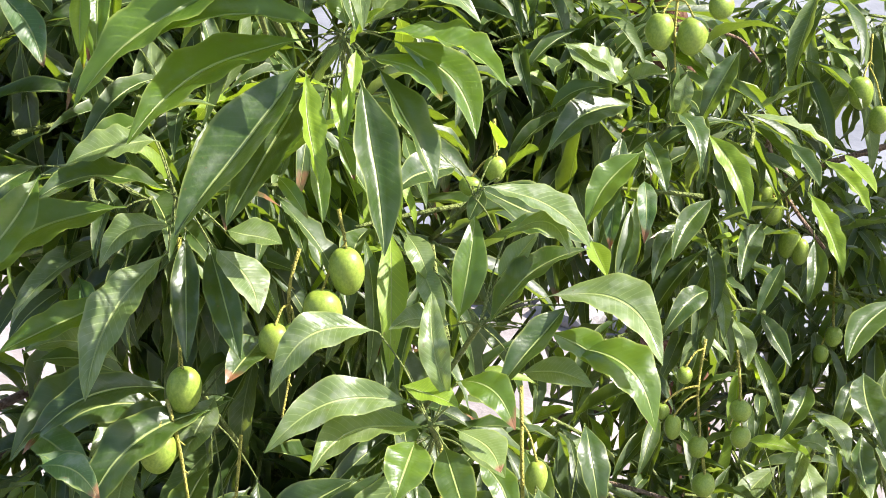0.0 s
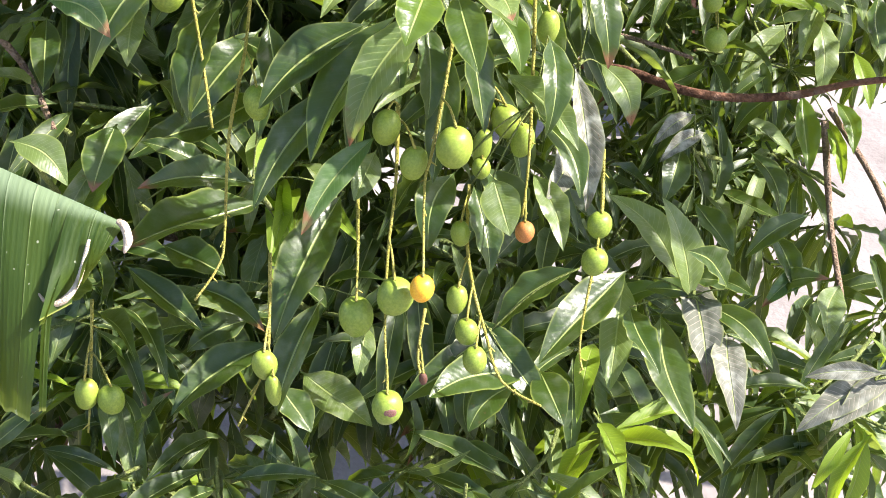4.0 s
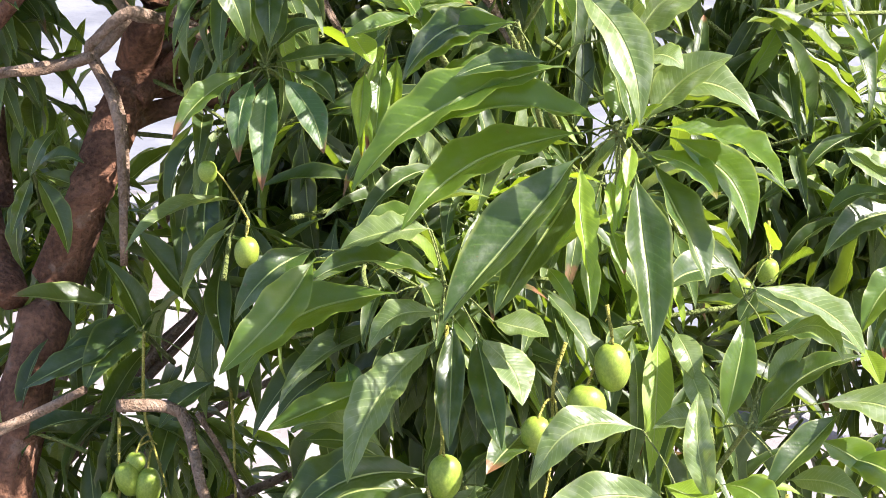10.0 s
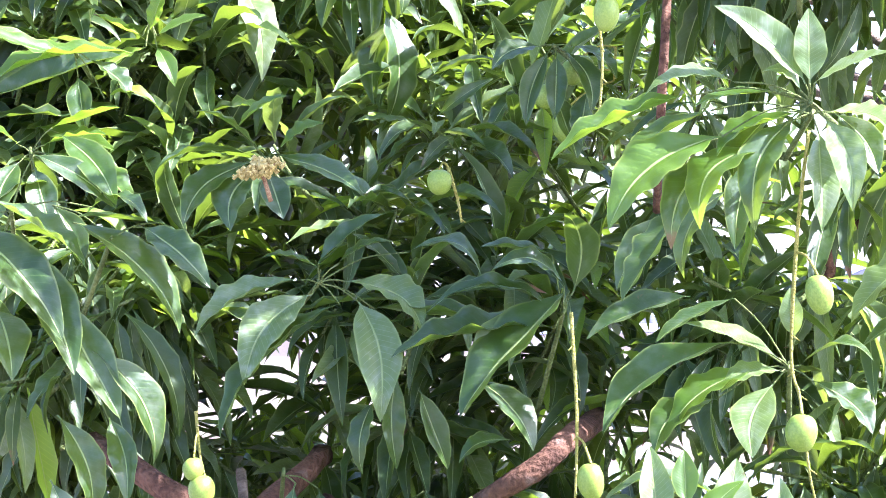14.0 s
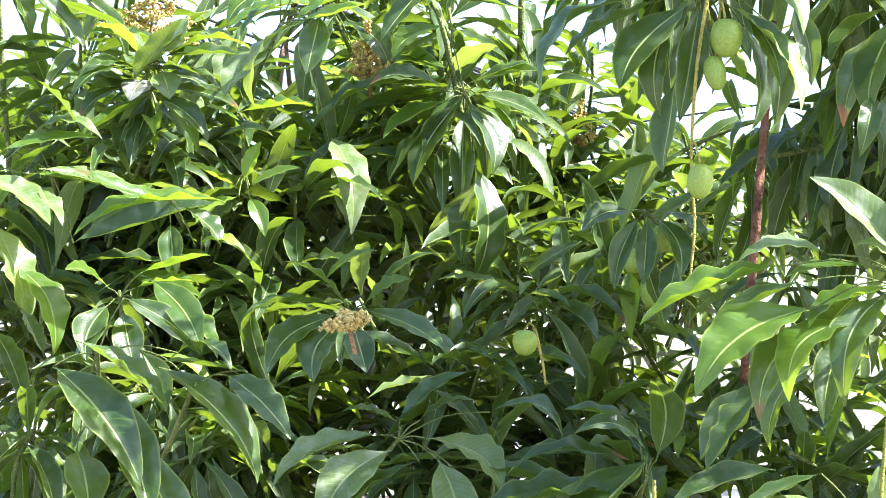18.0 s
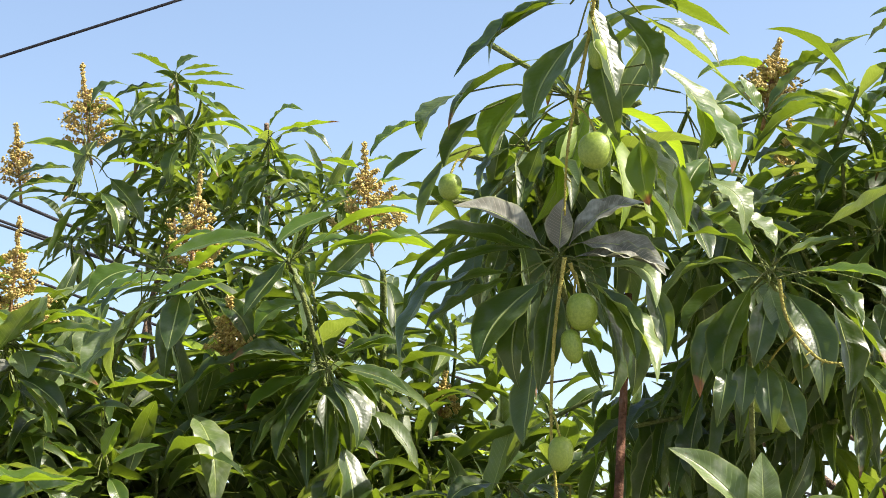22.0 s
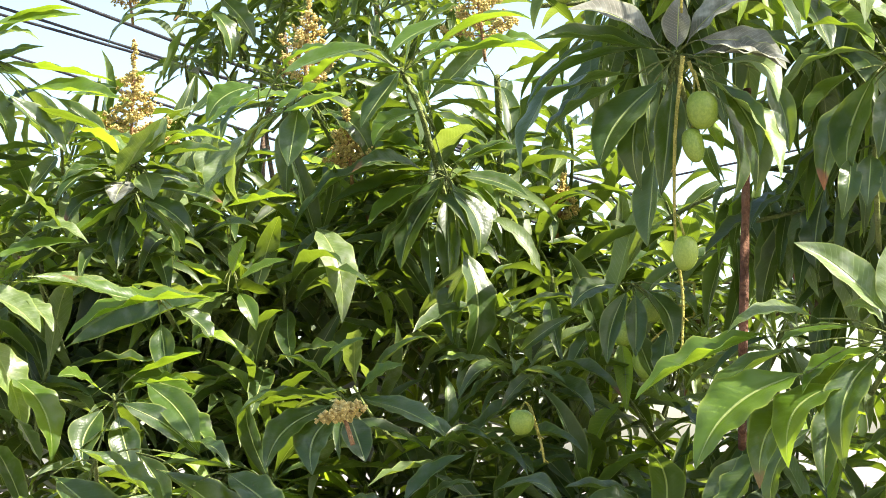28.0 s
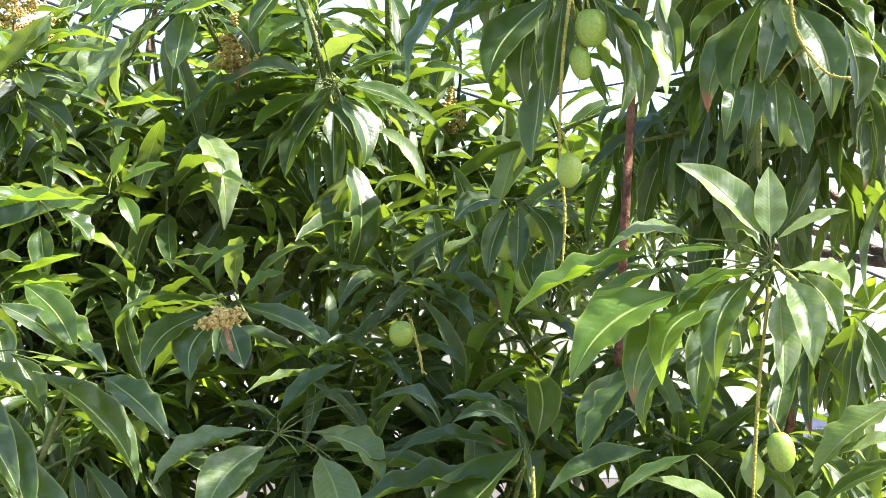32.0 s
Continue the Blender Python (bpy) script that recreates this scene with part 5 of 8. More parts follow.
fruits(neighbour_tree, ((0.969, 3.326, 4.417), (0.948, 3.345, 4.366), (0.905, 3.37, 4.315), (0.894, 3.379, 4.289)), 0.0036,
       ((0.918, 3.273, 4.535), 0.032, 0.039, "g", 12),
       ((0.884, 3.243, 4.656), 0.034, 0.051, "g", 4))
fruits(fruiting_tree, ((0.19, 3.787, 3.846), (0.185, 3.794, 3.775)), 0.0036,
       ((0.119, 3.765, 3.795), 0.053, 0.068, "g", 11),
       ((0.039, 3.77, 3.745), 0.048, 0.054, "g", -7),
       ((0.079, 3.773, 3.681), 0.060, 0.073, "g", 11))
fruits(fruiting_tree, ((-0.153, 3.404, 3.59), (-0.136, 3.406, 3.526), (-0.13, 3.407, 3.483)), 0.0036,
       ((-0.17, 3.374, 3.561), 0.049, 0.050, "g", -1))
fruits(fruiting_tree, ((1.712, 3.669, 2.404), (1.707, 3.648, 2.33)), 0.0036,
       ((1.677, 3.611, 2.282), 0.058, 0.081, "g", -6),
       ((1.714, 3.575, 2.229), 0.053, 0.068, "g", 7))

# leaf whorls in front
# widths hold a factor for blades slanted to the camera
whorl(fruiting_tree, (0.046, 2.789, 2.875),
      ((0.071, 2.841, 2.857), (-0.027, 2.826, 2.888), 0.043, "l"),
      ((0.017, 2.843, 2.858), (0.135, 2.812, 2.886), 0.053, "l"),
      ((0.037, 2.815, 2.893), (0.073, 2.761, 2.811), 0.047, "l"),
      ((0.058, 2.801, 2.855), (-0.002, 2.773, 2.945), 0.043, "l"),
      ((0.04, 2.772, 2.877), (-0.07, 2.731, 2.849), 0.038, "l"))
whorl(fruiting_tree, (0.191, 2.728, 2.86),
      ((0.198, 2.724, 2.879), (0.028, 2.728, 2.784), 0.076, "l"),
      ((0.197, 2.766, 2.82), (0.072, 2.716, 2.79), 0.054, "l"))
whorl(fruiting_tree, (-0.485, 3.294, 2.117),
      ((-0.535, 3.326, 2.158), (-0.727, 3.244, 2.208), 0.074, "n"),
      ((-0.503, 3.329, 2.096), (-0.724, 3.274, 1.996), 0.081, "n"),
      ((-0.459, 3.382, 2.124), (-0.592, 3.227, 2.017), 0.096, "n"),
      ((-0.482, 3.352, 2.066), (-0.565, 3.378, 2.235), 0.061, "n"),
      ((-0.507, 3.41, 2.292), (-0.369, 3.367, 2.118), 0.072, "n"),
      ((-0.353, 3.469, 2.397), (-0.35, 3.315, 2.213), 0.071, "n"),
      ((-0.326, 3.368, 2.241), (-0.313, 3.236, 2.1), 0.055, "n"),
      ((-0.338, 3.26, 2.023), (-0.446, 3.198, 1.946), 0.059, "n"),
      ((-0.491, 3.343, 2.097), (-0.65, 3.324, 2.06), 0.059, "n"))
whorl(fruiting_tree, (-0.713, 3.463, 2.392),
      ((-0.713, 3.496, 2.378), (-0.582, 3.482, 2.32), 0.044, "n"),
      ((-0.702, 3.423, 2.396), (-0.634, 3.359, 2.254), 0.052, "n"),
      ((-0.722, 3.5, 2.369), (-0.74, 3.45, 2.182), 0.042, "n"),
      ((-0.715, 3.46, 2.386), (-0.749, 3.382, 2.281), 0.032, "n"),
      ((-0.713, 3.459, 2.393), (-0.597, 3.39, 2.434), 0.046, "n"),
      ((-0.718, 3.447, 2.382), (-0.667, 3.488, 2.474), 0.035, "n"))
whorl(fruiting_tree, (-0.048, 3.201, 2.683),
      ((-0.08, 3.253, 2.745), (-0.027, 3.187, 2.708), 0.038, "y"),
      ((-0.006, 3.239, 2.738), (-0.036, 3.109, 2.548), 0.036, "y"),
      ((-0.037, 3.217, 2.668), (-0.047, 3.199, 2.509), 0.025, "y"))
whorl(fruiting_tree, (0.605, 2.771, 2.399),
      ((0.618, 2.854, 2.387), (0.819, 2.743, 2.307), 0.093, "n"),
      ((0.644, 2.759, 2.338), (0.777, 2.719, 2.308), 0.053, "n"),
      ((0.632, 2.818, 2.397), (0.603, 2.801, 2.345), 0.032, "n"),
      ((0.578, 2.787, 2.448), (0.451, 2.673, 2.454), 0.063, "n"),
      ((0.81, 2.746, 2.32), (0.811, 2.641, 2.299), 0.040, "y"),
      ((0.656, 2.806, 2.421), (0.698, 2.708, 2.506), 0.049, "l"),
      ((0.665, 2.861, 2.453), (0.642, 2.832, 2.515), 0.054, "l"))
whorl(fruiting_tree, (1.061, 3.136, 2.385),
      ((1.067, 3.189, 2.358), (0.914, 3.052, 2.212), 0.078, "n"),
      ((1.009, 3.196, 2.409), (0.815, 3.097, 2.356), 0.075, "n"),
      ((1.145, 3.144, 2.369), (1.206, 3.027, 2.228), 0.052, "y"),
      ((1.064, 3.139, 2.411), (1.079, 2.972, 2.358), 0.056, "n"),
      ((1.058, 3.177, 2.368), (0.966, 3.114, 2.504), 0.053, "n"),
      ((1.069, 3.131, 2.383), (1.063, 3.11, 2.525), 0.051, "n"),
      ((1.089, 3.176, 2.435), (1.119, 3.112, 2.415), 0.055, "n"),
      ((1.017, 3.222, 2.413), (0.877, 3.207, 2.534), 0.071, "p"),
      ((1.086, 3.173, 2.375), (0.959, 3.099, 2.39), 0.043, "n"),
      ((1.203, 3.149, 2.536), (1.122, 3.116, 2.396), 0.049, "n"))
whorl(fruiting_tree, (0.133, 2.692, 2.089),
      ((0.112, 2.679, 2.083), (-0.04, 2.552, 2.04), 0.068, "n"),
      ((0.183, 2.688, 2.081), (0.022, 2.572, 1.981), 0.075, "n"),
      ((0.24, 2.715, 2.183), (0.163, 2.569, 2.172), 0.060, "n"),
      ((-0.178, 2.706, 2.036), (-0.042, 2.552, 1.998), 0.066, "b"),
      ((-0.146, 2.74, 2.146), (0.011, 2.739, 2.094), 0.054, "n"))
whorl(fruiting_tree, (0.186, 2.609, 1.643),
      ((0.192, 2.562, 1.664), (-0.017, 2.519, 1.701), 0.062, "n"),
      ((0.21, 2.624, 1.577), (-0.051, 2.489, 1.592), 0.116, "n"),
      ((0.211, 2.704, 1.756), (0.111, 2.688, 1.702), 0.081, "n"),
      ((0.358, 2.656, 1.571), (0.208, 2.441, 1.401), 0.091, "n"),
      ((0.302, 2.487, 1.461), (0.206, 2.353, 1.305), 0.065, "n"),
      ((0.22, 2.796, 1.843), (0.072, 2.694, 1.713), 0.079, "n"),
      ((0.078, 2.823, 1.997), (-0.15, 2.791, 1.941), 0.079, "n"),
      ((0.184, 2.837, 2.014), (0.075, 2.77, 1.912), 0.088, "n"),
      ((0.247, 2.779, 1.809), (0.198, 2.636, 1.709), 0.052, "n"),
      ((0.016, 2.746, 1.725), (-0.099, 2.614, 1.668), 0.064, "n"))
whorl(fruiting_tree, (0.187, 2.623, 1.628),
      ((-0.116, 2.568, 1.478), (-0.193, 2.432, 1.505), 0.085, "n"))
whorl(fruiting_tree, (0.591, 2.387, 1.442),
      ((0.756, 2.427, 1.542), (0.607, 2.409, 1.423), 0.060, "n"),
      ((0.865, 2.477, 1.492), (0.667, 2.314, 1.42), 0.082, "n"),
      ((0.572, 2.43, 1.446), (0.683, 2.283, 1.339), 0.068, "n"),
      ((0.664, 2.345, 1.368), (0.459, 2.249, 1.418), 0.084, "n"),
      ((0.681, 2.389, 1.352), (0.422, 2.315, 1.347), 0.087, "n"),
      ((0.63, 2.434, 1.405), (0.486, 2.348, 1.379), 0.055, "n"),
      ((0.681, 2.349, 1.372), (0.7, 2.223, 1.353), 0.069, "n"),
      ((0.632, 2.327, 1.363), (0.542, 2.284, 1.296), 0.058, "n"))
whorl(fruiting_tree, (0.748, 2.554, 1.892),
      ((0.743, 2.57, 1.882), (0.756, 2.435, 1.662), 0.054, "g"),
      ((0.757, 2.539, 1.733), (0.677, 2.417, 1.705), 0.057, "g"),
      ((0.8, 2.613, 1.856), (0.849, 2.532, 1.772), 0.056, "p"),
      ((0.58, 2.522, 1.71), (0.619, 2.406, 1.656), 0.083, "n"),
      ((0.787, 2.629, 2.026), (0.789, 2.518, 1.902), 0.058, "n"),
      ((0.661, 2.475, 1.724), (0.694, 2.335, 1.656), 0.050, "p"),
      ((0.682, 2.625, 1.98), (0.69, 2.457, 1.955), 0.054, "n"))
whorl(fruiting_tree, (0.976, 2.419, 1.467),
      ((0.979, 2.441, 1.434), (0.928, 2.533, 1.611), 0.070, "p"),
      ((0.969, 2.475, 1.447), (0.846, 2.6, 1.574), 0.065, "p"),
      ((0.999, 2.519, 1.441), (0.977, 2.278, 1.371), 0.076, "g"),
      ((0.979, 2.479, 1.456), (1.079, 2.389, 1.483), 0.054, "n"),
      ((1.008, 2.433, 1.431), (1.101, 2.291, 1.39), 0.054, "n"),
      ((0.994, 2.451, 1.45), (0.903, 2.477, 1.444), 0.043, "n"),
      ((0.87, 2.511, 1.453), (0.809, 2.325, 1.33), 0.068, "p"),
      ((1.044, 2.395, 1.387), (1.01, 2.191, 1.339), 0.065, "g"),
      ((0.925, 2.436, 1.416), (0.931, 2.194, 1.343), 0.081, "n"),
      ((1.035, 2.408, 1.485), (0.932, 2.372, 1.611), 0.059, "n"))
whorl(fruiting_tree, (0.982, 2.431, 1.451),
      ((0.865, 2.442, 1.43), (0.881, 2.273, 1.411), 0.059, "n"))
whorl(fruiting_tree, (1.269, 2.224, 1.408),
      ((1.289, 2.225, 1.418), (1.149, 2.258, 1.395), 0.035, "g"),
      ((1.326, 2.252, 1.375), (1.132, 2.208, 1.307), 0.061, "g"),
      ((1.394, 2.244, 1.369), (1.186, 2.186, 1.324), 0.064, "g"))
whorl(fruiting_tree, (0.223, 2.567, 1.428),
      ((-0.05, 2.627, 1.452), (0.086, 2.53, 1.362), 0.055, "n"),
      ((0.072, 2.613, 1.404), (0.195, 2.481, 1.395), 0.054, "n"),
      ((0.223, 2.564, 1.295), (0.018, 2.469, 1.214), 0.075, "n"),
      ((0.02, 2.631, 1.491), (0.13, 2.545, 1.479), 0.078, "n"),
      ((0.267, 2.531, 1.246), (0.378, 2.347, 1.266), 0.081, "p"),
      ((0.219, 2.46, 1.279), (0.27, 2.378, 1.233), 0.067, "n"),
      ((0.374, 2.534, 1.417), (0.37, 2.418, 1.326), 0.044, "p"))
whorl(fruiting_tree, (0.22, 2.495, 1.191),
      ((-0.077, 2.744, 1.41), (0.043, 2.7, 1.397), 0.047, "n"),
      ((0.181, 2.642, 1.289), (0.056, 2.612, 1.244), 0.065, "n"))
whorl(fruiting_tree, (-0.015, 2.672, 1.555),
      ((0.168, 2.756, 1.667), (-0.032, 2.697, 1.64), 0.061, "n"),
      ((0.122, 2.666, 1.627), (-0.009, 2.687, 1.683), 0.045, "n"),
      ((-0.013, 2.931, 1.913), (-0.021, 2.872, 1.788), 0.039, "n"),
      ((-0.302, 2.9, 1.767), (-0.314, 2.711, 1.698), 0.061, "n"),
      ((-0.16, 2.851, 1.851), (-0.168, 2.682, 1.805), 0.054, "n"))
whorl(fruiting_tree, (0.059, 3.391, 3.304),
      ((0.074, 3.423, 3.348), (-0.138, 3.308, 3.121), 0.135, "n"),
      ((0.055, 3.439, 3.301), (-0.205, 3.399, 3.307), 0.045, "n"),
      ((0.043, 3.411, 3.276), (-0.269, 3.359, 3.23), 0.106, "n"),
      ((0.304, 3.421, 3.331), (0.103, 3.436, 3.251), 0.091, "n"),
      ((0.081, 3.433, 3.344), (0.065, 3.308, 3.497), 0.070, "n"),
      ((0.064, 3.41, 3.357), (-0.073, 3.355, 3.393), 0.060, "n"),
      ((-0.046, 3.367, 3.069), (-0.142, 3.319, 3.034), 0.045, "n"),
      ((-0.108, 3.396, 3.182), (-0.003, 3.312, 3.054), 0.091, "n"),
      ((0.041, 3.438, 3.417), (-0.095, 3.399, 3.435), 0.060, "n"))
whorl(fruiting_tree, (0.286, 3.083, 3.61),
      ((0.41, 3.102, 3.601), (0.348, 3.038, 3.426), 0.059, "n"),
      ((0.255, 3.064, 3.505), (0.152, 2.972, 3.346), 0.082, "n"),
      ((0.353, 3.133, 3.529), (0.266, 3.094, 3.377), 0.074, "n"),
      ((0.247, 3.165, 3.49), (0.152, 3.17, 3.356), 0.058, "n"))
whorl(fruiting_tree, (-0.762, 3.207, 3.469),
      ((-0.834, 3.217, 3.5), (-0.64, 3.206, 3.294), 0.123, "n"),
      ((-0.865, 3.202, 3.363), (-0.743, 3.161, 3.146), 0.080, "n"),
      ((-0.794, 3.179, 3.267), (-0.699, 3.227, 3.054), 0.081, "n"),
      ((-0.857, 3.233, 3.663), (-0.735, 3.145, 3.53), 0.062, "l"),
      ((-0.87, 3.206, 3.15), (-0.814, 3.214, 2.953), 0.064, "n"),
      ((-0.789, 3.266, 3.138), (-0.741, 3.194, 2.986), 0.052, "n"),
      ((-0.867, 3.136, 3.042), (-0.776, 3.102, 2.829), 0.068, "n"),
      ((-0.883, 3.261, 3.534), (-0.825, 3.245, 3.418), 0.050, "n"),
      ((-0.683, 3.246, 3.497), (-0.806, 3.145, 3.511), 0.064, "n"),
      ((-0.719, 3.279, 3.489), (-0.577, 3.183, 3.376), 0.070, "n"))
whorl(fruiting_tree, (0.691, 3.12, 3.37),
      ((0.724, 3.144, 3.428), (0.559, 3.145, 3.291), 0.093, "p"),
      ((0.714, 3.089, 3.323), (0.573, 3.116, 3.253), 0.071, "n"),
      ((0.721, 3.117, 3.254), (0.612, 3.009, 3.059), 0.097, "n"),
      ((0.583, 3.134, 3.328), (0.717, 3.11, 3.36), 0.063, "p"))
whorl(fruiting_tree, (-0.489, 3.425, 3.001),
      ((-0.465, 3.423, 2.986), (-0.487, 3.365, 2.756), 0.078, "n"),
      ((-0.43, 3.489, 2.965), (-0.423, 3.335, 2.773), 0.071, "n"),
      ((-0.267, 3.466, 3.193), (-0.271, 3.462, 3.004), 0.047, "n"),
      ((-0.224, 3.472, 3.158), (-0.172, 3.485, 2.999), 0.050, "n"),
      ((-0.312, 3.477, 3.137), (-0.334, 3.426, 2.999), 0.048, "n"))
whorl(fruiting_tree, (-0.248, 3.111, 2.811),
      ((-0.319, 3.142, 2.909), (-0.248, 3.095, 2.753), 0.059, "d"),
      ((-0.212, 3.198, 2.86), (-0.209, 3.118, 2.747), 0.052, "n"))
whorl(fruiting_tree, (-0.932, 3.165, 3.524),
      ((-0.964, 3.137, 3.545), (-0.792, 3.135, 3.419), 0.082, "n"),
      ((-1.021, 3.185, 3.498), (-0.831, 3.113, 3.29), 0.100, "n"),
      ((-0.89, 3.176, 3.625), (-0.739, 3.16, 3.523), 0.054, "n"),
      ((-0.956, 3.182, 3.464), (-0.813, 3.118, 3.229), 0.090, "n"),
      ((-0.983, 3.223, 3.344), (-0.924, 3.114, 3.222), 0.083, "n"),
      ((-0.796, 3.211, 3.528), (-0.676, 3.126, 3.496), 0.053, "n"))
whorl(flowering_tree, (-1.357, 3.647, 3.893),
      ((-1.37, 3.648, 3.896), (-1.27, 3.552, 4.072), 0.088, "p"),
      ((-1.349, 3.649, 3.871), (-1.369, 3.504, 3.97), 0.068, "p"),
      ((-1.336, 3.645, 3.904), (-1.176, 3.619, 3.794), 0.078, "p"),
      ((-1.254, 3.708, 3.912), (-1.011, 3.79, 3.871), 0.060, "l"),
      ((-1.311, 3.684, 3.958), (-1.116, 3.742, 3.996), 0.056, "l"),
      ((-1.295, 3.732, 3.924), (-1.197, 3.643, 3.964), 0.064, "n"),
      ((-1.337, 3.7, 3.895), (-1.378, 3.55, 3.8), 0.056, "p"),
      ((-1.326, 3.697, 3.805), (-1.259, 3.73, 3.585), 0.100, "p"),
      ((-1.292, 3.736, 3.712), (-1.175, 3.67, 3.523), 0.092, "l"),
      ((-1.217, 3.733, 3.521), (-1.243, 3.64, 3.618), 0.056, "n"))
whorl(flowering_tree, (-0.351, 4.343, 4.179),
      ((-0.389, 4.36, 4.205), (-0.468, 4.269, 4.057), 0.068, "l"),
      ((-0.369, 4.389, 4.172), (-0.309, 4.351, 3.983), 0.053, "n"),
      ((-0.372, 4.416, 4.203), (-0.253, 4.329, 4.092), 0.063, "l"),
      ((-0.383, 4.381, 4.228), (-0.532, 4.325, 4.206), 0.063, "n"),
      ((-0.34, 4.377, 4.17), (-0.361, 4.317, 3.801), 0.058, "l"),
      ((-0.407, 4.36, 4.196), (-0.304, 4.258, 4.29), 0.063, "n"))
whorl(flowering_tree, (-0.656, 4.234, 3.971),
      ((-0.684, 4.28, 4.04), (-0.645, 4.267, 3.85), 0.054, "p"),
      ((-0.612, 4.288, 3.891), (-0.682, 4.251, 3.754), 0.077, "l"),
      ((-0.573, 4.351, 3.841), (-0.649, 4.219, 3.698), 0.074, "l"))
whorl(flowering_tree, (-0.241, 4.382, 4.43),
      ((-0.273, 4.411, 4.487), (-0.125, 4.376, 4.513), 0.064, "l"),
      ((-0.227, 4.392, 4.446), (-0.04, 4.333, 4.458), 0.057, "n"),
      ((-0.214, 4.42, 4.437), (-0.014, 4.372, 4.378), 0.057, "l"),
      ((-0.256, 4.408, 4.465), (-0.325, 4.378, 4.446), 0.047, "n"))
whorl(fruiting_tree, (0.429, 3.152, 4.316),
      ((0.429, 3.178, 4.389), (0.36, 3.131, 4.248), 0.050, "l"),
      ((0.459, 3.129, 4.344), (0.391, 3.142, 4.208), 0.064, "n"),
      ((0.406, 3.179, 4.295), (0.489, 3.113, 4.178), 0.059, "y"),
      ((0.374, 3.164, 4.321), (0.41, 3.061, 4.169), 0.059, "n"),
      ((0.511, 3.198, 4.315), (0.383, 3.156, 4.233), 0.059, "n"))
whorl(neighbour_tree, (0.636, 3.761, 4.651),
      ((0.662, 3.799, 4.756), (0.481, 3.707, 4.715), 0.071, "l"),
      ((0.634, 3.815, 4.731), (0.746, 3.647, 4.728), 0.064, "l"),
      ((0.647, 3.751, 4.697), (0.507, 3.649, 4.632), 0.071, "n"),
      ((0.67, 3.766, 4.731), (0.809, 3.637, 4.775), 0.078, "n"),
      ((0.732, 3.744, 4.723), (0.861, 3.694, 4.808), 0.071, "n"),
      ((0.851, 3.718, 4.791), (0.961, 3.683, 4.828), 0.053, "n"),
      ((0.838, 3.776, 4.735), (0.731, 3.76, 4.557), 0.065, "l"),
      ((0.703, 3.782, 4.669), (0.843, 3.66, 4.654), 0.071, "n"))
whorl(neighbour_tree, (0.949, 3.328, 4.43),
      ((0.967, 3.34, 4.427), (0.829, 3.361, 4.384), 0.064, "n"),
      ((0.99, 3.363, 4.467), (0.895, 3.297, 4.275), 0.079, "n"),
      ((0.955, 3.318, 4.435), (0.826, 3.325, 4.455), 0.057, "n"),
      ((0.98, 3.381, 4.435), (1.024, 3.297, 4.523), 0.064, "n"),
      ((0.943, 3.366, 4.353), (0.817, 3.393, 4.266), 0.074, "n"),
      ((0.882, 3.392, 4.467), (0.751, 3.338, 4.3), 0.076, "n"),
      ((0.884, 3.294, 4.561), (0.76, 3.308, 4.52), 0.057, "y"),
      ((0.817, 3.466, 4.362), (0.73, 3.447, 4.327), 0.064, "n"))
whorl(flowering_tree, (-1.401, 3.863, 4.413),
      ((-1.383, 3.878, 4.45), (-1.47, 3.797, 4.517), 0.060, "l"),
      ((-1.372, 3.831, 4.457), (-1.156, 3.874, 4.544), 0.063, "l"),
      ((-1.414, 3.834, 4.472), (-1.403, 3.724, 4.509), 0.045, "l"),
      ((-1.433, 3.86, 4.386), (-1.508, 3.82, 4.319), 0.049, "n"),
      ((-1.398, 3.919, 4.372), (-1.304, 3.973, 4.301), 0.052, "n"),
      ((-1.403, 3.87, 4.435), (-1.504, 3.79, 4.45), 0.056, "n"),
      ((-1.387, 3.845, 4.395), (-1.331, 3.898, 4.233), 0.055, "n"),
      ((-1.412, 3.876, 4.389), (-1.472, 3.879, 4.231), 0.051, "n"),
      ((-1.366, 3.838, 4.419), (-1.24, 3.876, 4.466), 0.056, "n"))
whorl(flowering_tree, (-1.376, 3.807, 4.437),
      ((-1.348, 3.805, 4.503), (-1.15, 3.874, 4.533), 0.063, "l"),
      ((-1.348, 3.791, 4.453), (-1.227, 3.814, 4.46), 0.056, "p"),
      ((-1.349, 3.867, 4.433), (-1.1, 3.942, 4.39), 0.074, "l"),
      ((-1.404, 3.801, 4.408), (-1.269, 3.858, 4.391), 0.066, "l"),
      ((-1.277, 3.864, 4.366), (-1.071, 3.872, 4.335), 0.074, "l"),
      ((-1.252, 3.906, 4.376), (-1.349, 3.89, 4.312), 0.052, "n"),
      ((-1.263, 3.831, 4.32), (-1.096, 3.878, 4.257), 0.070, "n"),
      ((-1.274, 3.907, 4.341), (-1.289, 3.941, 4.217), 0.056, "p"),
      ((-1.308, 3.803, 4.346), (-1.181, 3.848, 4.201), 0.063, "n"),
      ((-1.234, 3.9, 4.355), (-1.121, 3.964, 4.197), 0.049, "n"))
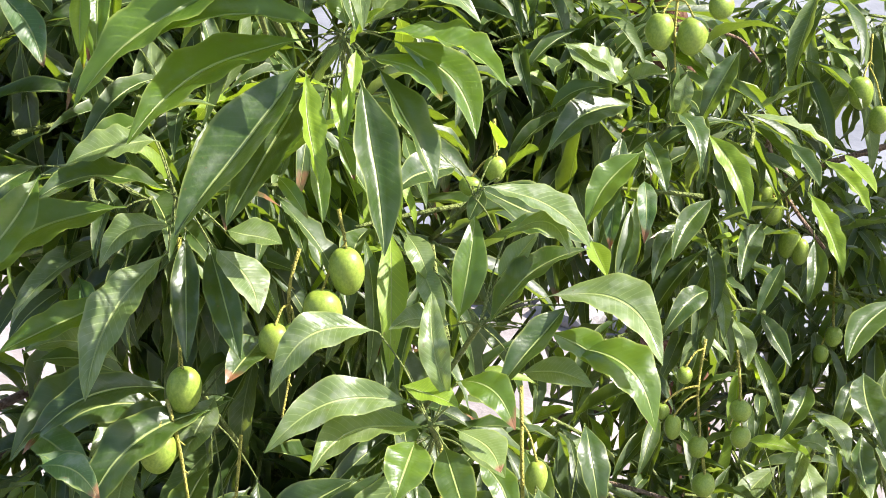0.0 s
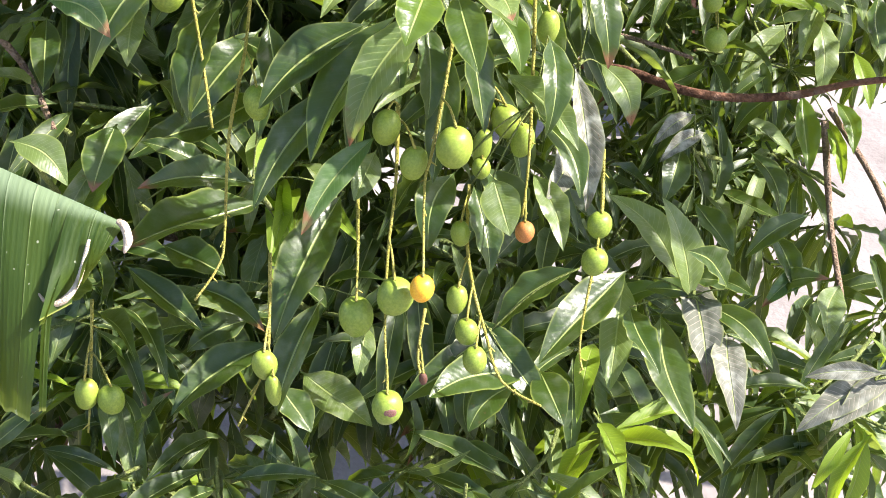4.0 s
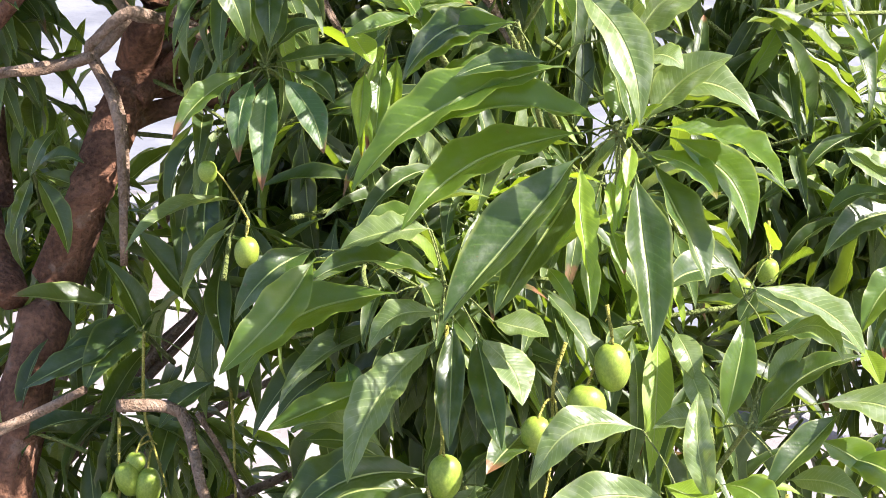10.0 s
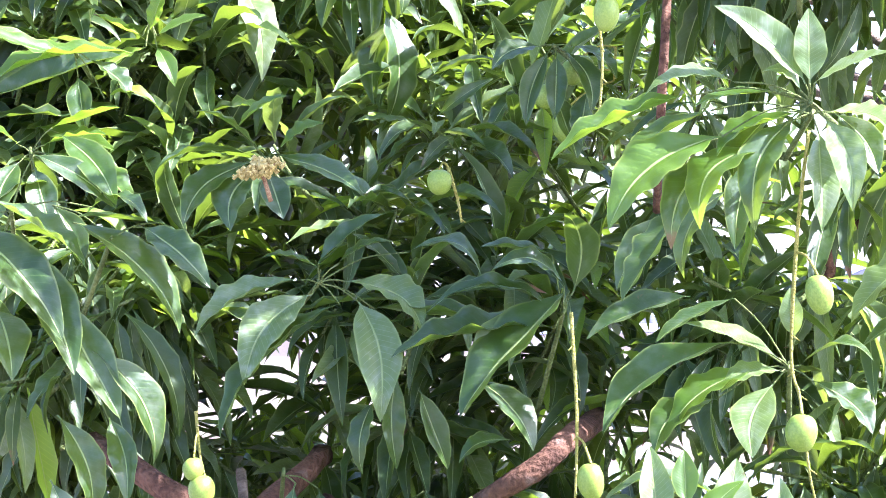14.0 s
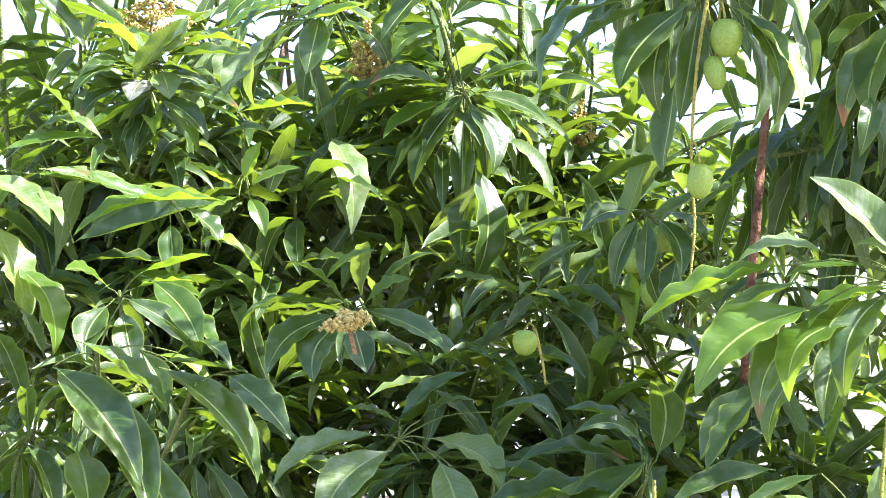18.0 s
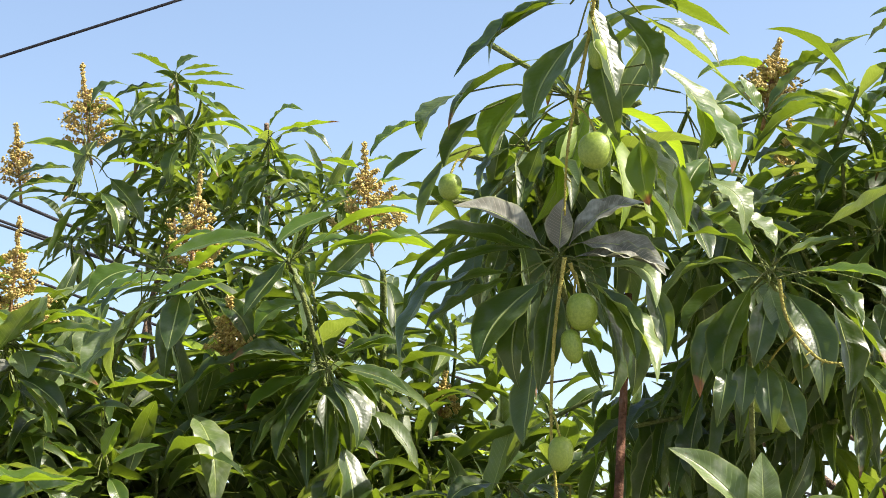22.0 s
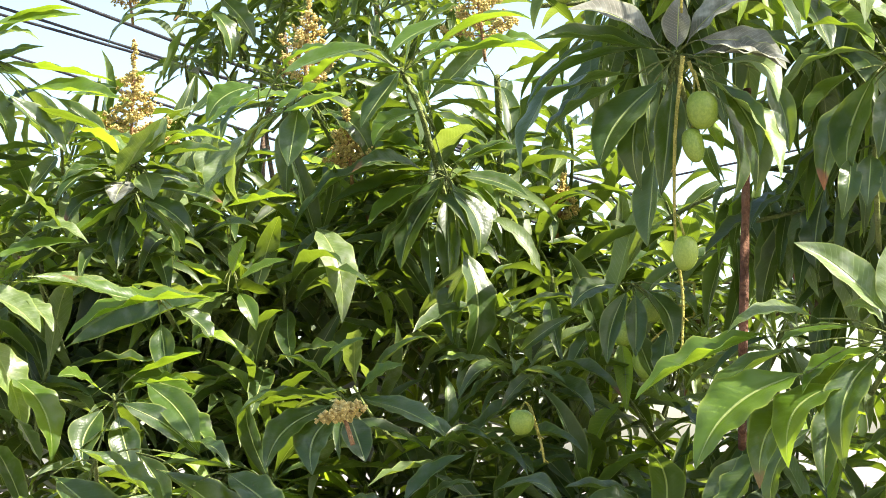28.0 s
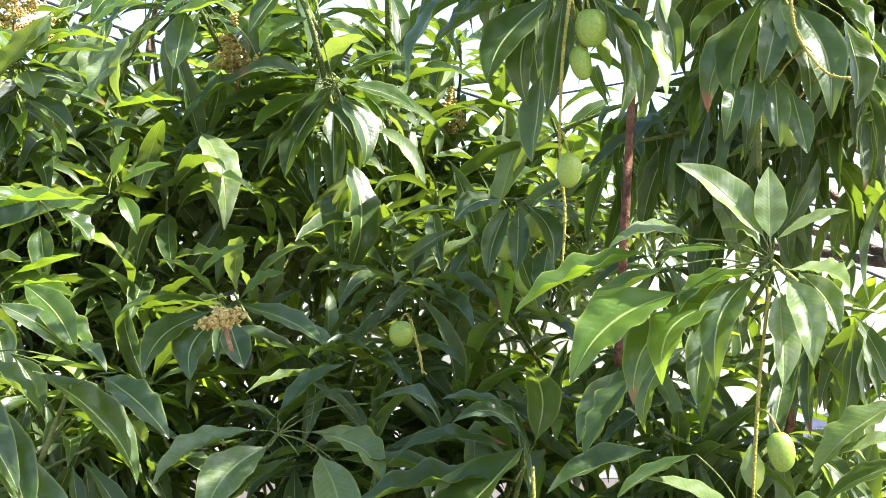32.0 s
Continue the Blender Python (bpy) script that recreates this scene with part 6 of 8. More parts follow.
whorl(flowering_tree, (-1.031, 3.862, 4.187),
      ((-1.038, 3.932, 4.182), (-1.18, 3.845, 4.246), 0.075, "l"),
      ((-1.089, 3.911, 4.154), (-0.955, 3.875, 4.246), 0.082, "l"),
      ((-1.004, 3.877, 4.158), (-1.134, 3.83, 4.173), 0.061, "n"),
      ((-1.04, 3.892, 4.169), (-0.878, 3.812, 4.123), 0.061, "n"),
      ((-1.024, 3.897, 4.187), (-0.809, 3.947, 4.209), 0.050, "l"),
      ((-1.068, 3.874, 4.156), (-1.184, 3.754, 4.081), 0.061, "n"),
      ((-1.054, 3.887, 4.133), (-1.183, 3.811, 4.04), 0.064, "n"),
      ((-1.023, 3.906, 4.136), (-0.839, 3.878, 4.084), 0.064, "n"),
      ((-1.022, 3.861, 4.103), (-0.892, 3.821, 3.999), 0.064, "n"),
      ((-1.074, 3.856, 4.139), (-0.945, 3.765, 4.262), 0.086, "p"))
whorl(flowering_tree, (-1.036, 3.882, 4.185),
      ((-1.042, 3.921, 4.13), (-1.102, 3.856, 3.975), 0.071, "n"),
      ((-1.052, 3.843, 4.138), (-1.247, 3.826, 4.145), 0.054, "n"))
whorl(flowering_tree, (-0.445, 4.084, 4.402),
      ((-0.61, 4.07, 4.471), (-0.751, 4.108, 4.413), 0.063, "l"),
      ((-0.325, 4.048, 4.516), (-0.464, 3.984, 4.422), 0.071, "l"),
      ((-0.372, 4.126, 4.463), (-0.132, 4.042, 4.496), 0.074, "l"),
      ((-0.43, 4.132, 4.428), (-0.293, 4.156, 4.467), 0.060, "l"),
      ((-0.45, 4.145, 4.421), (-0.617, 4.075, 4.38), 0.074, "l"),
      ((-0.582, 4.091, 4.384), (-0.736, 3.993, 4.296), 0.078, "l"),
      ((-0.449, 4.079, 4.407), (-0.54, 4.013, 4.261), 0.071, "n"),
      ((-0.418, 4.092, 4.379), (-0.211, 4.053, 4.34), 0.063, "n"),
      ((-0.461, 4.17, 4.406), (-0.425, 4.217, 4.246), 0.071, "n"),
      ((-0.379, 4.065, 4.421), (-0.059, 4.076, 4.404), 0.063, "l"))
whorl(flowering_tree, (-0.447, 4.105, 4.401),
      ((-0.476, 4.137, 4.429), (-0.61, 4.08, 4.443), 0.060, "n"),
      ((-0.443, 4.108, 4.413), (-0.397, 4.069, 4.539), 0.067, "n"))
whorl(flowering_tree, (-0.694, 4.156, 4.39),
      ((-0.748, 4.204, 4.361), (-0.864, 4.168, 4.125), 0.110, "p"),
      ((-0.838, 4.21, 4.29), (-0.938, 4.123, 4.131), 0.079, "p"),
      ((-0.784, 4.156, 4.403), (-0.918, 4.087, 4.301), 0.064, "l"),
      ((-0.678, 4.202, 4.359), (-0.742, 4.148, 4.127), 0.072, "n"),
      ((-0.649, 4.23, 4.348), (-0.534, 4.198, 4.193), 0.059, "n"),
      ((-0.714, 4.22, 4.402), (-0.59, 4.127, 4.461), 0.057, "l"),
      ((-0.627, 4.237, 4.255), (-0.487, 4.275, 4.179), 0.068, "n"),
      ((-0.713, 4.228, 4.377), (-0.836, 4.151, 4.36), 0.057, "l"))
whorl(flowering_tree, (-0.865, 4.871, 5.121),
      ((-0.874, 4.869, 5.137), (-0.979, 4.779, 5.166), 0.050, "n"),
      ((-0.871, 4.897, 5.155), (-0.805, 4.908, 5.2), 0.046, "n"),
      ((-0.849, 4.867, 5.145), (-0.737, 4.857, 5.152), 0.046, "n"),
      ((-0.864, 4.909, 5.142), (-0.704, 4.917, 5.145), 0.046, "n"),
      ((-0.858, 4.836, 5.1), (-0.652, 4.792, 5.059), 0.050, "n"),
      ((-0.886, 4.896, 5.12), (-1.01, 4.864, 5.075), 0.056, "n"),
      ((-0.882, 4.881, 5.098), (-1.039, 4.83, 5.044), 0.050, "n"),
      ((-0.867, 4.853, 5.097), (-0.901, 4.891, 4.944), 0.070, "n"),
      ((-0.855, 4.871, 5.086), (-0.743, 4.877, 5.025), 0.050, "l"),
      ((-0.888, 4.879, 5.063), (-0.977, 4.805, 4.972), 0.056, "n"))
whorl(flowering_tree, (-0.817, 4.826, 4.954),
      ((-0.809, 4.867, 4.983), (-0.683, 4.925, 5.01), 0.050, "n"),
      ((-0.794, 4.782, 4.941), (-0.621, 4.724, 4.896), 0.050, "l"),
      ((-0.823, 4.812, 4.958), (-0.906, 4.829, 5.017), 0.050, "n"),
      ((-0.833, 4.824, 4.945), (-0.954, 4.847, 4.931), 0.059, "n"),
      ((-0.799, 4.821, 4.924), (-0.697, 4.821, 4.886), 0.054, "n"),
      ((-0.831, 4.865, 4.932), (-0.934, 4.867, 4.856), 0.059, "n"),
      ((-0.805, 4.821, 4.91), (-0.73, 4.827, 4.813), 0.059, "l"),
      ((-0.832, 4.878, 4.942), (-0.86, 4.838, 4.782), 0.063, "n"))
whorl(flowering_tree, (-0.582, 4.77, 4.905),
      ((-0.579, 4.734, 4.919), (-0.476, 4.665, 4.956), 0.049, "l"),
      ((-0.569, 4.788, 4.932), (-0.381, 4.732, 4.942), 0.045, "l"),
      ((-0.571, 4.741, 4.896), (-0.399, 4.714, 4.845), 0.049, "n"),
      ((-0.588, 4.818, 4.911), (-0.677, 4.869, 4.872), 0.057, "n"),
      ((-0.595, 4.773, 4.881), (-0.716, 4.706, 4.809), 0.057, "l"),
      ((-0.566, 4.773, 4.881), (-0.534, 4.834, 4.796), 0.057, "n"),
      ((-0.588, 4.796, 4.838), (-0.441, 4.85, 4.834), 0.053, "l"),
      ((-0.576, 4.853, 4.859), (-0.703, 4.85, 4.783), 0.061, "n"),
      ((-0.592, 4.856, 4.854), (-0.473, 4.84, 4.752), 0.061, "n"),
      ((-0.565, 4.8, 4.818), (-0.642, 4.803, 4.692), 0.061, "n"))
whorl(flowering_tree, (-1.097, 4.793, 4.876),
      ((-1.125, 4.803, 4.996), (-1.231, 4.769, 5.02), 0.050, "n"),
      ((-1.078, 4.733, 4.999), (-0.974, 4.776, 5.067), 0.059, "n"),
      ((-1.109, 4.834, 4.879), (-1.284, 4.821, 4.918), 0.050, "l"),
      ((-1.072, 4.816, 4.874), (-0.951, 4.871, 4.924), 0.045, "n"),
      ((-1.048, 4.783, 4.848), (-0.886, 4.809, 4.82), 0.054, "l"),
      ((-1.078, 4.874, 4.945), (-1.14, 4.906, 4.811), 0.091, "p"),
      ((-1.138, 4.825, 4.843), (-1.292, 4.784, 4.804), 0.059, "n"),
      ((-1.05, 4.857, 4.827), (-0.943, 4.848, 4.681), 0.072, "n"),
      ((-1.109, 4.787, 4.783), (-1.304, 4.78, 4.76), 0.059, "n"),
      ((-1.148, 4.822, 4.759), (-1.338, 4.746, 4.669), 0.063, "n"))
whorl(flowering_tree, (-1.101, 4.814, 4.875),
      ((-1.065, 4.81, 4.773), (-1.003, 4.788, 4.604), 0.068, "n"),
      ((-1.124, 4.792, 4.735), (-1.2, 4.812, 4.575), 0.068, "n"))
whorl(flowering_tree, (-0.322, 4.824, 4.798),
      ((-0.313, 4.793, 4.836), (-0.236, 4.743, 4.834), 0.049, "l"),
      ((-0.332, 4.849, 4.838), (-0.439, 4.751, 4.836), 0.049, "l"),
      ((-0.345, 4.87, 4.794), (-0.44, 4.832, 4.763), 0.049, "l"),
      ((-0.3, 4.861, 4.792), (-0.205, 4.885, 4.816), 0.049, "l"),
      ((-0.306, 4.859, 4.742), (-0.153, 4.776, 4.722), 0.053, "n"),
      ((-0.346, 4.85, 4.756), (-0.454, 4.821, 4.699), 0.057, "n"))
whorl(flowering_tree, (-0.366, 4.177, 4.176),
      ((-0.384, 4.156, 4.177), (-0.531, 4.117, 4.179), 0.060, "n"),
      ((-0.39, 4.193, 4.172), (-0.637, 4.13, 4.106), 0.068, "n"),
      ((-0.364, 4.199, 4.176), (-0.448, 4.114, 4.013), 0.075, "n"),
      ((-0.35, 4.149, 4.15), (-0.304, 4.172, 3.95), 0.050, "n"),
      ((-0.397, 4.223, 4.174), (-0.729, 4.113, 4.024), 0.068, "n"),
      ((-0.345, 4.2, 4.144), (-0.239, 4.218, 3.988), 0.071, "n"),
      ((-0.334, 4.206, 4.17), (-0.168, 4.173, 4.103), 0.064, "n"),
      ((-0.341, 4.153, 4.189), (-0.173, 4.102, 4.207), 0.060, "n"),
      ((-0.399, 4.201, 4.225), (-0.591, 4.205, 4.23), 0.060, "l"),
      ((-0.363, 4.216, 4.133), (-0.362, 4.188, 3.872), 0.059, "n"))
whorl(flowering_tree, (-0.368, 4.198, 4.173),
      ((-0.379, 4.169, 4.14), (-0.529, 4.121, 3.948), 0.075, "n"))
whorl(flowering_tree, (-1.037, 3.864, 4.12),
      ((-1.042, 3.88, 4.136), (-1.161, 3.784, 4.098), 0.057, "n"),
      ((-1.037, 3.887, 4.137), (-0.908, 3.944, 4.104), 0.061, "n"),
      ((-1.045, 3.867, 4.108), (-1.167, 3.77, 3.996), 0.064, "l"),
      ((-1.02, 3.846, 4.105), (-0.928, 3.871, 3.979), 0.061, "l"),
      ((-1.048, 3.911, 4.106), (-1.07, 3.83, 3.952), 0.058, "n"),
      ((-1.03, 3.887, 4.085), (-0.986, 3.955, 3.938), 0.061, "n"),
      ((-1.038, 3.92, 4.13), (-1.141, 3.883, 4.19), 0.054, "l"))
whorl(flowering_tree, (-1.216, 3.733, 3.919),
      ((-1.275, 3.753, 3.996), (-1.107, 3.744, 3.992), 0.063, "p"),
      ((-1.23, 3.698, 3.921), (-0.997, 3.809, 3.859), 0.070, "p"),
      ((-1.299, 3.739, 3.899), (-1.163, 3.662, 3.797), 0.067, "p"),
      ((-1.173, 3.773, 3.769), (-0.873, 3.817, 3.863), 0.081, "n"),
      ((-1.249, 3.704, 4.116), (-1.167, 3.744, 4.015), 0.060, "n"),
      ((-1.308, 3.738, 3.953), (-1.184, 3.786, 3.974), 0.060, "p"))
whorl(flowering_tree, (-0.625, 4.118, 3.942),
      ((-0.671, 4.124, 4.052), (-0.6, 4.018, 3.812), 0.088, "p"),
      ((-0.324, 4.191, 3.964), (-0.356, 4.149, 3.758), 0.064, "n"),
      ((-0.892, 4.101, 4.303), (-0.903, 4.059, 4.12), 0.058, "p"),
      ((-0.5, 4.181, 3.876), (-0.63, 4.057, 3.897), 0.063, "n"),
      ((-0.694, 4.098, 4.012), (-0.826, 4.058, 3.957), 0.063, "l"),
      ((-0.548, 4.171, 4.134), (-0.411, 4.183, 4.171), 0.060, "l"))
whorl(flowering_tree, (-1.132, 3.935, 4.386),
      ((-1.223, 3.987, 4.378), (-1.076, 4.018, 4.354), 0.067, "l"),
      ((-1.217, 4.033, 3.944), (-1.04, 4.021, 3.881), 0.060, "l"),
      ((-1.026, 4.035, 3.895), (-1.179, 3.902, 3.791), 0.093, "p"),
      ((-1.091, 4.045, 3.731), (-0.93, 4.037, 3.763), 0.059, "l"),
      ((-1.121, 4.015, 3.725), (-0.925, 3.95, 3.663), 0.070, "l"))
whorl(neighbour_tree, (0.423, 3.424, 4.552),
      ((0.321, 3.443, 4.541), (0.377, 3.406, 4.369), 0.074, "p"),
      ((0.354, 3.353, 4.729), (0.483, 3.358, 4.622), 0.064, "n"),
      ((0.426, 3.45, 4.599), (0.52, 3.487, 4.443), 0.078, "l"),
      ((0.391, 3.438, 4.473), (0.432, 3.51, 4.342), 0.064, "y"),
      ((0.456, 3.467, 4.432), (0.509, 3.427, 4.311), 0.054, "p"),
      ((0.488, 3.485, 4.415), (0.583, 3.464, 4.343), 0.054, "n"),
      ((0.282, 3.445, 4.739), (0.356, 3.405, 4.593), 0.070, "n"),
      ((0.447, 3.461, 4.476), (0.545, 3.323, 4.466), 0.054, "n"),
      ((0.471, 3.499, 4.294), (0.548, 3.382, 4.182), 0.057, "n"))
whorl(neighbour_tree, (0.482, 3.495, 4.249),
      ((0.495, 3.507, 4.267), (0.365, 3.435, 4.168), 0.064, "n"),
      ((0.503, 3.537, 4.269), (0.41, 3.554, 4.134), 0.069, "n"),
      ((0.496, 3.517, 4.233), (0.458, 3.506, 4.048), 0.055, "n"),
      ((0.514, 3.505, 4.248), (0.541, 3.548, 4.078), 0.077, "n"),
      ((0.45, 3.582, 4.279), (0.572, 3.52, 4.29), 0.057, "p"),
      ((0.39, 3.598, 3.901), (0.534, 3.546, 3.787), 0.079, "p"),
      ((0.437, 3.588, 3.926), (0.561, 3.507, 3.873), 0.064, "n"),
      ((0.493, 3.595, 4.191), (0.572, 3.556, 4.046), 0.070, "n"))
whorl(neighbour_tree, (0.502, 3.629, 3.984),
      ((0.517, 3.7, 4.001), (0.5, 3.672, 3.899), 0.040, "g"),
      ((0.455, 3.589, 4.014), (0.422, 3.56, 3.83), 0.068, "n"),
      ((0.537, 3.628, 4.198), (0.511, 3.672, 4.013), 0.079, "n"),
      ((0.575, 3.63, 4.238), (0.597, 3.573, 4.055), 0.063, "n"))
whorl(fruiting_tree, (1.016, 3.113, 2.435),
      ((0.867, 3.231, 2.533), (0.964, 3.153, 2.469), 0.056, "p"),
      ((0.839, 3.204, 2.398), (0.954, 3.181, 2.454), 0.043, "n"),
      ((1.08, 3.098, 2.509), (1.066, 3.091, 2.423), 0.037, "p"),
      ((0.949, 3.143, 2.464), (1.023, 3.05, 2.523), 0.046, "p"),
      ((0.972, 3.149, 2.268), (0.947, 3.078, 2.156), 0.037, "b"),
      ((1.018, 3.117, 2.283), (0.993, 3.008, 2.195), 0.040, "b"),
      ((1.133, 3.036, 2.273), (1.028, 2.939, 2.188), 0.048, "n"),
      ((1.096, 3.071, 2.212), (1.004, 2.971, 2.128), 0.046, "n"),
      ((1.006, 3.085, 2.379), (1.01, 2.953, 2.323), 0.046, "n"),
      ((0.966, 3.116, 2.384), (0.917, 3.075, 2.256), 0.042, "n"))
whorl(fruiting_tree, (1.455, 3.317, 2.215),
      ((1.434, 3.284, 2.178), (1.468, 3.134, 2.045), 0.048, "y"),
      ((1.422, 3.395, 2.25), (1.452, 3.265, 2.195), 0.052, "n"),
      ((1.48, 3.346, 2.227), (1.574, 3.265, 2.126), 0.043, "y"),
      ((1.523, 3.332, 2.243), (1.565, 3.233, 2.19), 0.047, "y"),
      ((1.456, 3.274, 2.076), (1.415, 3.172, 1.968), 0.045, "n"),
      ((1.372, 3.362, 2.078), (1.279, 3.219, 2.006), 0.055, "n"),
      ((1.396, 3.272, 2.029), (1.325, 3.219, 1.925), 0.040, "n"))
whorl(fruiting_tree, (1.238, 3.222, 1.928),
      ((1.254, 3.283, 1.967), (1.251, 3.202, 1.884), 0.033, "p"),
      ((1.229, 3.264, 1.968), (1.094, 3.16, 1.911), 0.053, "n"),
      ((1.279, 3.239, 1.914), (1.269, 3.107, 1.862), 0.046, "p"),
      ((1.284, 3.105, 1.691), (1.388, 3.069, 1.674), 0.038, "y"),
      ((1.338, 3.237, 1.926), (1.38, 3.138, 1.842), 0.044, "n"),
      ((1.225, 3.279, 1.855), (1.156, 3.192, 1.761), 0.044, "n"),
      ((1.408, 3.107, 1.817), (1.311, 2.993, 1.752), 0.050, "n"),
      ((1.398, 3.059, 1.776), (1.447, 2.954, 1.711), 0.057, "p"))
whorl(fruiting_tree, (1.478, 3.187, 1.604),
      ((1.495, 3.255, 1.591), (1.427, 3.164, 1.493), 0.049, "p"),
      ((1.514, 3.165, 1.605), (1.434, 3.183, 1.63), 0.045, "p"),
      ((1.551, 3.224, 1.589), (1.572, 3.072, 1.537), 0.067, "p"),
      ((1.61, 3.269, 1.748), (1.585, 3.065, 1.665), 0.081, "n"),
      ((1.693, 3.312, 1.903), (1.525, 3.181, 1.825), 0.075, "n"),
      ((1.586, 3.189, 1.641), (1.582, 3.099, 1.531), 0.067, "n"))
whorl(fruiting_tree, (1.44, 3.239, 1.421),
      ((1.465, 3.336, 1.485), (1.324, 3.234, 1.396), 0.057, "p"),
      ((1.52, 3.355, 1.498), (1.503, 3.213, 1.356), 0.066, "p"),
      ((1.595, 3.264, 1.445), (1.606, 3.144, 1.366), 0.045, "y"),
      ((1.513, 3.171, 1.34), (1.543, 3.066, 1.221), 0.034, "y"),
      ((1.446, 3.168, 1.403), (1.425, 3.004, 1.304), 0.059, "l"),
      ((1.413, 3.327, 1.558), (1.475, 3.19, 1.583), 0.050, "y"),
      ((1.37, 3.225, 1.213), (1.422, 3.093, 1.113), 0.059, "n"),
      ((1.441, 3.268, 1.343), (1.335, 3.245, 1.249), 0.054, "n"),
      ((1.262, 3.272, 1.42), (1.118, 3.283, 1.331), 0.062, "n"),
      ((1.539, 3.188, 1.365), (1.547, 3.058, 1.308), 0.045, "l"))
whorl(fruiting_tree, (1.73, 3.394, 1.484),
      ((1.728, 3.43, 1.491), (1.789, 3.334, 1.345), 0.070, "n"),
      ((1.711, 3.47, 1.496), (1.796, 3.389, 1.506), 0.053, "p"),
      ((1.747, 3.304, 1.286), (1.738, 3.182, 1.192), 0.041, "b"),
      ((1.736, 3.542, 1.59), (1.649, 3.437, 1.477), 0.053, "n"),
      ((1.798, 3.536, 1.613), (1.738, 3.451, 1.481), 0.052, "p"),
      ((1.787, 3.17, 1.106), (1.745, 3.101, 0.969), 0.047, "b"),
      ((1.711, 3.141, 1.032), (1.683, 2.991, 1.009), 0.061, "n"))
whorl(fruiting_tree, (1.14, 2.97, 1.405),
      ((1.153, 3.03, 1.454), (1.047, 2.965, 1.425), 0.037, "g"),
      ((1.18, 3.02, 1.413), (1.063, 2.953, 1.389), 0.038, "g"),
      ((1.131, 3.02, 1.38), (1.075, 2.919, 1.31), 0.062, "n"),
      ((1.363, 2.818, 1.331), (1.219, 2.78, 1.256), 0.049, "n"),
      ((1.412, 2.798, 1.323), (1.433, 2.753, 1.34), 0.031, "y"),
      ((1.44, 2.768, 1.176), (1.366, 2.614, 1.154), 0.064, "p"),
      ((1.284, 2.765, 1.157), (1.376, 2.693, 1.258), 0.055, "n"),
      ((1.384, 2.765, 1.219), (1.241, 2.697, 1.189), 0.046, "b"),
      ((0.967, 2.862, 1.092), (1.083, 2.852, 1.135), 0.048, "l"),
      ((1.135, 2.905, 1.316), (1.185, 2.761, 1.277), 0.061, "n"))
whorl(fruiting_tree, (1.146, 2.983, 1.39),
      ((1.308, 2.866, 1.249), (1.312, 2.699, 1.212), 0.056, "n"))
whorl(fruiting_tree, (-0.064, 2.957, 2.045),
      ((0.06, 2.902, 1.972), (-0.204, 2.892, 1.878), 0.063, "n"),
      ((-0.163, 2.883, 1.906), (-0.064, 2.784, 1.831), 0.048, "b"),
      ((-0.092, 3.028, 2.151), (-0.201, 2.984, 2.067), 0.044, "n"),
      ((0.091, 3.03, 2.26), (-0.02, 3.029, 2.2), 0.049, "p"),
      ((-0.071, 2.995, 2.185), (-0.045, 2.841, 2.133), 0.049, "b"),
      ((0.129, 3.033, 2.204), (0.113, 2.875, 2.07), 0.054, "n"),
      ((0.019, 2.895, 1.886), (-0.015, 2.828, 1.804), 0.032, "p"),
      ((0.155, 2.855, 1.847), (0.068, 2.743, 1.684), 0.065, "n"),
      ((0.057, 2.969, 1.9), (-0.065, 2.833, 1.9), 0.059, "p"),
      ((-0.188, 3.041, 2.035), (-0.065, 2.979, 1.988), 0.046, "p"))
whorl(fruiting_tree, (0.348, 2.597, 2.744),
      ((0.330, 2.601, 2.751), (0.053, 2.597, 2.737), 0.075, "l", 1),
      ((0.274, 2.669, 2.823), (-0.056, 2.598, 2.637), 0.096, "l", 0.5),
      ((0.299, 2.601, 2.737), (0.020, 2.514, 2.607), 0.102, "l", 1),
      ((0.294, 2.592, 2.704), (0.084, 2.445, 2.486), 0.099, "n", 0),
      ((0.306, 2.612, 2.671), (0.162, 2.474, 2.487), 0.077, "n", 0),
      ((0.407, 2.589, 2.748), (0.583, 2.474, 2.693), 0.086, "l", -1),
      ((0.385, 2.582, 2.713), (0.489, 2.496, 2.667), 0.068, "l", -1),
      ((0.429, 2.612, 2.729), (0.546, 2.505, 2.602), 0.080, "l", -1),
      ((0.372, 2.555, 2.687), (0.385, 2.366, 2.474), 0.071, "n", 0),
      ((0.403, 2.595, 2.693), (0.477, 2.464, 2.539), 0.072, "n", 0),
      ((0.390, 2.632, 2.777), (0.565, 2.594, 2.759), 0.082, "p", -1),
      ((0.396, 2.639, 2.770), (0.499, 2.662, 2.845), 0.069, "p", 0))
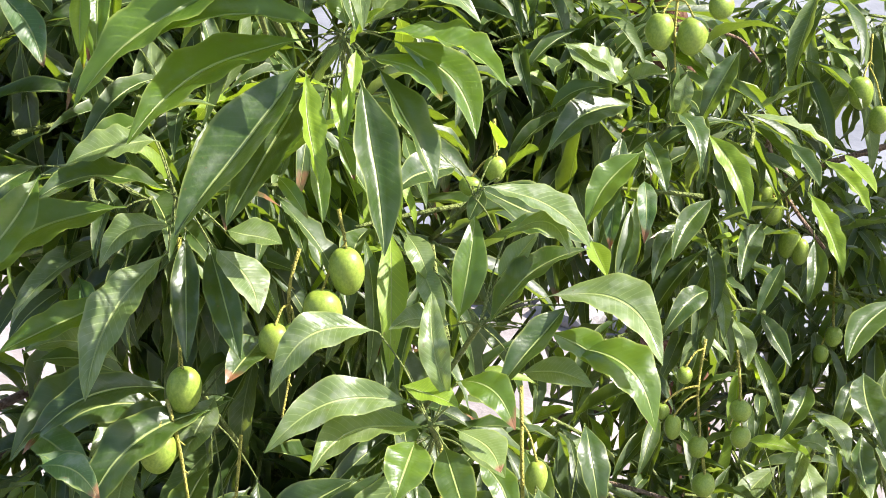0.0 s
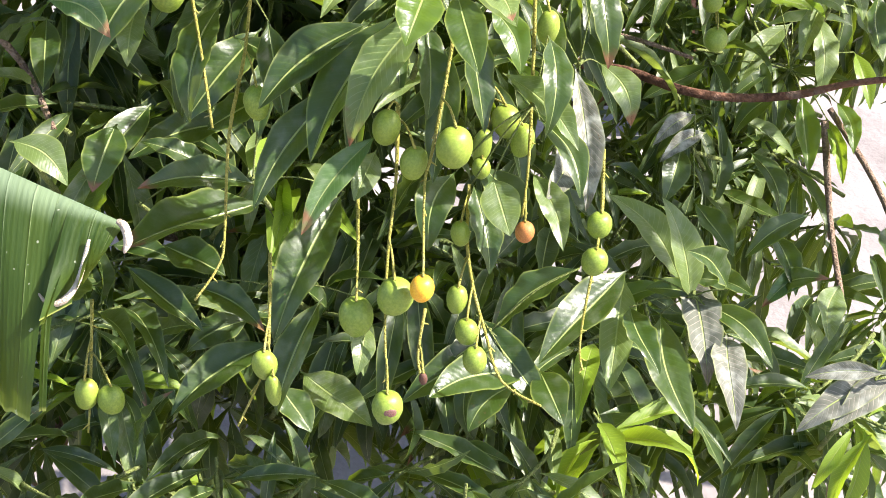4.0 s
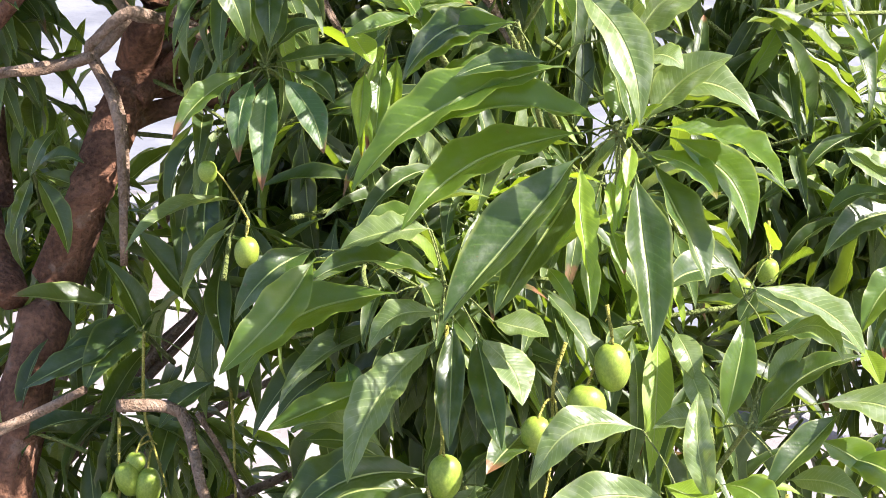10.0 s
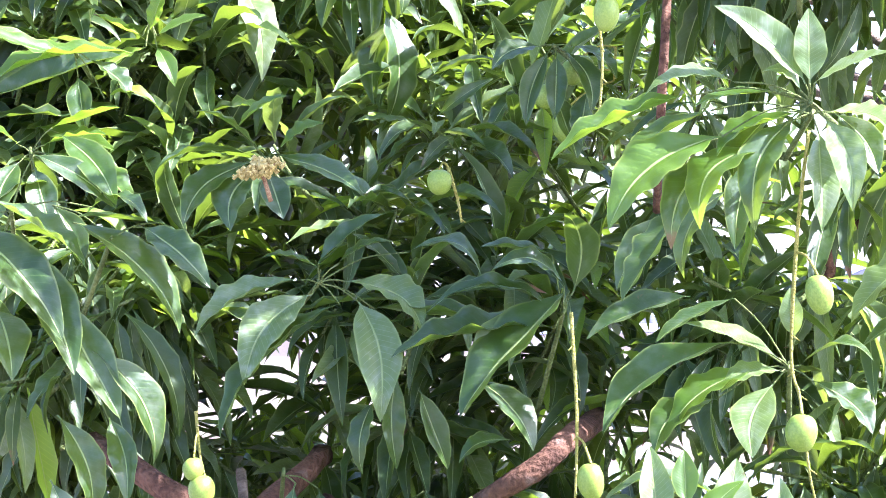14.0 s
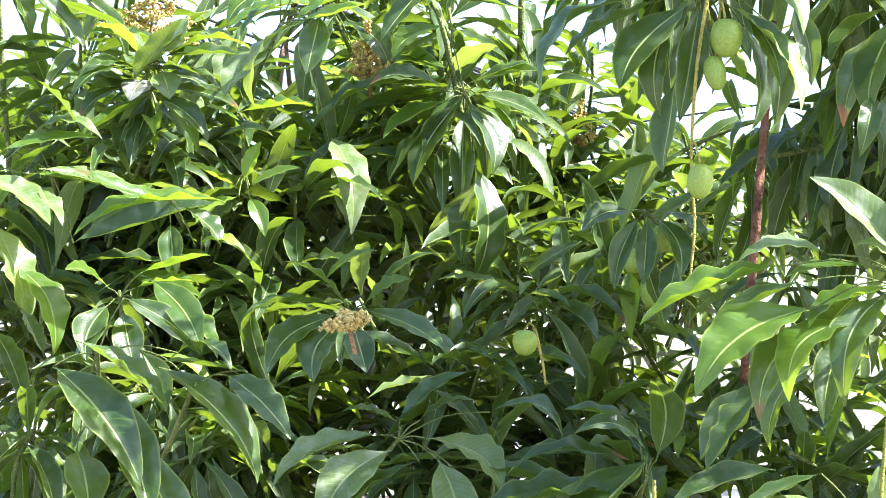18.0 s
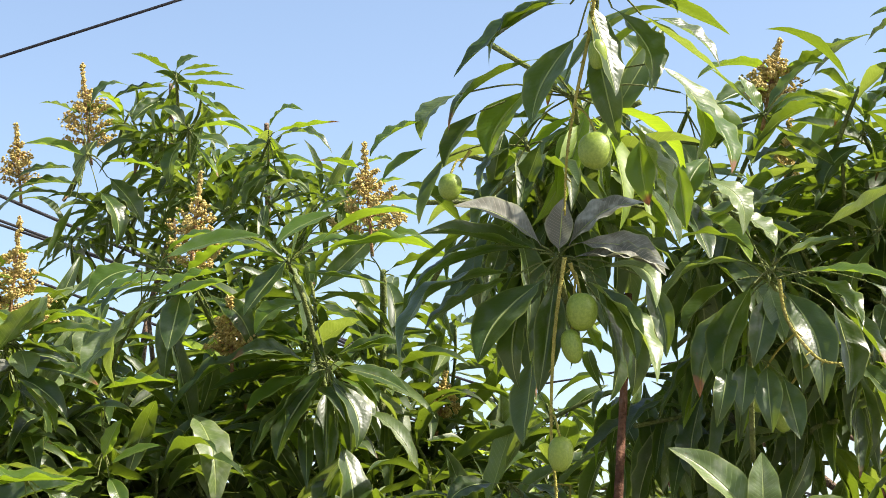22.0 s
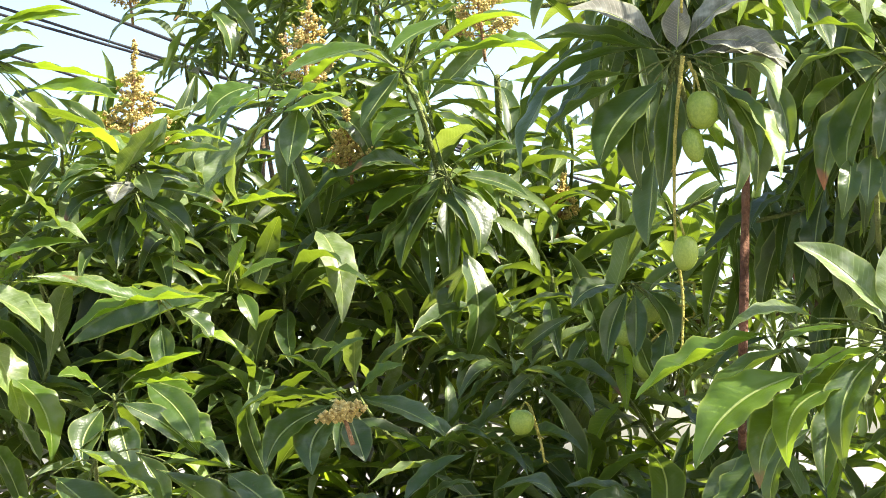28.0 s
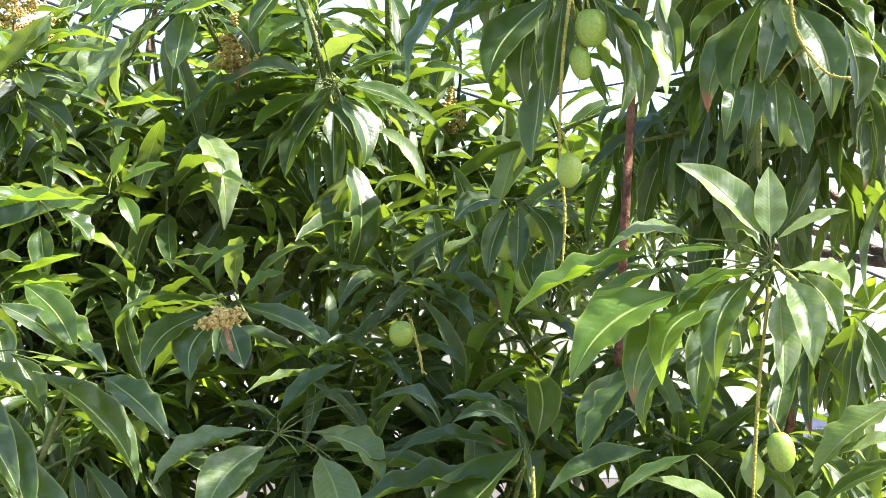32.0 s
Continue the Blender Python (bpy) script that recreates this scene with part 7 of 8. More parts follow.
whorl(fruiting_tree, (0.351, 2.575, 2.743),
      ((0.358, 2.570, 2.730), (0.408, 2.550, 2.797), 0.040, "y", 0),
      ((0.291, 2.569, 2.698), (0.302, 2.461, 2.544), 0.040, "y", 0.5),
      ((0.335, 2.557, 2.677), (0.334, 2.482, 2.612), 0.030, "y", 0),
      ((0.401, 2.518, 2.590), (0.419, 2.426, 2.499), 0.033, "y", 0),
      ((0.368, 2.569, 2.729), (0.355, 2.512, 2.678), 0.024, "y", 0),
      ((0.362, 2.567, 2.719), (0.343, 2.484, 2.622), 0.021, "y", 0),
      ((0.302, 2.552, 2.587), (0.307, 2.471, 2.487), 0.032, "l", 0),
      ((0.245, 2.541, 2.539), (0.286, 2.485, 2.489), 0.026, "l", 0),
      ((0.342, 2.551, 2.598), (0.358, 2.497, 2.545), 0.023, "l", 0),
      ((0.360, 2.608, 2.751), (0.341, 2.656, 2.844), 0.049, "l", 0))
whorl(fruiting_tree, (0.097, 2.746, 2.431),
      ((0.090, 2.748, 2.436), (-0.135, 2.715, 2.437), 0.075, "n", 0.8),
      ((0.094, 2.728, 2.385), (-0.030, 2.686, 2.332), 0.063, "p", 0.5),
      ((0.082, 2.712, 2.346), (-0.060, 2.541, 2.169), 0.079, "p", 0.5),
      ((0.113, 2.761, 2.362), (0.104, 2.617, 2.190), 0.048, "d", 0),
      ((0.151, 2.761, 2.341), (0.191, 2.622, 2.188), 0.057, "n", 0),
      ((0.156, 2.730, 2.344), (0.223, 2.634, 2.264), 0.085, "p", -0.5),
      ((0.177, 2.720, 2.377), (0.266, 2.676, 2.368), 0.078, "p", 0),
      ((0.074, 2.797, 2.510), (-0.076, 2.758, 2.488), 0.078, "p", 0),
      ((0.055, 2.836, 2.531), (-0.039, 2.807, 2.505), 0.063, "l", 0))
whorl(fruiting_tree, (0.056, 2.792, 2.409),
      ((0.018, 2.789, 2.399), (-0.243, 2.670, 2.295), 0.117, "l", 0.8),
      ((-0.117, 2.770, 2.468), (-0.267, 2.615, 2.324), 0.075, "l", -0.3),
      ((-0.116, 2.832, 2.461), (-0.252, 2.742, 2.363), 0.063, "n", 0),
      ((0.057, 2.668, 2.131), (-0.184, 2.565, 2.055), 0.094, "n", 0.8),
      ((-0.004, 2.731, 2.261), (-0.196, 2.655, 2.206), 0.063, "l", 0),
      ((0.000, 2.727, 2.135), (-0.162, 2.709, 2.176), 0.074, "p", 0),
      ((0.153, 2.670, 2.100), (0.090, 2.588, 2.027), 0.061, "p", 0))
whorl(fruiting_tree, (0.461, 2.351, 2.195),
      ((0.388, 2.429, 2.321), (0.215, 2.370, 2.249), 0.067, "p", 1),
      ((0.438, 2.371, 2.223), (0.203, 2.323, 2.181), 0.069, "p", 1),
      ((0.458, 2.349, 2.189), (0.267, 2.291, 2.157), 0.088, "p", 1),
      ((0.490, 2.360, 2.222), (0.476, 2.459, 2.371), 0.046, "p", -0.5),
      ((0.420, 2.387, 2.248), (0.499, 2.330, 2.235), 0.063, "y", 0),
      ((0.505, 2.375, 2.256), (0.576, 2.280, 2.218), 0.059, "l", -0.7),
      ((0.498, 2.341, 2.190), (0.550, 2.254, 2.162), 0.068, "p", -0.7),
      ((0.436, 2.344, 2.174), (0.387, 2.237, 2.135), 0.074, "l", 0),
      ((0.478, 2.334, 2.170), (0.489, 2.181, 2.117), 0.062, "n", 0))
whorl(fruiting_tree, (0.552, 2.450, 2.313),
      ((0.519, 2.459, 2.316), (0.556, 2.537, 2.463), 0.054, "l", 0),
      ((0.564, 2.445, 2.310), (0.729, 2.476, 2.423), 0.071, "n", -0.5),
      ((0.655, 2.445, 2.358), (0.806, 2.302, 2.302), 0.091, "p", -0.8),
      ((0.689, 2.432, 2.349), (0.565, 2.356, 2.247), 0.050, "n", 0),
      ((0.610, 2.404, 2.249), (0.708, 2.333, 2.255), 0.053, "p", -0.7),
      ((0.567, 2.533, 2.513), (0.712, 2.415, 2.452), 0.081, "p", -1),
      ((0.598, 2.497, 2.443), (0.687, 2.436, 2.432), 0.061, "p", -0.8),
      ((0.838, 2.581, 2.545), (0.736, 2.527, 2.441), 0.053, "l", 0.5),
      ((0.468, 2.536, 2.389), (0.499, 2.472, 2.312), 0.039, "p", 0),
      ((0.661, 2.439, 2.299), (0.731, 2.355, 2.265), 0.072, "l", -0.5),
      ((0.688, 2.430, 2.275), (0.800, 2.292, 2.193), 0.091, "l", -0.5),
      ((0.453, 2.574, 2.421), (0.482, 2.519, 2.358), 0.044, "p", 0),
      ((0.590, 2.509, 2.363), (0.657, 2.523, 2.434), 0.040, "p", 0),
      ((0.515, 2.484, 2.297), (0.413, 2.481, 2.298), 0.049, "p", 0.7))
whorl(fruiting_tree, (0.204, 2.746, 4.571),
      ((0.174, 2.752, 4.561), (-0.033, 2.757, 4.412), 0.068, "n", 1),
      ((0.159, 2.762, 4.537), (0.025, 2.771, 4.432), 0.054, "n", 1),
      ((0.190, 2.740, 4.590), (0.031, 2.722, 4.596), 0.050, "n", 1),
      ((0.231, 2.742, 4.577), (0.410, 2.711, 4.461), 0.060, "n", -1),
      ((0.236, 2.739, 4.583), (0.349, 2.726, 4.587), 0.052, "n", -1),
      ((0.236, 2.747, 4.563), (0.329, 2.718, 4.501), 0.052, "n", -1),
      ((0.227, 2.761, 4.529), (0.282, 2.753, 4.383), 0.068, "n", -1),
      ((0.188, 2.740, 4.536), (0.225, 2.712, 4.362), 0.068, "d", 0),
      ((0.171, 2.779, 4.488), (0.092, 2.770, 4.336), 0.086, "n", 0.5),
      ((0.277, 2.789, 4.527), (0.407, 2.781, 4.413), 0.047, "p", -0.7),
      ((0.203, 2.802, 4.479), (0.236, 2.810, 4.315), 0.053, "d", 0),
      ((0.213, 2.737, 4.593), (0.208, 2.719, 4.715), 0.048, "n", 0),
      ((0.190, 2.737, 4.598), (0.119, 2.720, 4.698), 0.057, "n", 0),
      ((0.218, 2.735, 4.597), (0.317, 2.717, 4.671), 0.057, "n", 0))
whorl(fruiting_tree, (0.166, 2.859, 4.410),
      ((0.106, 2.842, 4.470), (-0.043, 2.830, 4.344), 0.074, "n", 1),
      ((-0.024, 2.860, 4.417), (-0.089, 2.853, 4.334), 0.070, "p", 0.5),
      ((0.092, 2.857, 4.423), (0.022, 2.843, 4.301), 0.085, "l", 0.3),
      ((0.010, 2.869, 4.389), (-0.052, 2.866, 4.291), 0.061, "n", 0.5),
      ((-0.076, 2.872, 4.377), (-0.175, 2.856, 4.307), 0.056, "l", 0.7),
      ((-0.081, 2.885, 4.331), (-0.156, 2.878, 4.272), 0.045, "l", 0.5),
      ((0.299, 2.833, 4.458), (0.362, 2.826, 4.286), 0.096, "p", -0.8),
      ((0.343, 2.844, 4.409), (0.419, 2.824, 4.263), 0.100, "l", -0.6),
      ((0.257, 2.865, 4.370), (0.318, 2.851, 4.207), 0.074, "p", -0.7),
      ((0.280, 2.921, 4.351), (0.292, 2.920, 4.234), 0.052, "l", 0),
      ((0.379, 2.881, 4.268), (0.439, 2.866, 4.169), 0.061, "p", -0.5),
      ((0.342, 2.916, 4.308), (0.352, 2.913, 4.192), 0.038, "l", 0),
      ((0.245, 2.883, 4.416), (0.221, 2.902, 4.245), 0.077, "d", 0),
      ((0.068, 2.924, 4.343), (0.010, 2.928, 4.255), 0.056, "d", 0))
whorl(fruiting_tree, (0.089, 2.934, 4.345),
      ((0.069, 2.943, 4.313), (-0.001, 2.946, 4.181), 0.060, "n", 0),
      ((0.052, 2.955, 4.382), (0.029, 2.967, 4.265), 0.037, "d", 0),
      ((0.114, 2.931, 4.353), (0.067, 2.935, 4.226), 0.048, "n", 0),
      ((-0.051, 2.939, 4.329), (-0.097, 2.947, 4.213), 0.049, "d", 0),
      ((0.124, 2.916, 4.399), (0.090, 2.916, 4.370), 0.049, "l", 0),
      ((0.299, 2.941, 4.271), (0.341, 2.930, 4.169), 0.067, "n", -0.5))
whorl(fruiting_tree, (0.133, 2.862, 4.134),
      ((0.107, 2.859, 4.154), (-0.037, 2.844, 4.219), 0.060, "g", 0.8),
      ((0.106, 2.861, 4.142), (-0.095, 2.824, 4.167), 0.060, "n", 1),
      ((0.092, 2.860, 4.149), (-0.113, 2.828, 4.052), 0.067, "n", 1),
      ((0.087, 2.869, 4.109), (-0.123, 2.816, 3.942), 0.102, "n", 0.8),
      ((0.111, 2.870, 4.099), (0.001, 2.817, 3.953), 0.093, "n", 0.5),
      ((0.136, 2.860, 4.144), (0.145, 2.839, 4.229), 0.052, "g", 0),
      ((0.152, 2.857, 4.152), (0.276, 2.832, 4.218), 0.067, "g", -0.6),
      ((0.164, 2.855, 4.156), (0.305, 2.807, 4.090), 0.067, "g", -0.9),
      ((0.161, 2.861, 4.134), (0.311, 2.805, 4.099), 0.045, "g", -0.6),
      ((0.193, 2.863, 4.114), (0.289, 2.819, 4.040), 0.067, "p", -0.8),
      ((0.169, 2.867, 4.102), (0.284, 2.810, 3.915), 0.081, "p", -0.7),
      ((0.201, 2.868, 4.087), (0.255, 2.827, 3.956), 0.049, "n", -0.5))
whorl(fruiting_tree, (0.135, 2.902, 4.139),
      ((0.131, 2.908, 4.111), (0.099, 2.903, 3.913), 0.051, "d", 0),
      ((0.081, 2.917, 4.076), (0.069, 2.912, 3.924), 0.053, "d", 0),
      ((0.179, 2.918, 4.045), (0.203, 2.908, 3.982), 0.042, "y", 0),
      ((0.250, 2.909, 4.070), (0.252, 2.905, 3.909), 0.056, "d", 0),
      ((0.203, 2.912, 4.072), (0.215, 2.909, 3.901), 0.074, "d", 0),
      ((0.063, 2.909, 4.113), (-0.088, 2.886, 4.017), 0.066, "n", 0.8),
      ((0.279, 2.899, 4.106), (0.308, 2.881, 3.969), 0.040, "n", -0.5),
      ((0.093, 2.933, 3.983), (0.074, 2.924, 3.832), 0.066, "d", 0))
whorl(fruiting_tree, (0.500, 2.978, 4.135),
      ((0.480, 2.979, 4.145), (0.308, 2.969, 4.046), 0.071, "p", 1),
      ((0.477, 2.976, 4.159), (0.326, 2.973, 4.171), 0.049, "n", 0.8),
      ((0.507, 2.972, 4.155), (0.562, 2.954, 4.191), 0.063, "p", 0),
      ((0.518, 2.971, 4.154), (0.617, 2.946, 4.182), 0.057, "p", -0.7),
      ((0.584, 2.949, 4.197), (0.746, 2.893, 4.275), 0.071, "p", -0.7),
      ((0.532, 2.976, 4.120), (0.635, 2.913, 4.016), 0.066, "n", -1),
      ((0.518, 2.982, 4.100), (0.565, 2.915, 3.894), 0.068, "n", -0.5),
      ((0.496, 2.984, 4.107), (0.515, 2.948, 4.010), 0.042, "p", 0),
      ((0.471, 2.987, 4.112), (0.410, 2.966, 3.931), 0.084, "d", 0.5),
      ((0.495, 2.987, 4.091), (0.460, 2.954, 3.963), 0.051, "d", 0),
      ((0.582, 2.969, 4.107), (0.670, 2.915, 3.961), 0.079, "n", -0.7),
      ((0.550, 2.970, 4.129), (0.692, 2.906, 4.097), 0.060, "l", -0.9))
whorl(fruiting_tree, (0.504, 3.020, 4.126),
      ((0.452, 3.028, 4.129), (0.353, 3.018, 4.030), 0.061, "n", 0.8),
      ((0.465, 3.034, 4.090), (0.377, 3.022, 3.923), 0.059, "d", 0.3),
      ((0.541, 3.022, 4.085), (0.547, 2.996, 3.925), 0.062, "d", 0),
      ((0.607, 3.011, 4.082), (0.619, 2.983, 3.921), 0.074, "d", -0.3),
      ((0.664, 2.992, 4.116), (0.739, 2.947, 3.980), 0.077, "n", -0.7),
      ((0.429, 3.023, 4.168), (0.338, 3.012, 4.128), 0.056, "n", 0.8),
      ((0.441, 3.003, 4.244), (0.511, 2.977, 4.176), 0.070, "p", -0.7))
whorl(fruiting_tree, (0.453, 2.859, 3.660),
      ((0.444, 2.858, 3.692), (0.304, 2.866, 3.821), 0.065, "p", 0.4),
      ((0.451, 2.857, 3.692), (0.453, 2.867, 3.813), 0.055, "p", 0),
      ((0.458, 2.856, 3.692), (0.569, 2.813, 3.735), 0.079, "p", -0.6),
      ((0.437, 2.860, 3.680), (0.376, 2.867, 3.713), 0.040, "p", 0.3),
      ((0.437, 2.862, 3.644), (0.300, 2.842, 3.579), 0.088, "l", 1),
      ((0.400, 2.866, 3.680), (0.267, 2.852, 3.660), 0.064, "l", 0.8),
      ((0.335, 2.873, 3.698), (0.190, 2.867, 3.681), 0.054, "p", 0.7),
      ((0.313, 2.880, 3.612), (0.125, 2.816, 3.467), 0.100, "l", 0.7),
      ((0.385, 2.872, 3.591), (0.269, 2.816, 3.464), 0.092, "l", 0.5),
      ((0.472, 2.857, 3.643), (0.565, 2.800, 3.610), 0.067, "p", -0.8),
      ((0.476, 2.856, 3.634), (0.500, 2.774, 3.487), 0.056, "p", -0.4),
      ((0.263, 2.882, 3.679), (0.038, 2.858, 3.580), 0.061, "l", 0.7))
whorl(fruiting_tree, (0.459, 2.899, 3.645),
      ((0.434, 2.903, 3.637), (0.357, 2.836, 3.458), 0.065, "n", 0.3),
      ((0.399, 2.908, 3.646), (0.329, 2.880, 3.547), 0.066, "n", 0.5),
      ((0.496, 2.893, 3.645), (0.552, 2.835, 3.544), 0.056, "n", -0.6),
      ((0.301, 2.919, 3.657), (0.151, 2.894, 3.567), 0.070, "n", 0.8),
      ((0.335, 2.919, 3.575), (0.227, 2.869, 3.432), 0.072, "n", 0.5),
      ((0.469, 2.899, 3.618), (0.459, 2.821, 3.458), 0.057, "p", 0))
whorl(fruiting_tree, (0.438, 3.060, 3.221),
      ((0.420, 3.064, 3.239), (0.262, 3.086, 3.301), 0.068, "p", 0.6),
      ((0.425, 3.062, 3.216), (0.319, 3.041, 3.184), 0.060, "p", 0.7),
      ((0.411, 3.062, 3.195), (0.362, 2.973, 3.081), 0.074, "p", 0.3),
      ((0.338, 3.076, 3.267), (0.116, 3.017, 3.119), 0.105, "n", 0.8),
      ((0.386, 3.067, 3.219), (0.227, 3.021, 3.114), 0.074, "l", 0.7),
      ((0.455, 3.058, 3.225), (0.571, 3.009, 3.236), 0.077, "n", -0.8),
      ((0.476, 3.053, 3.199), (0.561, 2.978, 3.116), 0.074, "n", -0.6),
      ((0.449, 3.063, 3.273), (0.443, 3.068, 3.359), 0.040, "p", 0),
      ((0.349, 3.080, 3.342), (0.210, 3.047, 3.270), 0.077, "n", 0.7),
      ((0.314, 3.070, 3.170), (0.202, 3.009, 3.084), 0.082, "n", 0.5))
whorl(fruiting_tree, (-0.417, 3.474, 3.371),
      ((-0.452, 3.470, 3.378), (-0.648, 3.382, 3.276), 0.074, "p", 0.9),
      ((-0.430, 3.472, 3.349), (-0.551, 3.362, 3.183), 0.091, "p", 0.3),
      ((-0.376, 3.477, 3.329), (-0.596, 3.344, 3.085), 0.093, "n", 0.6),
      ((-0.340, 3.481, 3.333), (-0.292, 3.367, 3.108), 0.088, "p", -0.3),
      ((-0.364, 3.480, 3.373), (-0.210, 3.428, 3.271), 0.093, "p", -0.9),
      ((-0.412, 3.476, 3.397), (-0.524, 3.440, 3.423), 0.056, "n", 0.7),
      ((-0.416, 3.475, 3.410), (-0.289, 3.509, 3.504), 0.061, "n", -0.4),
      ((-0.378, 3.480, 3.407), (-0.267, 3.491, 3.448), 0.056, "n", -0.5),
      ((-0.241, 3.493, 3.427), (-0.097, 3.469, 3.380), 0.068, "n", -0.9),
      ((-0.310, 3.483, 3.318), (-0.056, 3.465, 3.280), 0.068, "n", -0.7),
      ((0.033, 3.497, 3.309), (-0.133, 3.399, 3.116), 0.079, "p", 0.5))
whorl(fruiting_tree, (0.637, 2.412, 1.909),
      ((0.588, 2.449, 1.947), (0.693, 2.313, 1.879), 0.058, "p", -0.7),
      ((0.565, 2.358, 1.804), (0.580, 2.263, 1.751), 0.067, "p", 0),
      ((0.645, 2.395, 1.886), (0.692, 2.267, 1.815), 0.053, "n", -0.3),
      ((0.664, 2.467, 2.005), (0.642, 2.337, 1.892), 0.055, "n", 0),
      ((0.518, 2.437, 1.760), (0.458, 2.333, 1.674), 0.064, "n", 0.3),
      ((0.549, 2.436, 1.735), (0.562, 2.307, 1.638), 0.060, "d", 0),
      ((0.383, 2.454, 1.802), (0.338, 2.385, 1.749), 0.048, "p", 0),
      ((0.350, 2.278, 1.568), (0.325, 2.202, 1.524), 0.041, "p", 0))
whorl(fruiting_tree, (0.143, 2.644, 2.069),
      ((0.081, 2.671, 2.113), (-0.165, 2.588, 2.055), 0.064, "n", 0.6),
      ((0.149, 2.651, 2.082), (-0.082, 2.501, 1.940), 0.085, "n", 0.3),
      ((-0.143, 2.580, 2.058), (-0.039, 2.498, 2.010), 0.061, "b", -0.4),
      ((0.142, 2.642, 1.984), (0.076, 2.490, 1.849), 0.067, "n", 0.2),
      ((0.002, 2.647, 1.986), (-0.021, 2.569, 1.914), 0.047, "p", 0),
      ((-0.044, 2.551, 1.814), (-0.090, 2.445, 1.751), 0.072, "n", 0),
      ((0.216, 2.615, 1.965), (0.233, 2.480, 1.849), 0.055, "d", 0),
      ((0.160, 2.630, 1.925), (0.266, 2.532, 1.858), 0.048, "n", -0.5))
whorl(fruiting_tree, (0.496, 2.499, 2.093),
      ((0.472, 2.440, 2.085), (0.322, 2.340, 1.890), 0.071, "p", 0.3),
      ((0.424, 2.512, 2.032), (0.264, 2.381, 1.834), 0.084, "n", 0.3),
      ((0.377, 2.527, 2.006), (0.186, 2.454, 1.895), 0.076, "n", 0.6),
      ((0.335, 2.497, 1.910), (0.169, 2.369, 1.754), 0.068, "n", 0.3),
      ((0.381, 2.427, 1.852), (0.244, 2.321, 1.733), 0.051, "b", 0.3),
      ((0.526, 2.495, 2.056), (0.549, 2.376, 1.878), 0.061, "n", 0),
      ((0.566, 2.494, 2.049), (0.609, 2.409, 1.967), 0.053, "l", -0.4),
      ((0.515, 2.403, 2.137), (0.573, 2.317, 2.114), 0.054, "p", -0.7),
      ((0.471, 2.534, 2.005), (0.462, 2.428, 1.873), 0.056, "d", 0),
      ((0.516, 2.528, 1.951), (0.471, 2.392, 1.771), 0.057, "d", 0))
whorl(fruiting_tree, (0.251, 2.663, 2.962),
      ((0.186, 2.676, 3.002), (0.177, 2.727, 3.136), 0.052, "p", 0),
      ((0.227, 2.681, 3.051), (0.228, 2.713, 3.131), 0.041, "l", 0),
      ((0.241, 2.671, 3.004), (0.316, 2.698, 3.085), 0.043, "l", -0.5),
      ((0.279, 2.682, 2.970), (0.310, 2.743, 3.113), 0.066, "p", 0),
      ((0.165, 2.677, 3.002), (0.062, 2.674, 3.019), 0.050, "y", 0.7),
      ((0.174, 2.675, 2.995), (0.119, 2.648, 2.943), 0.049, "p", 0.3),
      ((0.181, 2.674, 2.994), (0.231, 2.645, 2.969), 0.043, "y", -0.4),
      ((0.255, 2.661, 2.955), (0.276, 2.617, 2.904), 0.028, "y", 0))
whorl(fruiting_tree, (0.325, 2.616, 2.878),
      ((0.358, 2.611, 2.878), (0.370, 2.702, 3.089), 0.079, "p", 0),
      ((0.369, 2.609, 2.873), (0.500, 2.627, 2.960), 0.109, "p", -0.4),
      ((0.283, 2.639, 2.963), (0.382, 2.599, 2.929), 0.050, "l", -0.7),
      ((0.278, 2.638, 2.955), (0.368, 2.501, 2.778), 0.073, "p", -0.4),
      ((0.337, 2.639, 2.894), (0.361, 2.530, 2.768), 0.053, "n", 0),
      ((0.390, 2.577, 2.764), (0.514, 2.582, 2.865), 0.071, "p", -0.4),
      ((0.384, 2.602, 2.855), (0.439, 2.570, 2.846), 0.071, "p", 0),
      ((0.243, 2.645, 2.835), (0.101, 2.629, 2.815), 0.052, "n", 0.6))
whorl(fruiting_tree, (0.209, 2.776, 2.854),
      ((0.207, 2.778, 2.858), (0.022, 2.716, 2.785), 0.070, "n", 0.7),
      ((0.236, 2.763, 2.808), (0.105, 2.735, 2.786), 0.059, "n", 0.6),
      ((-0.062, 2.783, 2.850), (-0.025, 2.742, 2.805), 0.056, "y", 0),
      ((-0.017, 2.871, 2.787), (-0.026, 2.800, 2.642), 0.035, "l", 0),
      ((0.016, 2.871, 2.787), (0.002, 2.809, 2.669), 0.033, "y", 0))
whorl(fruiting_tree, (0.042, 2.799, 2.875),
      ((0.037, 2.798, 2.869), (-0.027, 2.831, 2.930), 0.043, "p", 0),
      ((0.048, 2.800, 2.878), (0.138, 2.780, 2.896), 0.066, "p", -0.5),
      ((0.026, 2.801, 2.885), (-0.015, 2.804, 2.895), 0.043, "p", 0),
      ((0.074, 2.795, 2.862), (0.100, 2.755, 2.825), 0.040, "p", 0),
      ((0.046, 2.797, 2.866), (-0.017, 2.761, 2.842), 0.046, "n", 0.5))
whorl(fruiting_tree, (-0.193, 2.395, 1.880),
      ((-0.209, 2.401, 1.890), (-0.123, 2.338, 1.843), 0.057, "p", -0.5),
      ((-0.138, 2.517, 2.072), (-0.043, 2.463, 2.033), 0.053, "b", -0.4))
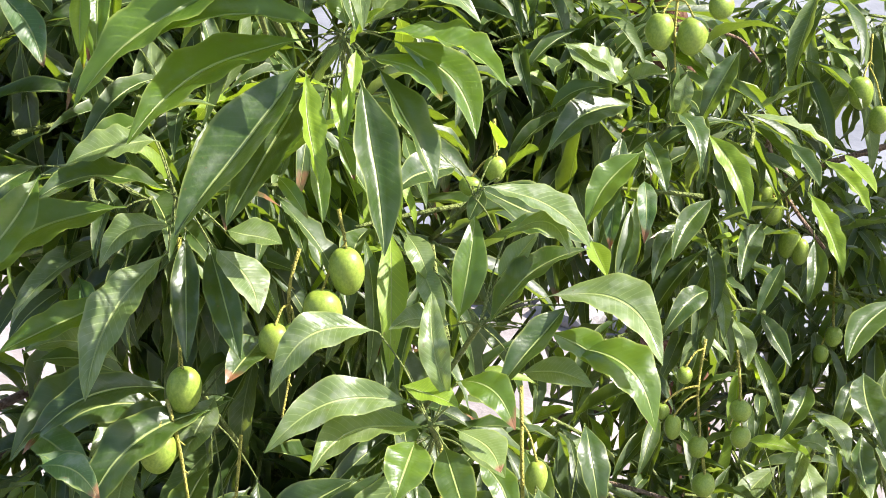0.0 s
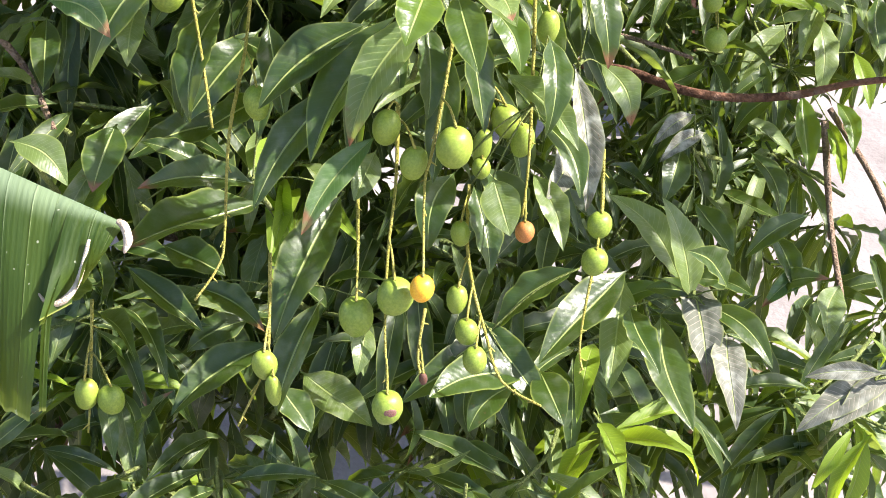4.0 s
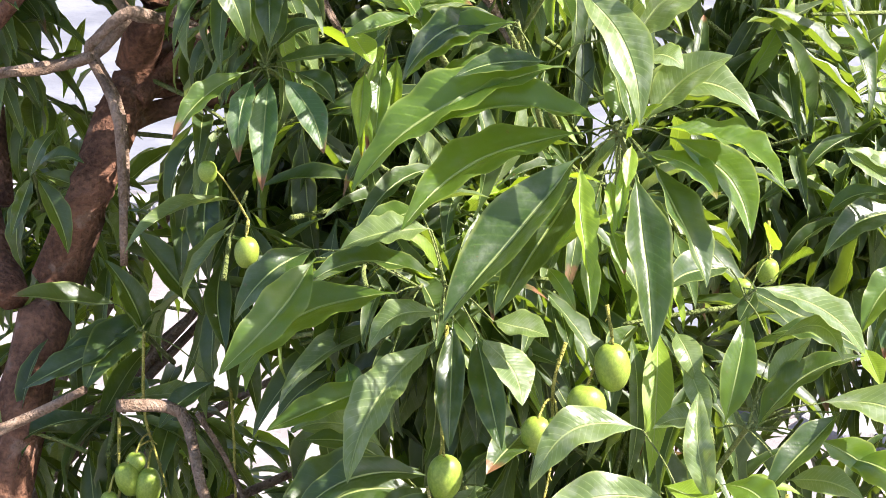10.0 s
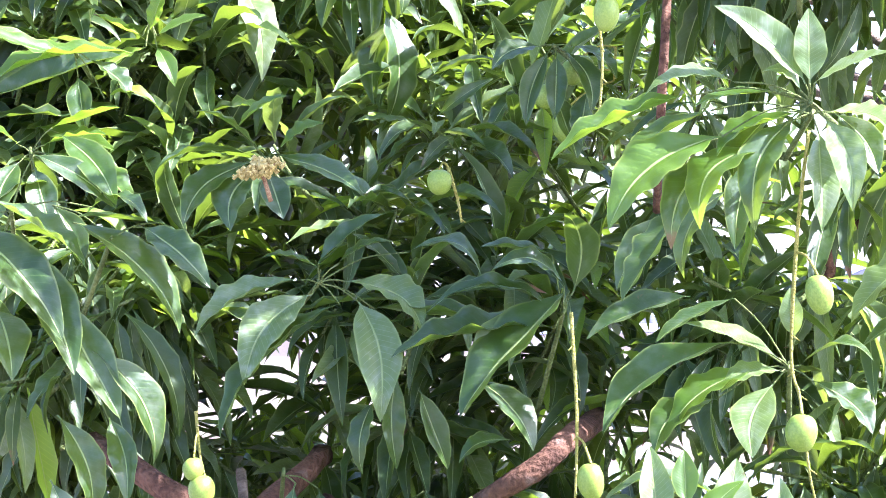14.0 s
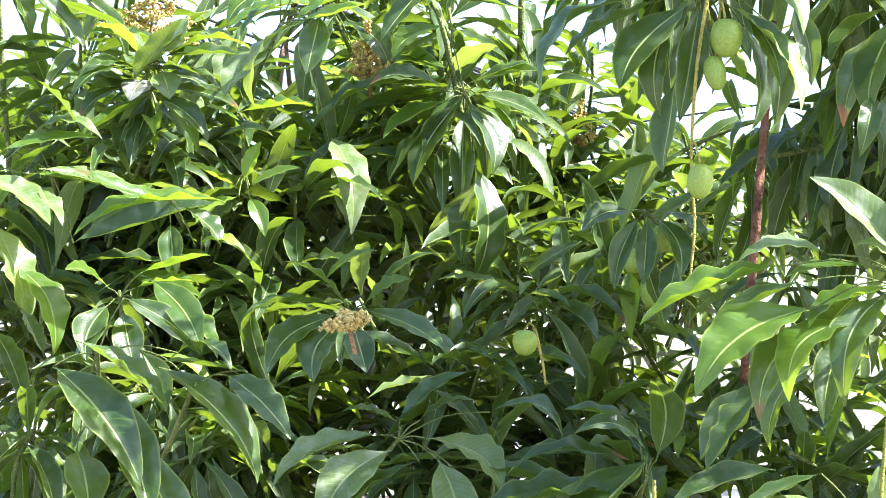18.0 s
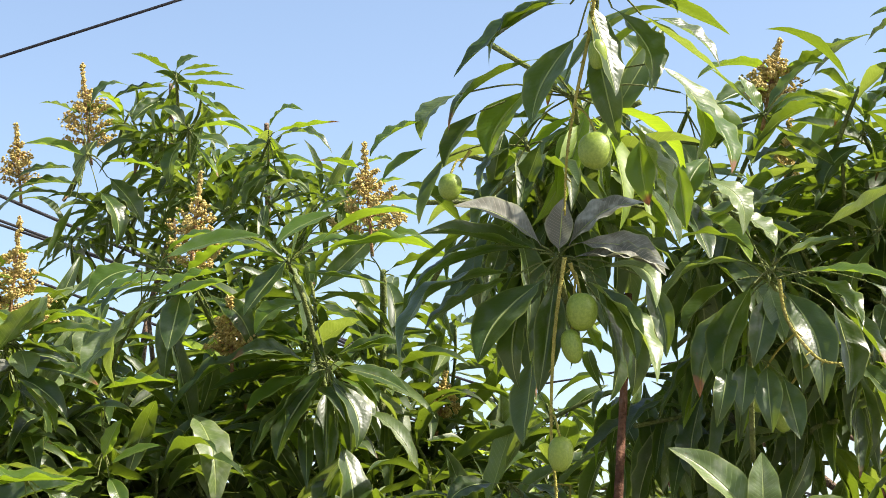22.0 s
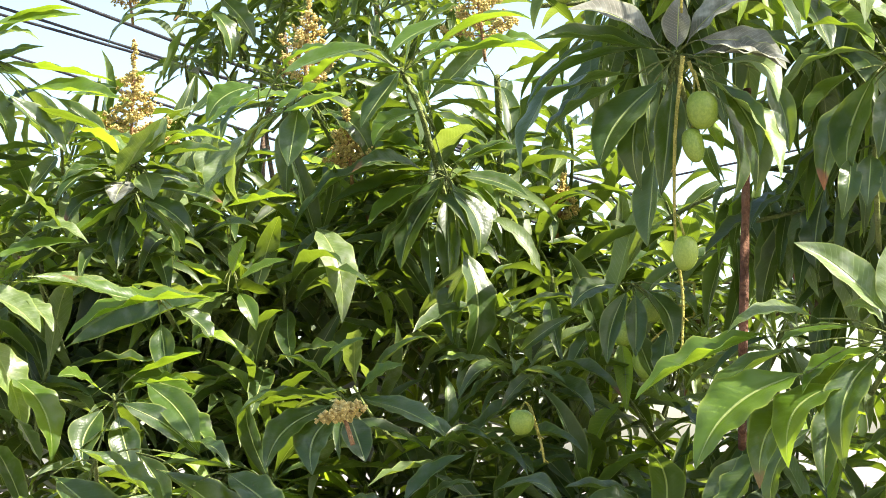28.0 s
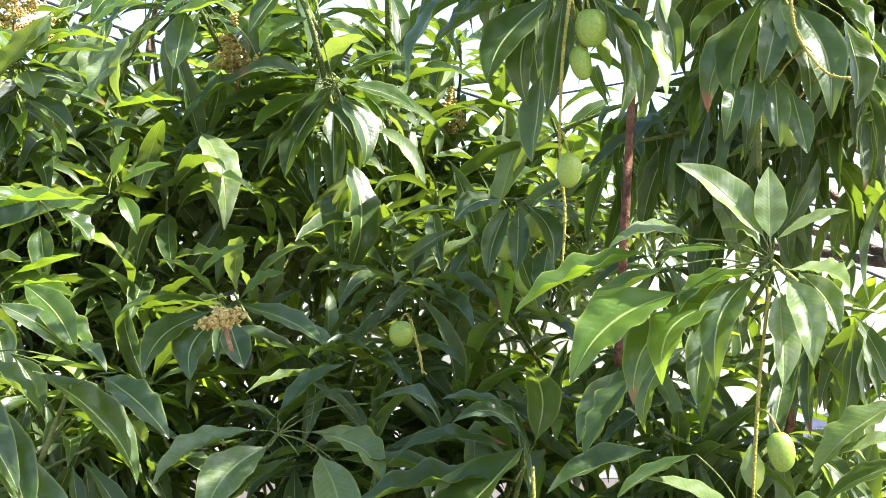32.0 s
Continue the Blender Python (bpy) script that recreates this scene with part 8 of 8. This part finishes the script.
whorl(neighbour_tree, (0.836, 3.062, 4.592),
      ((0.833, 3.062, 4.595), (0.711, 3.053, 4.612), 0.053, "l", 0.8),
      ((0.827, 3.057, 4.612), (0.704, 3.057, 4.666), 0.056, "n", 0.7),
      ((0.827, 3.073, 4.569), (0.717, 3.073, 4.552), 0.050, "l", 0.8),
      ((0.822, 3.080, 4.550), (0.732, 3.088, 4.496), 0.053, "n", 0.5),
      ((0.836, 3.053, 4.616), (0.802, 3.055, 4.694), 0.050, "n", 0))
whorl(neighbour_tree, (0.568, 3.405, 4.541),
      ((0.561, 3.404, 4.548), (0.463, 3.390, 4.636), 0.054, "n", 0.6),
      ((0.577, 3.402, 4.547), (0.663, 3.369, 4.635), 0.052, "n", -0.5),
      ((0.559, 3.407, 4.539), (0.471, 3.394, 4.556), 0.052, "l", 0.6),
      ((0.579, 3.408, 4.525), (0.664, 3.382, 4.452), 0.057, "n", -0.7),
      ((0.554, 3.411, 4.529), (0.474, 3.408, 4.471), 0.054, "n", 0.6),
      ((0.572, 3.405, 4.539), (0.523, 3.388, 4.617), 0.047, "l", 0),
      ((0.588, 3.403, 4.537), (0.682, 3.366, 4.533), 0.052, "l", -0.8))
whorl(neighbour_tree, (0.739, 3.289, 4.464),
      ((0.731, 3.291, 4.465), (0.633, 3.292, 4.525), 0.056, "l", 0.7),
      ((0.731, 3.294, 4.455), (0.608, 3.292, 4.435), 0.059, "n", 0.8),
      ((0.737, 3.295, 4.446), (0.657, 3.297, 4.345), 0.066, "n", 0.5),
      ((0.749, 3.292, 4.445), (0.788, 3.263, 4.322), 0.061, "n", -0.4),
      ((0.756, 3.286, 4.463), (0.858, 3.235, 4.479), 0.059, "l", -0.8),
      ((0.750, 3.284, 4.474), (0.817, 3.265, 4.552), 0.056, "p", -0.4),
      ((0.740, 3.284, 4.480), (0.703, 3.287, 4.567), 0.056, "l", 0),
      ((0.760, 3.288, 4.450), (0.854, 3.249, 4.394), 0.061, "p", -0.7))
whorl(neighbour_tree, (0.756, 3.283, 4.273),
      ((0.746, 3.285, 4.274), (0.652, 3.285, 4.309), 0.061, "p", 0.7),
      ((0.745, 3.287, 4.263), (0.636, 3.288, 4.222), 0.064, "n", 0.8),
      ((0.755, 3.288, 4.252), (0.701, 3.273, 4.131), 0.070, "n", 0.3),
      ((0.767, 3.285, 4.251), (0.811, 3.247, 4.134), 0.067, "n", -0.4),
      ((0.772, 3.279, 4.272), (0.855, 3.241, 4.304), 0.064, "p", -0.7),
      ((0.761, 3.279, 4.283), (0.793, 3.271, 4.369), 0.045, "l", 0),
      ((0.751, 3.282, 4.282), (0.696, 3.277, 4.350), 0.059, "p", 0.3))
whorl(neighbour_tree, (0.479, 3.273, 4.310),
      ((0.471, 3.274, 4.311), (0.384, 3.263, 4.354), 0.057, "p", 0.6),
      ((0.473, 3.276, 4.300), (0.370, 3.263, 4.278), 0.057, "p", 0.8),
      ((0.483, 3.276, 4.294), (0.448, 3.256, 4.176), 0.048, "n", 0.2),
      ((0.492, 3.272, 4.304), (0.580, 3.233, 4.320), 0.057, "p", -0.7),
      ((0.489, 3.275, 4.294), (0.554, 3.242, 4.214), 0.060, "n", -0.6))
whorl(neighbour_tree, (0.768, 3.273, 4.044),
      ((0.758, 3.276, 4.045), (0.667, 3.279, 4.079), 0.063, "n", 0.7),
      ((0.757, 3.277, 4.034), (0.656, 3.269, 3.962), 0.066, "n", 0.6),
      ((0.769, 3.276, 4.023), (0.738, 3.239, 3.894), 0.052, "d", 0),
      ((0.779, 3.273, 4.033), (0.830, 3.222, 3.941), 0.064, "n", -0.4),
      ((0.778, 3.269, 4.054), (0.849, 3.244, 4.100), 0.060, "l", -0.5))
whorl(fruiting_tree, (-0.220, 3.141, 2.697),
      ((-0.232, 3.147, 2.725), (-0.308, 3.190, 2.852), 0.072, "l", 0.2),
      ((-0.214, 3.149, 2.724), (-0.185, 3.192, 2.816), 0.041, "n", 0),
      ((-0.208, 3.144, 2.702), (-0.035, 3.134, 2.720), 0.060, "n", -0.7),
      ((-0.250, 3.137, 2.689), (-0.380, 3.043, 2.585), 0.049, "l", 0.5),
      ((-0.240, 3.135, 2.677), (-0.262, 3.034, 2.548), 0.046, "b", 0),
      ((-0.213, 3.137, 2.677), (-0.220, 3.002, 2.506), 0.051, "b", 0),
      ((-0.189, 3.139, 2.678), (-0.112, 3.038, 2.566), 0.056, "b", -0.3),
      ((-0.169, 3.142, 2.688), (-0.095, 3.093, 2.644), 0.051, "n", -0.5),
      ((-0.202, 3.150, 2.728), (-0.109, 3.164, 2.767), 0.052, "n", -0.6))
whorl(fruiting_tree, (0.013, 2.877, 2.848),
      ((-0.005, 2.880, 2.862), (-0.026, 2.902, 2.916), 0.032, "p", 0),
      ((0.004, 2.874, 2.834), (-0.051, 2.817, 2.772), 0.037, "n", 0.3),
      ((0.027, 2.877, 2.848), (0.134, 2.860, 2.876), 0.060, "p", -0.6),
      ((0.041, 2.875, 2.839), (0.115, 2.839, 2.824), 0.057, "n", -0.5),
      ((-0.061, 2.871, 2.825), (-0.019, 2.831, 2.785), 0.057, "y", -0.4),
      ((-0.010, 2.859, 2.771), (-0.019, 2.781, 2.677), 0.038, "l", 0),
      ((-0.038, 2.856, 2.762), (-0.046, 2.778, 2.668), 0.033, "y", 0))
whorl(fruiting_tree, (-0.864, 3.724, 2.736),
      ((-0.841, 3.720, 2.688), (-0.728, 3.675, 2.575), 0.063, "d", -0.4),
      ((-0.887, 3.714, 2.713), (-0.831, 3.660, 2.603), 0.066, "d", 0),
      ((-0.760, 3.741, 2.708), (-0.555, 3.737, 2.666), 0.067, "d", -0.7),
      ((-0.701, 3.747, 2.682), (-0.566, 3.729, 2.637), 0.075, "n", -0.5),
      ((-0.875, 3.733, 2.795), (-0.756, 3.729, 2.747), 0.075, "d", -0.5))
whorl(fruiting_tree, (-0.345, 3.721, 2.811),
      ((-0.392, 3.734, 2.918), (-0.330, 3.692, 2.816), 0.047, "d", 0),
      ((-0.237, 3.747, 2.917), (-0.187, 3.688, 2.793), 0.054, "d", 0),
      ((-0.201, 3.737, 2.845), (-0.128, 3.700, 2.791), 0.063, "n", -0.4),
      ((-0.451, 3.707, 2.801), (-0.342, 3.680, 2.758), 0.067, "d", -0.5),
      ((-0.285, 3.738, 2.881), (-0.294, 3.674, 2.759), 0.050, "d", 0),
      ((-0.141, 3.729, 2.786), (-0.187, 3.664, 2.677), 0.055, "n", 0))
whorl(flowering_tree, (-1.039, 3.857, 4.177),
      ((-1.057, 3.849, 4.193), (-1.158, 3.769, 4.240), 0.079, "y", -0.5),
      ((-1.021, 3.857, 4.202), (-0.956, 3.859, 4.282), 0.075, "p", 0.3),
      ((-1.012, 3.861, 4.194), (-0.834, 3.861, 4.199), 0.061, "n", -0.3),
      ((-1.012, 3.860, 4.200), (-0.901, 3.848, 4.244), 0.061, "n", -0.4),
      ((-1.061, 3.853, 4.162), (-1.175, 3.772, 4.132), 0.061, "n", 0.3),
      ((-1.049, 3.860, 4.143), (-1.067, 3.811, 4.086), 0.071, "g", 0),
      ((-1.013, 3.866, 4.163), (-0.984, 3.832, 4.094), 0.068, "p", 0),
      ((-1.007, 3.867, 4.169), (-0.882, 3.853, 4.120), 0.064, "n", -0.4))
whorl(flowering_tree, (-0.736, 3.808, 4.255),
      ((-0.755, 3.814, 4.200), (-0.844, 3.752, 4.089), 0.091, "p", 0.3),
      ((-0.697, 3.814, 4.262), (-0.777, 3.760, 4.065), 0.116, "p", 0.2),
      ((-0.687, 3.814, 4.268), (-0.547, 3.799, 4.300), 0.084, "y", 0.3),
      ((-0.691, 3.797, 4.347), (-0.470, 3.778, 4.394), 0.081, "l", -0.4),
      ((-0.650, 3.818, 4.281), (-0.670, 3.779, 4.142), 0.067, "n", 0.2),
      ((-0.734, 3.793, 4.328), (-0.841, 3.746, 4.245), 0.077, "l", 0.4),
      ((-0.704, 3.806, 4.292), (-0.813, 3.761, 4.198), 0.053, "n", 0.3))
whorl(flowering_tree, (-0.938, 3.665, 3.859),
      ((-0.944, 3.665, 3.853), (-1.108, 3.550, 3.905), 0.067, "l", -0.8),
      ((-0.824, 3.693, 3.854), (-1.102, 3.543, 3.766), 0.095, "l", 0.5),
      ((-0.910, 3.674, 3.841), (-0.820, 3.651, 3.756), 0.060, "n", -0.3),
      ((-0.933, 3.671, 3.806), (-0.907, 3.624, 3.685), 0.055, "d", 0),
      ((-0.882, 3.687, 3.759), (-0.771, 3.672, 3.745), 0.043, "y", -0.2))
whorl(flowering_tree, (-1.005, 3.558, 3.644),
      ((-0.979, 3.565, 3.644), (-0.793, 3.532, 3.521), 0.085, "l", -0.8),
      ((-0.979, 3.565, 3.661), (-0.847, 3.546, 3.676), 0.072, "l", -0.3),
      ((-1.027, 3.551, 3.661), (-1.097, 3.476, 3.692), 0.072, "l", 0.3),
      ((-0.963, 3.567, 3.695), (-0.824, 3.569, 3.733), 0.066, "l", -0.3),
      ((-1.027, 3.553, 3.627), (-1.047, 3.476, 3.514), 0.067, "n", 0.3),
      ((-1.000, 3.561, 3.615), (-0.953, 3.502, 3.491), 0.063, "d", 0),
      ((-0.940, 3.578, 3.570), (-1.074, 3.488, 3.514), 0.075, "d", 0.3))
whorl(flowering_tree, (-0.529, 3.559, 3.619),
      ((-0.551, 3.555, 3.616), (-0.678, 3.454, 3.491), 0.077, "n", 0.9),
      ((-0.545, 3.557, 3.599), (-0.587, 3.470, 3.477), 0.082, "d", 0.4),
      ((-0.523, 3.560, 3.593), (-0.484, 3.486, 3.498), 0.061, "n", 0),
      ((-0.506, 3.562, 3.627), (-0.331, 3.513, 3.546), 0.077, "n", -0.7),
      ((-0.540, 3.556, 3.639), (-0.658, 3.512, 3.717), 0.070, "n", -0.6),
      ((-0.556, 3.554, 3.627), (-0.731, 3.462, 3.599), 0.067, "n", 0.6),
      ((-0.501, 3.562, 3.638), (-0.408, 3.551, 3.688), 0.064, "l", -0.3),
      ((-0.584, 3.548, 3.678), (-0.475, 3.540, 3.744), 0.064, "l", 0.4))
whorl(flowering_tree, (-0.354, 4.134, 4.154),
      ((-0.336, 4.157, 3.996), (-0.342, 4.131, 3.696), 0.091, "d", 0),
      ((-0.367, 4.135, 4.141), (-0.469, 4.090, 3.937), 0.093, "n", 0.6),
      ((-0.354, 4.138, 4.128), (-0.286, 4.104, 3.963), 0.082, "n", -0.3),
      ((-0.400, 4.132, 4.141), (-0.540, 4.079, 4.043), 0.082, "l", 0.5),
      ((-0.406, 4.127, 4.168), (-0.571, 4.057, 4.166), 0.082, "n", 0.6),
      ((-0.652, 4.118, 4.010), (-0.627, 4.107, 3.859), 0.043, "p", 0.2),
      ((-0.403, 4.102, 4.312), (-0.518, 4.054, 4.225), 0.093, "l", 0.4),
      ((-0.313, 4.131, 4.194), (-0.204, 4.102, 4.227), 0.074, "l", -0.4))
whorl(flowering_tree, (-0.825, 3.890, 3.941),
      ((-0.843, 3.889, 3.910), (-0.940, 3.841, 3.956), 0.053, "y", -0.4),
      ((-0.825, 3.892, 3.922), (-0.787, 3.889, 4.010), 0.038, "y", 0),
      ((-0.813, 3.895, 3.910), (-0.699, 3.892, 3.952), 0.053, "l", -0.3),
      ((-0.837, 3.893, 3.885), (-0.919, 3.839, 3.819), 0.053, "y", 0.3),
      ((-0.813, 3.898, 3.885), (-0.768, 3.864, 3.794), 0.042, "l", 0),
      ((-0.835, 3.871, 4.071), (-0.669, 3.860, 4.086), 0.071, "l", -0.5),
      ((-0.823, 3.877, 4.047), (-0.898, 3.814, 4.077), 0.060, "l", 0.5),
      ((-0.884, 3.868, 4.009), (-0.755, 3.853, 4.017), 0.060, "n", -0.4))
whorl(fruiting_tree, (0.056, 3.484, 3.823),
      ((0.045, 3.485, 3.812), (-0.002, 3.445, 3.667), 0.044, "d", 0.3),
      ((0.061, 3.486, 3.806), (0.053, 3.444, 3.677), 0.044, "n", 0),
      ((0.078, 3.485, 3.811), (0.123, 3.442, 3.687), 0.054, "d", -0.3),
      ((0.089, 3.484, 3.822), (0.174, 3.446, 3.752), 0.056, "n", -0.5),
      ((0.054, 3.491, 3.734), (0.095, 3.446, 3.601), 0.068, "n", -0.2),
      ((0.028, 3.485, 3.823), (-0.066, 3.448, 3.777), 0.055, "n", 0.5),
      ((0.120, 3.490, 3.733), (0.106, 3.445, 3.622), 0.051, "d", 0))
whorl(fruiting_tree, (0.458, 2.975, 3.989),
      ((0.453, 2.978, 3.976), (0.435, 2.943, 3.881), 0.046, "d", 0),
      ((0.485, 2.974, 3.970), (0.484, 2.939, 3.851), 0.046, "d", -0.1),
      ((0.512, 2.973, 3.950), (0.528, 2.933, 3.840), 0.048, "n", -0.2),
      ((0.420, 2.984, 3.972), (0.394, 2.951, 3.863), 0.040, "d", 0.1))
